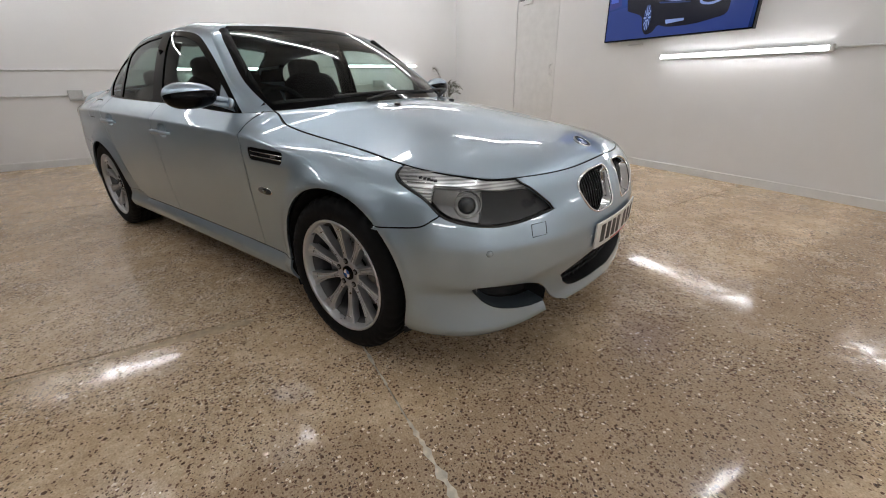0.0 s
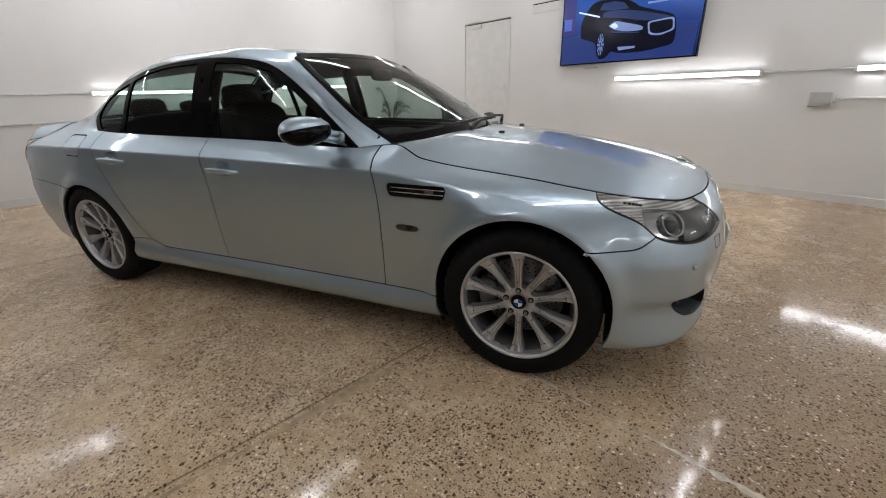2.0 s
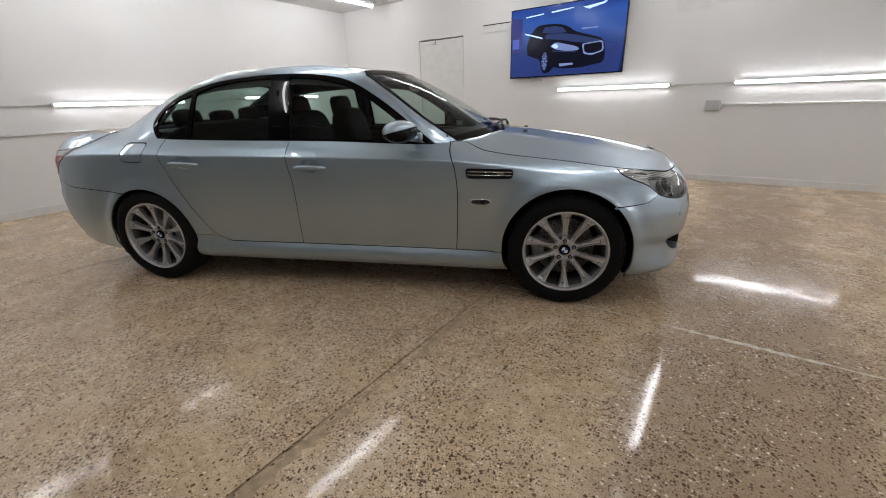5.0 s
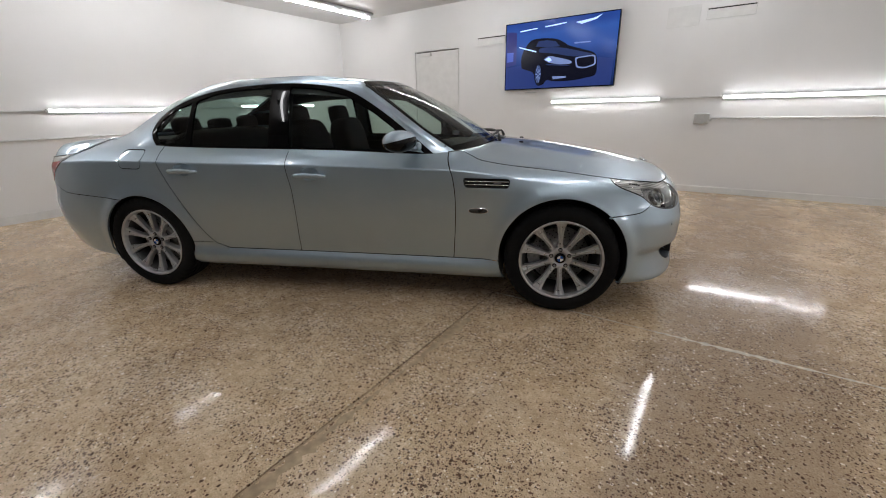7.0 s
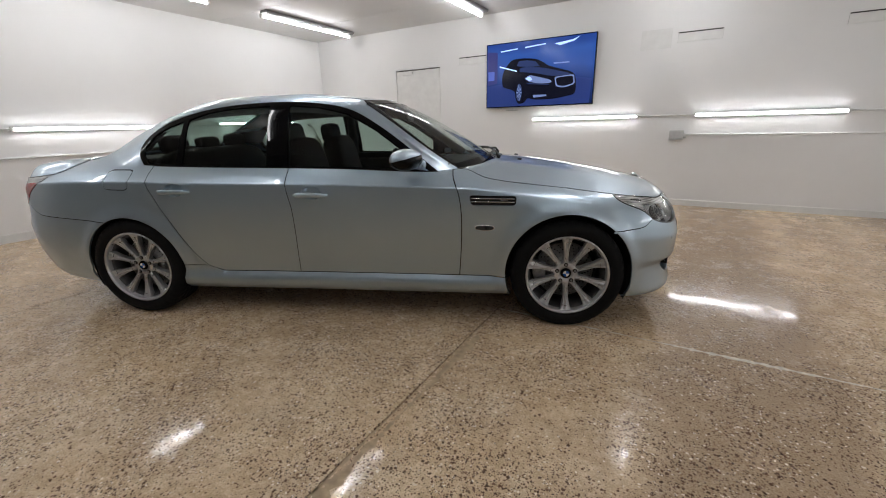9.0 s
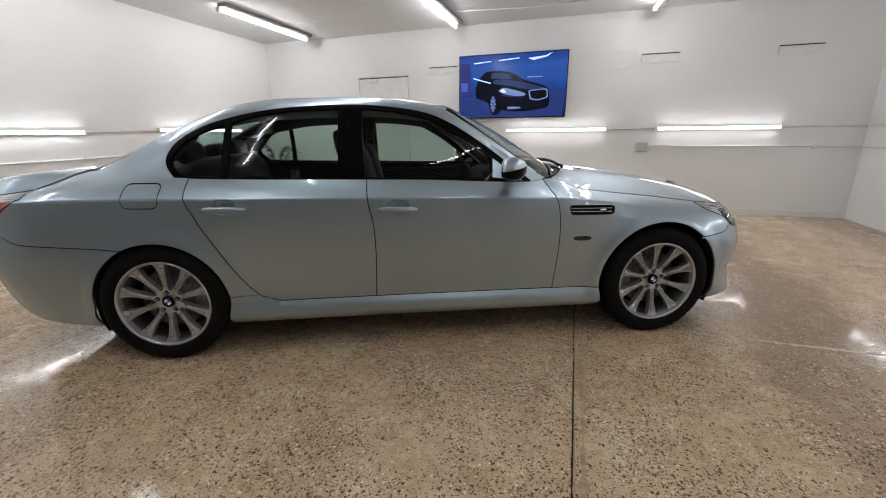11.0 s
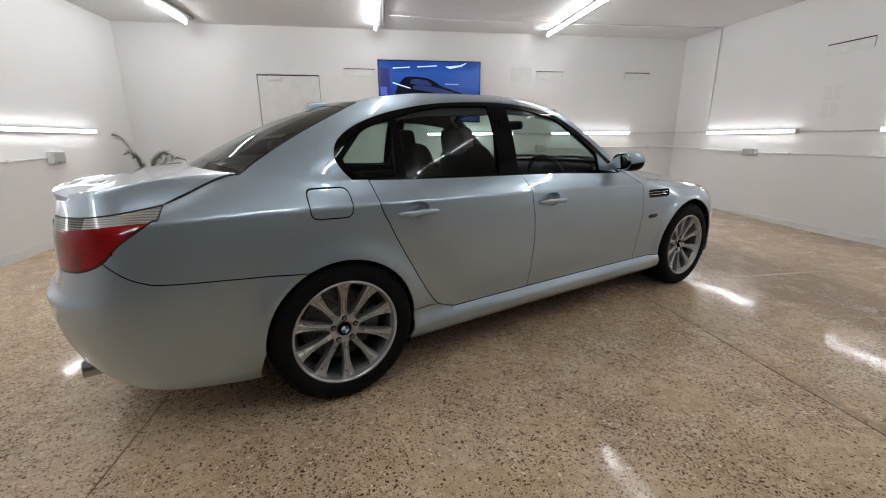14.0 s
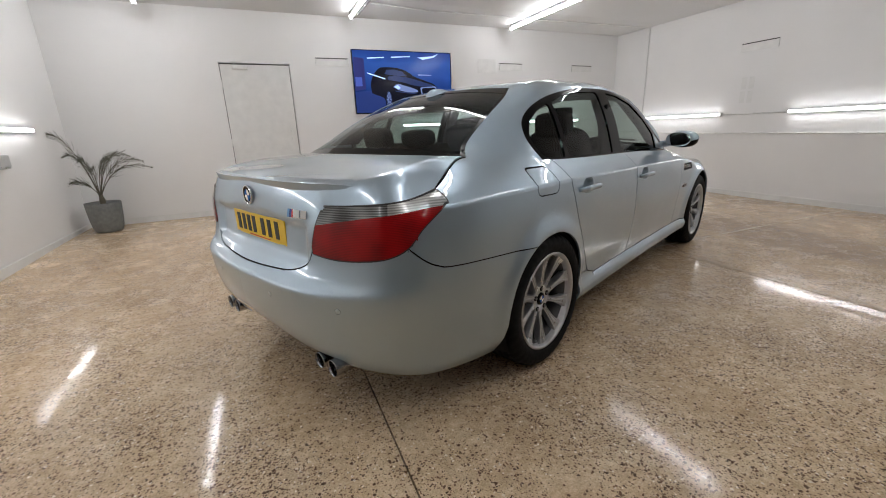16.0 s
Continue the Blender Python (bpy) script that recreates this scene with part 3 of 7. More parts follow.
def tidy_border(bm, near=0.0045):
    """Welds points that lie very close to the border of a flat sheet on to the border."""
    border = [e for e in bm.edges if e.is_boundary]
    rim = {v for e in border for v in e.verts}
    cells = {}
    for e in border:
        a, b = e.verts[0].co, e.verts[1].co
        steps = max(1, int((b - a).length / 0.01))
        for k in range(steps + 1):
            p = a.lerp(b, k / steps)
            cells.setdefault((int(p.x // 0.012), int(p.y // 0.012)), set()).add(e)
    moves = {}
    for v in bm.verts:
        if v in rim:
            continue
        i, j = int(v.co.x // 0.012), int(v.co.y // 0.012)
        best, to = near, None
        for di in (-1, 0, 1):
            for dj in (-1, 0, 1):
                for e in cells.get((i + di, j + dj), ()):
                    a, b = e.verts[0].co, e.verts[1].co
                    d = b - a
                    t = max(0.0, min(1.0, (v.co - a).dot(d) / max(d.length_squared, 1e-12)))
                    q = (a + d * t - v.co).length
                    if q < best:
                        best, to, foot = q, e.verts[0] if t < 0.5 else e.verts[1], a + d * t
        if to and (to.co - v.co).length < 0.0075 and any(o.other_vert(v) is to for o in v.link_edges):
            moves[v] = to
        elif to and best > 1e-5:
            v.co = foot + (v.co - foot) * (near / best)
    if moves:
        bmesh.ops.weld_verts(bm, targetmap=moves)
    short = [e for e in bm.edges if e.is_boundary and e.calc_length() < 0.003]
    bmesh.ops.collapse(bm, edges=short)
    loose = [e for e in bm.edges if not e.link_faces]
    bmesh.ops.delete(bm, geom=loose, context="EDGES")


def shrink_border(bm, gap, fixed):
    """Moves the border of a flat sheet inwards by gap, except where fixed(edge midpoint) holds."""
    tidy_border(bm)
    push = {}
    for e in bm.edges:
        if not e.is_boundary:
            continue
        mid = (e.verts[0].co + e.verts[1].co) / 2
        if fixed(mid):
            continue
        d = (e.verts[1].co - e.verts[0].co).normalized()
        n = Vector((-d.y, d.x, 0))
        if (e.link_faces[0].calc_center_median() - mid).dot(n) < 0:
            n = -n
        for v in e.verts:
            push.setdefault(v, []).append(n)
    for v, ns in push.items():
        m = sum(ns, Vector()).normalized()
        k = max(0.4, m.dot(ns[0]))
        v.co += m * gap / k


def lift(bm, fold=0.012, deeper=0.0, skip=None):
    """Wraps a flat sheet on to the body and folds its border inwards."""
    vs = list(bm.verts)
    flat = np.array([v.co for v in vs])
    pos = flank(flat[:, 0], flat[:, 1], deeper)
    for v, p in zip(vs, pos):
        v.co = p
    bm.normal_update()
    for f in bm.faces:
        f.smooth = True
    mid = bm.faces[:][len(bm.faces) // 2] if len(bm.faces) else None
    if mid and mid.normal.y * -1 + mid.normal.x * (1 if mid.calc_center_median().x > 0 else -1) < 0:
        bmesh.ops.reverse_faces(bm, faces=bm.faces[:])
        bm.normal_update()
    if fold:
        fold_border(bm, fold, skip)
    return bm


def fold_border(bm, fold, skip=None):
    edges = [e for e in bm.edges if e.is_boundary and not (skip and skip((e.verts[0].co + e.verts[1].co) / 2))]
    normals = {v: v.normal.copy() for e in edges for v in e.verts}
    made = bmesh.ops.extrude_edge_only(bm, edges=edges)["geom"]
    for e in edges:
        e.smooth = False
    for v in made:
        if isinstance(v, bmesh.types.BMVert):
            near = min((o.other_vert(v) for o in v.link_edges if o.other_vert(v) in normals), key=lambda o: (o.co - v.co).length, default=None)
            if near:
                v.co -= normals[near] * fold
    return bm


def mirrored(bm):
    """The other side of the car: a copy with y turned round."""
    out = bm.copy()
    for v in out.verts:
        v.co.y = -v.co.y
    bmesh.ops.reverse_faces(out, faces=out.faces[:])
    return out


def both_sides(bm, weld=True):
    """Both halves of a panel that crosses the middle of the car, in one mesh."""
    out = bm.copy()
    made = bmesh.ops.duplicate(out, geom=out.verts[:] + out.edges[:] + out.faces[:])["geom"]
    for g in made:
        if isinstance(g, bmesh.types.BMVert):
            g.co.y = -g.co.y
    bmesh.ops.reverse_faces(out, faces=[g for g in made if isinstance(g, bmesh.types.BMFace)])
    if weld:
        bmesh.ops.remove_doubles(out, verts=[v for v in out.verts if abs(v.co.y) < 0.002], dist=0.003)
    bm.free()
    return out


# ---------------------------------------------------------------- panel outlines in outline place s and height
def sy(x, y, z):
    return (s_at(x, y), z)


FRONT_ARCH = circle(*ARCHES[0])
# the rear opening runs further back towards its foot
REAR_ARCH = [(-AXLE + (x + AXLE) * (1 + 0.15 * min(1.0, max(0.0, (ARCHES[1][1] - z) / 0.12)) if x < -AXLE else 1.0), z) for x, z in circle(*ARCHES[1])]
SILL_Z = 0.3165
DOOR_FRONT_LINE = flowing([(0.735, 1.2), (0.738, 0.965), (0.784, 0.845), (0.803, 0.708), (0.801, 0.53), (0.786, SILL_Z)])
DOOR_MID_LINE = flowing([(-0.300, 1.2), (-0.304, 1.0), (-0.297, 0.873), (-0.274, 0.74), (-0.269, 0.57), (-0.281, SILL_Z)])
DOOR_REAR_LINE = flowing([(-1.245, 1.2), (-1.252, 1.012), (-1.246, 0.908), (-1.208, 0.82), (-1.174, 0.745), (-1.088, 0.585), (-1.012, 0.455), (-0.955, 0.377), (-0.905, 0.336), (-0.83, SILL_Z)])
FRONT_DOOR = DOOR_FRONT_LINE + DOOR_MID_LINE[::-1]
REAR_DOOR = DOOR_MID_LINE + DOOR_REAR_LINE[::-1]
SILL = [(1.3, 0.0), (1.3, SILL_Z), (-0.83, SILL_Z), (-0.94, 0.354), (-1.3, 0.368), (-1.3, 0.0)]
LAMP_TOP = 0.9
HEADLAMP = flowing([(1.715, LAMP_TOP), (1.715, 0.815), (1.752, 0.776), (1.882, 0.724), (1.97, 0.665), sy(2.07, .77, 0.638), sy(2.15, .66, 0.638), sy(2.215, .50, 0.660)]) \
    + flowing([sy(2.212, .51, 0.68), sy(2.19, .565, 0.735), sy(2.17, .61, 0.775), sy(2.17, .61, LAMP_TOP)])
FRONT_BUMPER_LINE = flowing([(1.55, 0.612), (1.71, 0.619), (1.861, 0.632), (1.925, 0.662), (1.95, 0.678)])
TAILLAMP = flowing([(-2.085, 1.2), (-2.087, 0.950), (-2.115, 0.918), (-2.215, 0.850), (-2.278, 0.787), (-2.35, 0.757), (-2.442, 0.747), (-2.56, 0.744), (-2.668, 0.752)]) \
    + flowing([(-2.672, 0.78), (-2.645, 0.86), (-2.622, 0.91), (-2.603, 0.94), (-2.603, 1.2)])
BOOT_LINE = flowing([(-2.671, 0.765), (-2.711, 0.706), (-2.803, 0.672), (-2.95, 0.660), (-3.099, 0.654), (S_TAIL - 0.1, 0.653)])
REAR_BUMPER_LINE = flowing([(-1.5, 0.648), (-1.60, 0.657), (-1.885, 0.676), (-2.10, 0.690), (-2.163, 0.704), (-2.218, 0.733), (-2.280, 0.787)])
FUEL_FLAP = rounded([(-1.560, 0.996), (-1.372, 0.994), (-1.380, 0.872), (-1.560, 0.876)], 0.035)
KIDNEY = rounded([(S_NOSE - 0.048, 0.757), (S_NOSE - 0.20, 0.751), (S_NOSE - 0.29, 0.735), (S_NOSE - 0.335, 0.706), (S_NOSE - 0.318, 0.662), (S_NOSE - 0.275, 0.614), (S_NOSE - 0.215, 0.590), (S_NOSE - 0.06, 0.590)], 0.035, 5)
MID_INTAKE = flowing([(S_NOSE + 0.05, 0.440), (S_NOSE - 0.2, 0.426), (S_NOSE - 0.34, 0.398), (2.492, 0.374), (2.497, 0.355), (2.56, 0.306), (S_NOSE - 0.25, 0.291), (S_NOSE + 0.05, 0.289)])
INTAKE_TOP = flowing([(2.066, 0.400), (2.085, 0.409), (2.12, 0.411), (2.19, 0.408), (2.28, 0.392), (2.365, 0.367), (2.405, 0.335)], 3)
INTAKE_LOW = flowing([(2.400, 0.288), (2.34, 0.287), (2.282, 0.292), (2.22, 0.302), (2.16, 0.318), (2.11, 0.346), (2.078, 0.380), (2.066, 0.400)], 3)
SIDE_INTAKE = INTAKE_TOP + flowing([(2.435, 0.298), (2.48, 0.265), (2.56, 0.232), (2.60, 0.15)], 2) + [(2.416, 0.15), (2.418, 0.228)] + INTAKE_LOW[:-1]
VENT = rounded([(0.852, 0.828), (1.128, 0.822), (1.122, 0.772), (0.862, 0.774)], 0.02)
TAIL_CUTOUT = [(S_TAIL - 0.05, 0.356), (-2.925, 0.356)] + flowing([(-2.935, 0.308), (-2.84, 0.315), (-2.75, 0.320), (-2.68, 0.319), (-2.635, 0.311), (-2.608, 0.286), (-2.597, 0.25), (-2.592, 0.1)], 4) + [(S_TAIL - 0.05, 0.1)]


HANDLES = ((-0.244, -0.025, 0.833), (-1.165, -0.945, 0.857))


def bowl_outline(s0, s1, z, k=1.0):
    """The rounded outline of a handle's bowl: wider above than below."""
    out = []
    for j in range(28):
        a = 2 * math.pi * j / 28
        up = math.sin(a)
        w = 0.062 if up > 0 else 0.054
        h = 0.043 if up > 0 else 0.034
        out.append(((s0 + s1) / 2 + k * w * math.copysign(abs(math.cos(a)) ** 0.7, math.cos(a)), z + 0.008 + k * h * math.copysign(abs(up) ** 0.8, up)))
    return out


BOWLS = [bowl_outline(*h) for h in HANDLES]


def build_flanks(car):
    """Cuts the wrapped side into its panels and makes each one an object, on both sides."""
    bm = bmesh.new()
    s_cols = FLANK_S
    _, zc = controls(s_cols)
    steps = (2, 4, 2, 6, 8, 6, 8, 8, 5)
    pos = np.concatenate([np.linspace(k, k + 1, n, endpoint=False) for k, n in enumerate(steps)] + [[len(steps)]])
    rows = len(pos) - 1
    base = np.minimum(pos.astype(int), ST_Z.shape[1] - 2)
    frac = pos - base
    grid = []
    for i, s in enumerate(s_cols):
        z = zc[i, base] * (1 - frac) + zc[i, base + 1] * frac
        grid.append([bm.verts.new((s, h, 0)) for h in z])
    for a, b in zip(grid, grid[1:]):
        for j in range(rows):
            bm.faces.new((a[j], b[j], b[j + 1], a[j + 1]))
    for closed, line in ((1, FRONT_ARCH), (1, REAR_ARCH), (0, DOOR_FRONT_LINE), (0, DOOR_MID_LINE), (0, DOOR_REAR_LINE), (0, SILL[1:5]), (0, HEADLAMP), (0, FRONT_BUMPER_LINE),
                         (0, TAILLAMP), (0, BOOT_LINE), (0, REAR_BUMPER_LINE), (1, FUEL_FLAP), (1, KIDNEY), (0, MID_INTAKE), (1, SIDE_INTAKE), (1, VENT), (0, TAIL_CUTOUT), (1, BOWLS[0]), (1, BOWLS[1])):
        cut_line(bm, line, closed)
    bumper_front = FRONT_BUMPER_LINE + [(1.95, 0.678), (S_NOSE + 0.2, 0.678), (S_NOSE + 0.2, 0.0), (AXLE, 0.0)]
    bumper_rear = REAR_BUMPER_LINE + [(S_TAIL - 0.2, 0.8), (S_TAIL - 0.2, 0.0), (-AXLE, 0.0)]
    boot = BOOT_LINE + [(S_TAIL - 0.1, 1.2), (-2.603, 1.2), (-2.603, 0.94), (-2.645, 0.86)]
    groups = {}
    for f in bm.faces:
        c = f.calc_center_median()
        x, z = c.x, c.y
        if inside(FRONT_ARCH, x, z) or inside(REAR_ARCH, x, z) or inside(MID_INTAKE, x, z) or inside(SIDE_INTAKE, x, z) or inside(TAIL_CUTOUT, x, z) or inside(KIDNEY, x, z) \
                or inside(VENT, x, z) or any(inside(b, x, z) for b in BOWLS):
            continue
        if inside(HEADLAMP, x, z):
            key = "headlamp"
        elif inside(TAILLAMP, x, z):
            key = "tail_lamp"
        elif inside(boot, x, z):
            key = "boot_lid"
        elif x > 1.4 and (inside(bumper_front, x, z) or x > s_at(2.17, .61)):
            key = "front_bumper"
        elif x < -1.4 and inside(bumper_rear, x, z):
            key = "rear_bumper"
        elif inside(FUEL_FLAP, x, z):
            key = "fuel_flap"
        elif inside(SILL, x, z):
            key = "sill"
        elif inside(FRONT_DOOR, x, z):
            key = "front_door"
        elif inside(REAR_DOOR, x, z):
            key = "rear_door"
        else:
            key = "front_wing" if x > 0 else "rear_wing"
        groups.setdefault(key, []).append(f)
    panels = {}
    for key, faces in groups.items():
        sheet = subsheet(faces)

        def held(mid):
            zt = controls(np.array([mid.x]))[1][0]
            return mid.x < S_TAIL + 1e-3 or mid.x > S_NOSE - 1e-3 or mid.y < zt[0] + 1e-3 or (mid.y > zt[-1] - 2e-3 and key in ("rear_wing", "boot_lid"))

        shrink_border(sheet, 0.0027, held)
        panels[key] = sheet
    bm.free()
    return panels


# ---------------------------------------------------------------- greenhouse, bonnet and boot
GREEN_X = np.array([-1.80, -1.40, -1.0, -0.3, 0.35, 0.735])
GREEN = {}


def pillar(k, *p):
    GREEN[k] = np.array(p).reshape(4, 3)


pillar(0, -1.70, .605, 1.112, -1.49, .565, 1.232, -1.30, .53, 1.325, -1.16, .47, 1.388)
pillar(1, -1.335, .742, 1.12, -1.19, .672, 1.265, -1.09, .61, 1.355, -1.02, .51, 1.418)
pillar(2, -0.96, .757, 1.13, -0.88, .678, 1.315, -0.84, .62, 1.395, -0.80, .52, 1.443)
pillar(3, -0.30, .767, 1.13, -0.30, .685, 1.335, -0.30, .628, 1.410, -0.30, .53, 1.452)
pillar(4, 0.30, .763, 1.10, 0.10, .690, 1.300, -0.01, .632, 1.382, -0.06, .535, 1.432)
pillar(5, 0.585, .760, 1.065, 0.335, .695, 1.245, 0.185, .638, 1.350, 0.115, .56, 1.402)
ROOF_MID_X = np.array([-1.20, -1.0, -0.80, -0.3, -0.04, 0.235])
ROOF_MID_Z = np.array([1.405, 1.440, 1.458, 1.470, 1.455, 1.418])
GREEN_V = np.array([0.0, 0.3, 0.68, 0.87, 1.0])


def green_column(s, vs):
    """A line of points from the belt up to the roof edge, at outline place s."""
    base = top_edge(s)[0]
    pts = [np.array([base[0], -base[1], base[2]])]
    for j in range(4):
        pts.append(np.array([glide(GREEN_X, [GREEN[k][j][c] for k in range(6)], s) for c in range(3)]))
    pts = np.array(pts)
    out = np.stack([glide(GREEN_V, pts[:, c], vs) for c in range(3)], 1)
    out[:, 1] *= -1
    return out


def sheet_of(points):
    """A bmesh grid from an array of rows and columns of points."""
    bm = bmesh.new()
    grid = [[bm.verts.new(p) for p in col] for col in points]
    for a, b in zip(grid, grid[1:]):
        for j in range(len(a) - 1):
            bm.faces.new((a[j], b[j], b[j + 1], a[j + 1]))
    for f in bm.faces:
        f.smooth = True
    return bm


def cut_side(bm, pts, closed=True):
    """Splits faces along a line given in x and z, looking across the car."""
    line = list(pts) + ([pts[0]] if closed else [])
    for (x0, z0), (x1, z1) in zip(line, line[1:]):
        n = Vector((z1 - z0, 0, x0 - x1)).normalized()
        faces = []
        for f in bm.faces:
            xs, zs = [v.co.x for v in f.verts], [v.co.z for v in f.verts]
            if max(xs) >= min(x0, x1) - 1e-4 and min(xs) <= max(x0, x1) + 1e-4 and max(zs) >= min(z0, z1) - 1e-4 and min(zs) <= max(z0, z1) + 1e-4:
                faces.append(f)
        geom = set(faces)
        for f in faces:
            geom.update(f.edges)
            geom.update(f.verts)
        if faces:
            bmesh.ops.bisect_plane(bm, geom=list(geom), plane_co=(x0, 0, z0), plane_no=n, dist=2e-5)


# outlines of the side windows in x and z
DLO = flowing([(-1.315, 1.0), (-1.375, 1.075), (-1.385, 1.14), (-1.335, 1.215), (-1.20, 1.290), (-1.0, 1.348), (-0.75, 1.386), (-0.42, 1.402), (-0.13, 1.386), (0.09, 1.340), (0.30, 1.225), (0.52, 1.065), (0.70, 0.925)], 5) \
    + [(0.69, 0.90), (-1.25, 0.90)]
QUARTER_PANE = rounded([(-1.297, 1.028), (-1.350, 1.09), (-1.353, 1.14), (-1.30, 1.205), (-1.20, 1.258), (-1.075, 1.300), (-1.095, 1.022)], 0.02, 3)
REAR_PANE = rounded([(-1.055, 1.018), (-1.040, 1.306), (-0.90, 1.346), (-0.72, 1.370), (-0.455, 1.380), (-0.462, 1.003)], 0.015, 3)
FRONT_PANE = rounded([(-0.318, 1.003), (-0.322, 1.378), (-0.13, 1.362), (0.07, 1.316), (0.26, 1.208), (0.408, 1.100), (0.400, 0.986)], 0.015, 3)
SAIL = [(0.424, 1.094), (0.418, 0.988), (0.595, 0.966)]


def build_greenhouse():
    s_cols = GREEN_S
    vs = np.linspace(0, 1, 29)
    side = np.array([green_column(s, vs) for s in s_cols])
    mids = np.stack([np.interp(s_cols, GREEN_X, ROOF_MID_X), np.zeros(len(s_cols)), np.interp(s_cols, GREEN_X, ROOF_MID_Z)], 1)
    mids[:, 0] = glide(GREEN_X, ROOF_MID_X, s_cols)
    mids[:, 2] = glide(ROOF_MID_X, ROOF_MID_Z, mids[:, 0])
    ws = np.linspace(0, 1, 17)
    roof = np.array([[np.array([e[0] + (m[0] - e[0]) * (1 - (1 - w) ** 2), e[1] * (1 - w), e[2] + (m[2] - e[2]) * (1 - (1 - w) ** 2.3)]) for w in ws] for e, m in zip(side[:, -1], mids)])

    def screen(edge, mid):
        a_s = np.linspace(0, 1, 31)
        out = []
        for a in a_s:
            k, q = 1 - (1 - a) ** 2.2, 1 - (1 - a) ** 2.4
            out.append(np.stack([edge[:, 0] + (mid[:, 0] - edge[:, 0]) * k, edge[:, 1] * (1 - a), edge[:, 2] + (mid[:, 2] - edge[:, 2]) * q], 1))
        return np.array(out)

    front_mid = np.stack([glide([0, .33, .66, 1], [1.01, 0.735, 0.475, 0.235], vs), np.zeros(29), glide([0, .33, .66, 1], [0.985, 1.158, 1.307, 1.418], vs)], 1)
    rear_mid = np.stack([glide([0, .33, .66, 1], [-1.955, -1.70, -1.44, -1.20], vs), np.zeros(29), glide([0, .33, .66, 1], [1.078, 1.215, 1.328, 1.405], vs)], 1)
    return side, roof, screen(side[-1], front_mid), screen(side[0], rear_mid)


def face_out(bm, centre=Vector((-0.2, 0, 0.6))):
    bm.normal_update()
    bad = [f for f in bm.faces if f.normal.dot(f.calc_center_median() - centre) < 0]
    if len(bad) > len(bm.faces) / 2:
        bmesh.ops.reverse_faces(bm, faces=bm.faces[:])
        bm.normal_update()
    return bm


def pick(bm, test):
    """A new bmesh of the faces whose centre passes the test."""
    out = subsheet([f for f in bm.faces if test(f.calc_center_median())])
    for f in out.faces:
        f.smooth = True
    return out


def inset_copy(bm, by):
    bm.normal_update()
    moves = [(v, v.normal * by) for v in bm.verts]
    for v, d in moves:
        v.co -= d
    return bm


BONNET_X = [0.70, 1.0, 1.3, 1.675, 2.0, 2.12, 2.182]
BONNET_Z = [1.035, 1.008, 0.978, 0.918, 0.850, 0.816, 0.786]


def inner_edge(s, gap=0.0045):
    """The top edge of the side, a shut line's width further in."""
    e = top_edge(s)[0]
    return np.array([e[0] - float(np.interp(s, PS, PNX)) * gap, e[1] + float(np.interp(s, PS, PNY)) * gap if abs(e[1]) > 0.01 else e[1], e[2]])


def bonnet_sheet():
    s_cols = np.concatenate([np.linspace(0.80, 1.75, 60, endpoint=False), np.linspace(1.75, S_NOSE, 60)])
    ws = np.linspace(0, 1, 41)
    out = []
    for s in s_cols:
        e = inner_edge(s)
        mx = float(glide([0.80, 1.1, 1.4, 1.75, 2.05, 0.5 * (2.05 + S_NOSE), S_NOSE], [1.06, 1.32, 1.575, 1.83, 2.01, 2.115, top_edge(S_NOSE)[0][0] - 0.0045], s))
        mz = float(glide(BONNET_X, BONNET_Z, mx)) if s < S_NOSE - 1e-6 else e[2]
        col = []
        for w in ws:
            y = e[1] * (1 - w)
            x = e[0] + (mx - e[0]) * (1 - (1 - w) ** 2)
            k = 1 - (1 - w) ** 1.9
            z = e[2] + (mz - e[2]) * k
            bulge = math.exp(-((abs(y) - 0.40) / 0.10) ** 2) * 0.006 * max(0.0, min(1.0, (2.05 - x) / 0.6))
            col.append((x, y, z + bulge))
        out.append(col)
    return np.array(out)


def boot_sheet():
    s_cols = FLANK_S[FLANK_S <= -1.795]
    ws = np.concatenate([np.linspace(0, 0.2, 16, endpoint=False), np.linspace(0.2, 1, 24)])
    out = []
    for s in s_cols:
        side = max(0.0, min(1.0, (s + 2.10) / 0.05))
        e = inner_edge(s, 0.0045 + 0.004 * side if s > -2.60 else 0.0005)
        e[2] += 0.009 * side
        t = (s - S_TAIL) / (s_cols[-1] - S_TAIL)
        mx = -2.43 + (-1.955 + 2.43) * t ** 1.1
        mz = float(glide([-2.43, -2.36, -2.2, -1.955], [1.010, 1.030, 1.046, 1.078], mx))
        k = max(0.0, min(1.0, (t - 0.42) / 0.4))
        k = k * k * (3 - 2 * k)
        crest = 1.002 + (mz - 0.012 - 1.002) * k
        width = 0.075 + 0.075 * k
        col = []
        for w in ws:
            x = e[0] + (mx - e[0]) * (1 - (1 - w) ** 2)
            bevel = 1 - (1 - min(1.0, w / width)) ** 1.8
            z = e[2] + (crest - e[2]) * bevel + (mz - crest) * (1 - (1 - w) ** 2)
            col.append((x, e[1] * (1 - w), z))
        out.append(col)
    return np.array(out)


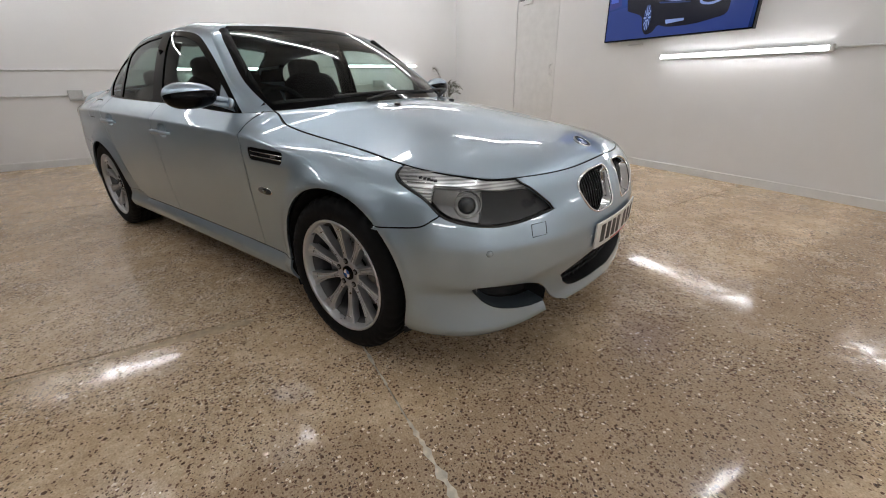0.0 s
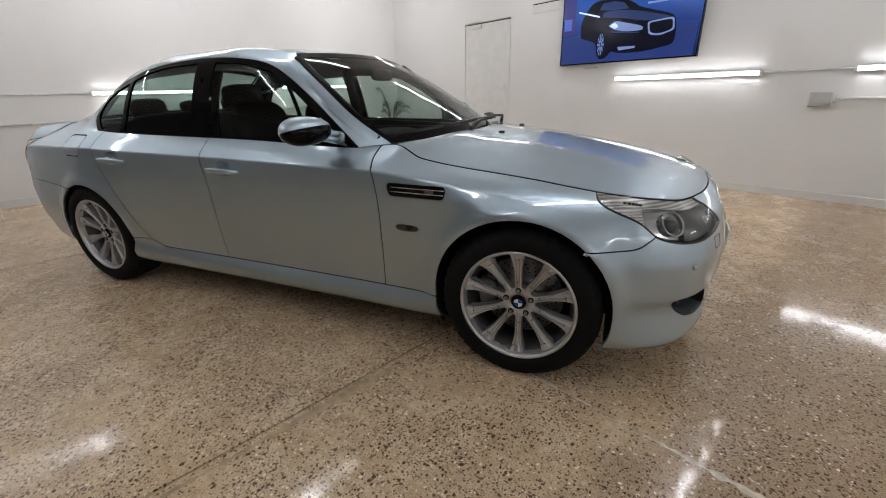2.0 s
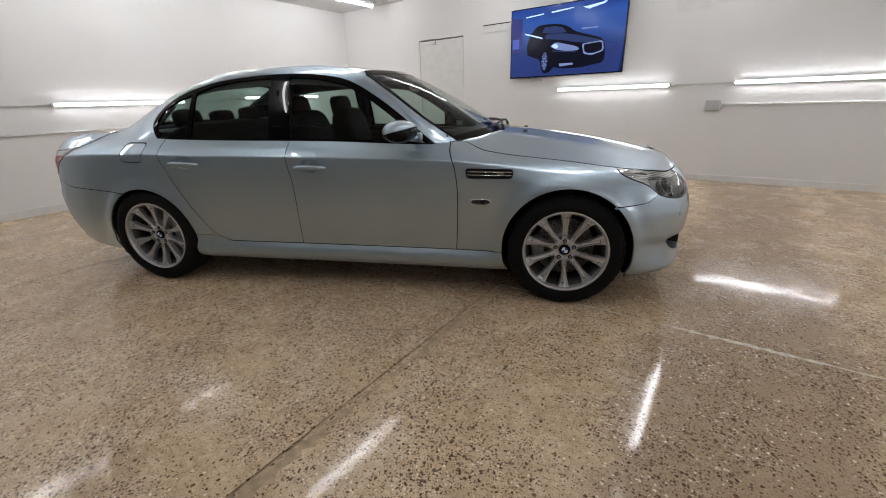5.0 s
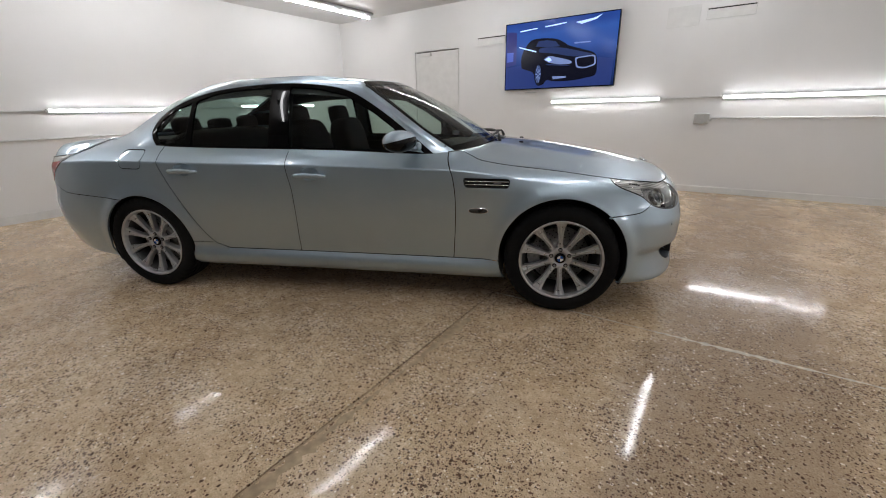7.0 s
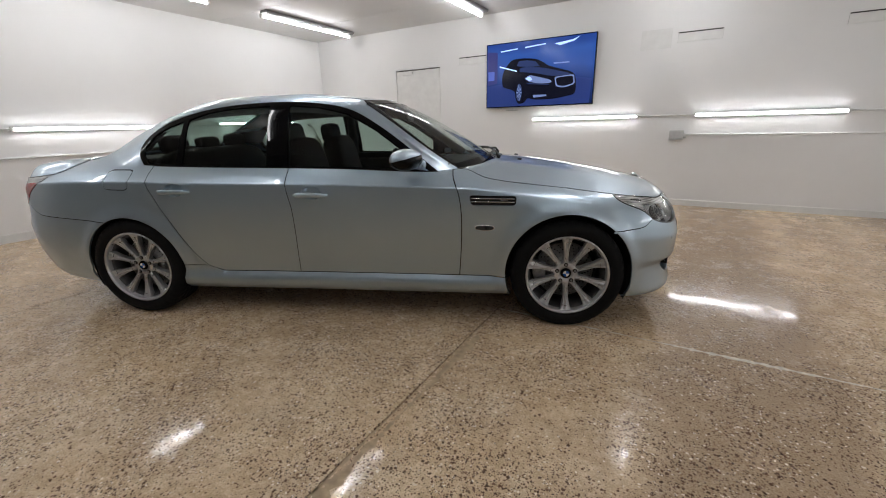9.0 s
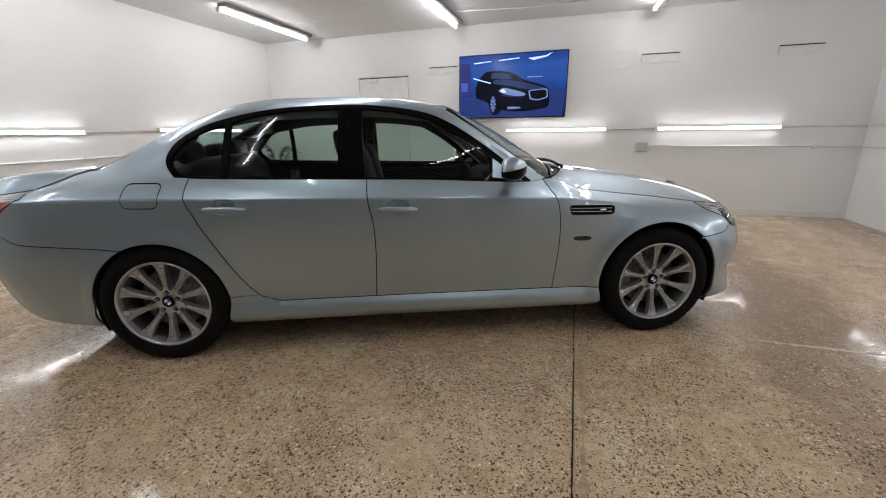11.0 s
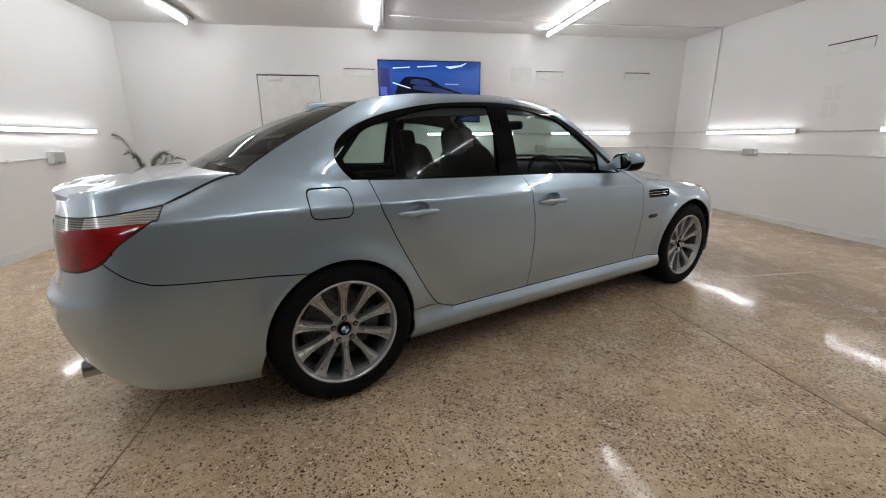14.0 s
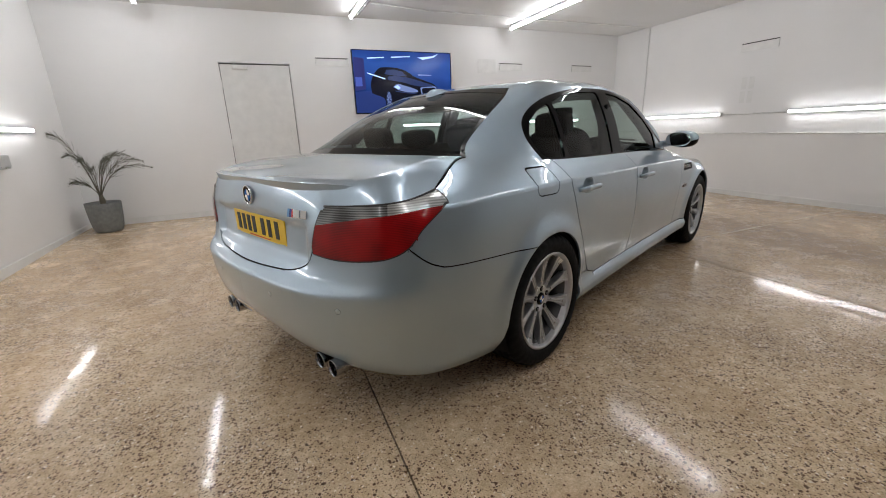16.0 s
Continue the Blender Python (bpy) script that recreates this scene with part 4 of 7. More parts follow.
def cavity(outline, depth, name, parent, mat=CAVITY, both=True, back=True):
    """A dark recess behind an opening in the wrapped side: walls going inwards and a back."""
    bm = bmesh.new()
    pts = flank([p[0] for p in outline], [p[1] for p in outline])
    deep = flank([p[0] for p in outline], [p[1] for p in outline], depth)
    a, b = [bm.verts.new(p) for p in pts], [bm.verts.new(p) for p in deep]
    k = len(a)
    for i in range(k):
        j = (i + 1) % k
        bm.faces.new((a[i], b[i], b[j], a[j]))
    if back:
        bm.faces.new(b)
    bmesh.ops.recalc_face_normals(bm, faces=bm.faces[:])
    if both:
        left = mirrored(bm)
        part(name, left, mat, parent)
    return part(name, bm, mat, parent)


def build_wheel(name, m, label, parent, flip):
    """Forged alloy wheel with ten flared spokes, a tyre, a drilled disc and a caliper. Its outer face looks to -y."""
    w = new(name)
    w.parent, w.matrix_basis = parent, m
    w["label"] = label
    R, r = 0.341, 0.2415
    half = 0.128
    tyre = lathe([(r - 0.004, -half + 0.022), (r + 0.008, -half + 0.008), (r + 0.03, -half), (R - 0.045, -half - 0.002), (R - 0.022, -half + 0.006), (R - 0.008, -half + 0.02), (R - 0.002, -half + 0.034)]
                 + [(R - dz, -half + 0.034 + q) for q, dz in ((0.02, 0.0), (0.0225, 0.007), (0.0285, 0.007), (0.031, 0), (0.066, 0), (0.0685, 0.007), (0.0755, 0.007), (0.078, 0), (0.11, 0), (0.1125, 0.007), (0.1195, 0.007), (0.122, 0), (0.157, 0), (0.1595, 0.007), (0.1655, 0.007), (0.168, 0))]
                 + [(R - 0.004, half - 0.03), (R - 0.022, half - 0.008), (R - 0.05, half), (r + 0.03, half), (r, half - 0.015)], 210)
    for v in tyre.verts:
        rad = math.hypot(v.co.x, v.co.z)
        k = round(math.atan2(v.co.z, v.co.x) / (2 * math.pi) * 210)
        if rad > R - 0.024 and abs(v.co.y) > 0.052 and (k + int(abs(v.co.y) * 60)) % 5 == 0:
            v.co.x *= 1 - 0.0075 / rad
            v.co.z *= 1 - 0.0075 / rad
    bmesh.ops.recalc_face_normals(tyre, faces=tyre.faces[:])
    part("tyre", tyre, RUBBER, w, "black rubber tyre", True)
    lip = lathe([(r + 0.006, -half + 0.020), (r + 0.010, -half + 0.010), (r + 0.004, -half + 0.004), (r - 0.003, -half + 0.006), (r - 0.007, -half + 0.016), (r - 0.010, -half + 0.034), (r - 0.012, -half + 0.042)], 96)
    bmesh.ops.recalc_face_normals(lip, faces=lip.faces[:])
    part("rim", lip, ALLOY, w, "silver alloy rim", True)
    # the barrel's shade is painted: a darker alloy than the lip
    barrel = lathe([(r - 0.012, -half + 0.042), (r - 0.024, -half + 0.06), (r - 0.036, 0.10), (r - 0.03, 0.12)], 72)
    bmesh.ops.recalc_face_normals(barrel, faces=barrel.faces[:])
    part("rim_barrel", barrel, SHADED_BARREL, w, "alloy barrel, darkened for its shade", True)

    def spoke():
        bm = bmesh.new()
        n = 13
        rings = []
        for i in range(n):
            t = i / (n - 1)
            rad = 0.046 + t * (r - 0.056)
            wid = 0.0126 + 0.0025 * t + 0.0195 * max(0, (t - 0.38) / 0.62) ** 2.5 + 0.010 * max(0, (0.22 - t) / 0.22) ** 1.5
            front = -0.070 - 0.030 * t ** 0.8 + 0.004 * math.sin(math.pi * t)
            if t > 0.93:
                front = -0.098 - 0.006
            # two fine grooves beside a raised spine, spreading apart towards the rim
            cut = 0.0055 * min(1.0, 6 * t, 8 * (1.02 - t))
            a, b, c = 0.66, 0.48, 0.30
            half_prof = [(1.0, 0.036), (1.0, 0.005), (0.92, 0.0005), (a, 0.0), (b + 0.04, cut), (b - 0.04, cut), (c, 0.0), (0.12, -0.0015)]
            prof = [(-wid * q, front + o) for q, o in half_prof] + [(wid * q, front + o) for q, o in half_prof[::-1]]
            rings.append([bm.verts.new((x, y, rad)) for x, y in prof])
        for a, b in zip(rings, rings[1:]):
            for k in range(len(a)):
                bm.faces.new((a[k], a[(k + 1) % len(a)], b[(k + 1) % len(a)], b[k]))
        bm.faces.new(rings[0])
        bm.faces.new(rings[-1][::-1])
        bmesh.ops.recalc_face_normals(bm, faces=bm.faces[:])
        for e in bm.edges:
            if len(e.link_faces) == 2 and e.calc_face_angle(0) > 0.7:
                e.smooth = False
        return bm

    first = part("spoke", spoke(), ALLOY, w, "", True)
    for k in range(1, 10):
        o = first.copy()
        scene.collection.objects.link(o)
        o.parent = w
        o.matrix_basis = Matrix.Rotation(2 * math.pi * k / 10, 4, "Y")
    hub = lathe([(0.0, -0.066), (0.034, -0.066), (0.037, -0.072), (0.066, -0.075), (0.070, -0.070), (0.074, -0.045), (0.072, -0.03), (0.0, -0.03)], 60)
    bmesh.ops.remove_doubles(hub, verts=hub.verts[:], dist=1e-5)
    bmesh.ops.recalc_face_normals(hub, faces=hub.faces[:])
    part("hub", hub, ALLOY, w, "", True)
    cap = lathe([(0.0, -0.079), (0.026, -0.079), (0.031, -0.076), (0.033, -0.07), (0.0, -0.068)], 40)
    bmesh.ops.remove_doubles(cap, verts=cap.verts[:], dist=1e-5)
    bmesh.ops.recalc_face_normals(cap, faces=cap.faces[:])
    c = part("centre_cap", cap, BLACK_TRIM, w, "round black, blue and white cap", True)
    for k in range(4):
        bm = bmesh.new()
        a0 = math.pi / 2 * k
        ring = [bm.verts.new((0.0, -0.0802, 0.0))] + [bm.verts.new((0.019 * math.cos(a0 + math.pi / 2 * j / 8), -0.0802, 0.019 * math.sin(a0 + math.pi / 2 * j / 8))) for j in range(9)]
        bm.faces.new(ring)
        bmesh.ops.recalc_face_normals(bm, faces=bm.faces[:])
        part("emblem_quarter", bm, BADGE_BLUE if k % 2 == 0 else BADGE_WHITE, c)
    for k in range(5):
        a = 2 * math.pi * k / 5 + math.pi / 2
        p = Vector((0.056 * math.cos(a), 0, 0.056 * math.sin(a)))
        # flat near-black disc paints the shade of the bolt's recess
        seat = lathe([(0.0, -0.0775), (0.0125, -0.0775), (0.0130, -0.074)], 16)
        for v in seat.verts:
            v.co += p
        part("bolt_recess_shade", seat, CAVITY, w)
        bolt = bmesh.new()
        add_rod(bolt, (p.x, -0.082, p.z), (p.x, -0.06, p.z), 0.0078, 6)
        part("wheel_bolt", bolt, CALIPER, w)
    disc = lathe([(0.06, -0.012), (0.10, -0.012), (0.10, 0.0), (0.176, 0.0), (0.178, 0.004), (0.178, 0.028), (0.10, 0.03)], 72)
    bmesh.ops.recalc_face_normals(disc, faces=disc.faces[:])
    d = part("brake_disc", disc, DISC, w, "drilled steel brake disc", True)
    # holes are flat near-black dots that paint their shade on the disc
    holes = bmesh.new()
    for ring, rad in enumerate((0.116, 0.132, 0.148, 0.164)):
        for k in range(24):
            a = 2 * math.pi * (k + ring * 0.3) / 24
            made = bmesh.ops.create_circle(holes, cap_ends=True, radius=0.0042, segments=8)["verts"]
            bmesh.ops.transform(holes, matrix=Matrix.Translation((rad * math.cos(a), -0.0012, rad * math.sin(a))) @ Matrix.Rotation(math.pi / 2, 4, "X"), verts=made)
    part("hole_shade_dots", holes, CAVITY, d)
    n = 10
    outer = [(0.196 * math.cos(a), 0.196 * math.sin(a)) for a in np.linspace(-0.42, 0.42, n)]
    inner = [(0.118 * math.cos(a), 0.118 * math.sin(a)) for a in np.linspace(0.42, -0.42, n)]
    cal = prism(outer + inner, 0.085, "y", -0.022)
    bmesh.ops.bevel(cal, geom=cal.edges[:], offset=0.006, segments=2, affect="EDGES")
    turn = Matrix.Rotation(math.pi if flip else 0.0, 4, "Y")
    part("brake_caliper", cal, CALIPER, w, "grey cast brake caliper", False, turn)
    # near-black disc added inside the wheel to keep its depth dark
    back = lathe([(0.0, 0.06), (r - 0.035, 0.06)], 40)
    part("added_wheel_backing", back, CAVITY, w)
    return w


BADGE_BLUE = rough_material("badge_blue", (0.01, 0.10, 0.42), 0.2, 0.0, 30.0, 0.1, 0.0, Coat_Weight=1.0)
BADGE_WHITE = rough_material("badge_white", (0.82, 0.83, 0.84), 0.2, 0.0, 30.0, 0.05, 0.0, Coat_Weight=1.0)


def both(name, bm, mat, parent, label="", smooth=True):
    """A part and its twin on the other side of the car."""
    twin = mirrored(bm)
    a = part(name, bm, mat, parent, label, smooth)
    b = part(name, twin, mat, parent, label, smooth)
    return a, b


def build_car():
    car = thing("car", pose(0, 0, 0), "silver-blue metallic four-door saloon with alloy wheels, parked on the concrete floor", "car")
    panels = build_flanks(car)
    side, roof, screen, rear_screen = build_greenhouse()

    # outer panels; the dark sheet added behind their gaps comes with the details
    made = {}
    for key in ("front_door", "rear_door", "front_wing", "sill", "fuel_flap"):
        bm = lift(panels[key], 0.012)
        made[key] = both(key, bm, PAINT, car, "", True)
    for key in ("front_bumper", "rear_bumper"):
        bm = both_sides(lift(panels[key], 0.014, 0.0, lambda m: abs(m.y) < 1e-3))
        made[key] = part(key, bm, PAINT, car, "painted bumper skirt", True)

    # rear wing runs up into the roof pillar
    green = sheet_of(side)
    cut_side(green, DLO, False)
    wing = lift(panels["rear_wing"], 0.0)
    shell = pick(green, lambda c: not inside(DLO, c.x, c.z))
    for f in list(shell.faces):
        vs = [wing.verts.new(v.co) for v in f.verts]
        g = wing.faces.new(vs)
        g.smooth = True
    for col_a, col_b in zip(roof, roof[1:]):
        for j in range(len(col_a) - 1):
            g = wing.faces.new([wing.verts.new(p) for p in (col_a[j], col_b[j], col_b[j + 1], col_a[j + 1])])
            g.smooth = True
    # painted strips beside the screens
    for sheet, first in ((screen, 2), (rear_screen, 0)):
        for a, b in zip(sheet[:first], sheet[1:first + 1]):
            for j in range(len(a) - 1):
                g = wing.faces.new([wing.verts.new(p) for p in (a[j], b[j], b[j + 1], a[j + 1])])
                g.smooth = True
    bmesh.ops.remove_doubles(wing, verts=wing.verts[:], dist=4e-4)
    soft = [v for v in wing.verts if not v.is_boundary and -2.12 < v.co.x < -1.24 and 0.955 < v.co.z < 1.27 and abs(v.co.y) > 0.3]
    for _ in range(18):
        bmesh.ops.smooth_vert(wing, verts=soft, factor=0.5, use_axis_x=True, use_axis_y=True, use_axis_z=True)
    bmesh.ops.recalc_face_normals(wing, faces=wing.faces[:])
    face_out(wing)
    fold_border(wing, 0.012, lambda m: abs(m.y) < 1e-3)
    part("body_shell", both_sides(wing), PAINT, car, "painted roof, pillars and rear wings in one pressing", True)

    # side glass with its black surround
    black = pick(green, lambda c: inside(DLO, c.x, c.z))
    for pane in (QUARTER_PANE, REAR_PANE, FRONT_PANE):
        cut_side(black, pane)
    cut_side(black, SAIL)
    sail = pick(black, lambda c: inside(SAIL, c.x, c.z))
    face_out(sail)
    fold_border(sail, 0.004)
    both("mirror_sail", sail, PAINT, car, "painted corner panel behind the door mirror")
    surround = pick(black, lambda c: not any(inside(p, c.x, c.z) for p in (QUARTER_PANE, REAR_PANE, FRONT_PANE)))
    face_out(surround)
    inset_copy(surround, 0.002)
    fold_border(surround, 0.012)
    both("window_surround", surround, BLACK_TRIM, car, "gloss black window surround")
    for name, pane in (("quarter_window", QUARTER_PANE), ("rear_side_window", REAR_PANE), ("front_side_window", FRONT_PANE)):
        g = pick(black, lambda c: inside(pane, c.x, c.z))
        face_out(g)
        inset_copy(g, 0.008)
        for o in both(name, g, GLASS, car, "green tinted side glass"):
            o.visible_shadow = False
    black.free()
    green.free()

    # windscreen and rear window
    for name, sheet, first, lab in (("windscreen", screen, 2, "tinted windscreen"), ("rear_window", rear_screen, 0, "tinted rear window")):
        g = sheet_of(sheet[first:])
        face_out(g)
        inset_copy(g, 0.004)
        ob = part(name, both_sides(g), SCREEN_GLASS if first else REAR_GLASS, car, lab, True)
        ob.visible_shadow = False
        edge = sheet_of(sheet[first:first + 2])
        face_out(edge)
        inset_copy(edge, 0.002)
        both("screen_seal", edge, BLACK_TRIM, car, "black glass edge")
        for rows in ((slice(0, 3), slice(26, 29))):
            strip = sheet_of(sheet[first:, rows])
            face_out(strip)
            inset_copy(strip, 0.002)
            part("screen_seal", both_sides(strip), BLACK_TRIM, car, "black glass edge", True)

    # bonnet and boot
    bon = sheet_of(bonnet_sheet())
    bmesh.ops.remove_doubles(bon, verts=bon.verts[:], dist=2e-4)
    face_out(bon)
    fold_border(bon, 0.014, lambda m: abs(m.y) < 1e-3)
    part("bonnet", both_sides(bon), PAINT, car, "painted bonnet", True)
    boot = sheet_of(boot_sheet())
    low = lift(panels["boot_lid"], 0.0)
    for f in list(low.faces):
        g = boot.faces.new([boot.verts.new(v.co) for v in f.verts])
        g.smooth = True
    low.free()
    bmesh.ops.remove_doubles(boot, verts=[v for v in boot.verts if v.co.x < -2.3 and v.co.z > 0.9], dist=6e-3)
    bmesh.ops.remove_doubles(boot, verts=boot.verts[:], dist=3e-4)
    bmesh.ops.recalc_face_normals(boot, faces=boot.faces[:])
    face_out(boot)
    fold_border(boot, 0.014, lambda m: abs(m.y) < 1e-3)
    part("boot_lid", both_sides(boot), PAINT, car, "painted boot lid with lip spoiler", True)

    build_lamps_of(car, panels)
    build_body_details(car, made)
    build_cabin(car)
    for x, lab in ((AXLE, 0), (-AXLE, 1)):
        build_wheel("wheel", pose(x, -0.80, WHEEL_Z, 0, (-2 if lab == 0 else 1), 0), "silver ten-spoke alloy wheel", car, lab == 0)
        build_wheel("wheel", pose(x, 0.80, WHEEL_Z, 0, 12, 180), "silver ten-spoke alloy wheel", car, lab == 1)
    return car


# ---------------------------------------------------------------- smaller parts of the car
def blob(c, r, n1=0.6, n2=0.6, nu=28, nv=16):
    """A rounded cushion: a superellipsoid."""
    bm = bmesh.new()
    p = lambda v, e: math.copysign(abs(v) ** e, v)
    rings = []
    for j in range(1, nv):
        f = -math.pi / 2 + math.pi * j / nv
        rings.append([bm.verts.new((c[0] + r[0] * p(math.cos(f), n1) * p(math.cos(a), n2), c[1] + r[1] * p(math.cos(f), n1) * p(math.sin(a), n2), c[2] + r[2] * p(math.sin(f), n1)))
                      for a in (2 * math.pi * k / nu for k in range(nu))])
    lo, hi = bm.verts.new((c[0], c[1], c[2] - r[2])), bm.verts.new((c[0], c[1], c[2] + r[2]))
    for a, b in zip(rings, rings[1:]):
        for k in range(nu):
            bm.faces.new((a[k], a[(k + 1) % nu], b[(k + 1) % nu], b[k]))
    for k in range(nu):
        bm.faces.new((lo, rings[0][(k + 1) % nu], rings[0][k]))
        bm.faces.new((hi, rings[-1][k], rings[-1][(k + 1) % nu]))
    return bm


def out_frame(s, z, deeper=0.0):
    """A frame on the right side of the body whose -y axis points out of the surface."""
    p = flank(s, z, deeper)[0]
    ds, dz = flank(s + 0.01, z, deeper)[0] - flank(s - 0.01, z, deeper)[0], flank(s, z + 0.008, deeper)[0] - flank(s, z - 0.008, deeper)[0]
    a = Vector(ds).normalized()
    n = Vector(dz).cross(a).normalized()
    out = Vector((np.interp(s, PS, PNX), -np.interp(s, PS, PNY), 0))
    if n.dot(out) < 0:
        n = -n
    up = a.cross(n)
    if up.z < 0:
        up = -up
    y = -n
    x = y.cross(up)
    m = Matrix((x, y, up)).transposed().to_4x4()
    m.translation = Vector(p)
    return m


def turned(bm, m):
    bmesh.ops.transform(bm, matrix=m, verts=bm.verts[:])
    return bm


def ring_on(outline, r, deeper=0.0, n=8):
    """A round bead that follows an outline on the wrapped side."""
    pts = flank([p[0] for p in outline], [p[1] for p in outline], deeper)
    bm = bmesh.new()
    k = len(pts)
    rings = []
    for i in range(k):
        d = Vector(pts[(i + 1) % k]) - Vector(pts[i - 1])
        q = d.to_track_quat("Z", "Y").to_matrix()
        rings.append([bm.verts.new(Vector(pts[i]) + q @ Vector((r * math.cos(2 * math.pi * j / n), r * math.sin(2 * math.pi * j / n), 0))) for j in range(n)])
    for i in range(k):
        a, b = rings[i], rings[(i + 1) % k]
        shift = min(range(n), key=lambda o: (a[0].co - b[o].co).length)
        for j in range(n):
            bm.faces.new((a[j], a[(j + 1) % n], b[(j + 1 + shift) % n], b[(j + shift) % n]))
    bmesh.ops.recalc_face_normals(bm, faces=bm.faces[:])
    return bm


SLAT = rough_material("black_chrome_slat", (0.035, 0.035, 0.037), 0.18, 0.8, 20.0, 0.2, 0.0)
DARK_CHROME = rough_material("darker_chrome", (0.36, 0.36, 0.365), 0.16, 1.0, 25.0, 0.25, 0.0)
# black that stands for the shade in the shut lines
GAP_SHADE = rough_material("gap_shade_black", (0.004, 0.004, 0.004), 0.8, scale=60.0, spread=0.2, bump=0.0, Specular_IOR_Level=0.1)
BEZEL = rough_material("dark_lamp_bezel", (0.020, 0.021, 0.023), 0.3, 0.1, 20.0, 0.2, 0.0)
GREY_REFLECTOR = rough_material("grey_reflector", (0.42, 0.425, 0.43), 0.16, 0.9, 12.0, 0.35, 0.0)


def ribbed_lens(name, dark, light, metal, scale):
    m = material(name, light, 0.3, metal, Coat_Weight=1.0, Coat_Roughness=0.02, Coat_IOR=1.4, Specular_IOR_Level=0.05)
    n = Nodes(m)
    co = n.coords()
    wave = n.add("ShaderNodeTexWave", Vector=co, Scale=scale, Distortion=0.4)
    wave.bands_direction = "Z"
    cloud = n.add("ShaderNodeTexNoise", Vector=co, Scale=9.0, Detail=1.0)
    f = n.math("ADD", n.math("MULTIPLY", wave.outputs["Fac"], 0.24), n.math("MULTIPLY", cloud.outputs["Fac"], 0.76))
    n.link(n.ramp(f, [(0.34, dark), (0.66, light)]), n.bsdf.inputs["Base Color"])
    n.bump(wave.outputs["Fac"], 0.04, 0.001)
    return m


RED_RIB = ribbed_lens("ribbed_red_lens", (0.17, 0.001, 0.002), (0.37, 0.003, 0.005), 0.0, 55.0)
CLEAR_RIB = ribbed_lens("ribbed_clear_lens", (0.22, 0.22, 0.22), (0.58, 0.58, 0.57), 0.4, 40.0)
SILVER_RIB = ribbed_lens("ribbed_silver_reflector", (0.22, 0.22, 0.22), (0.80, 0.80, 0.79), 0.5, 34.0)
SMOKE_RIB = ribbed_lens("ribbed_grey_lens", (0.03, 0.03, 0.03), (0.24, 0.24, 0.238), 0.4, 40.0)
PLATE_WHITE = rough_material("white_reflective_plate", (0.78, 0.78, 0.76), 0.35, 0.0, 200.0, 0.05, 0.02)
PLATE_YELLOW = rough_material("yellow_reflective_plate", (0.82, 0.55, 0.03), 0.35, 0.0, 200.0, 0.06, 0.02)
PLATE_BLACK = rough_material("black_plate_bars", (0.012, 0.012, 0.012), 0.4, 0.0, 60.0, 0.2, 0.0)
RED_PRINT = rough_material("red_print", (0.55, 0.05, 0.05), 0.4, 0.0, 60.0, 0.2, 0.0)
STRIPES = [rough_material("stripe_" + n, c, 0.25, 0.0, 40.0, 0.1, 0.0, Coat_Weight=1.0) for n, c in (("light_blue", (0.12, 0.32, 0.62)), ("dark_blue", (0.02, 0.04, 0.22)), ("red", (0.60, 0.03, 0.03)))]


def band(sheet, test):
    return subsheet([f for f in sheet.faces if test(f.calc_center_median())])


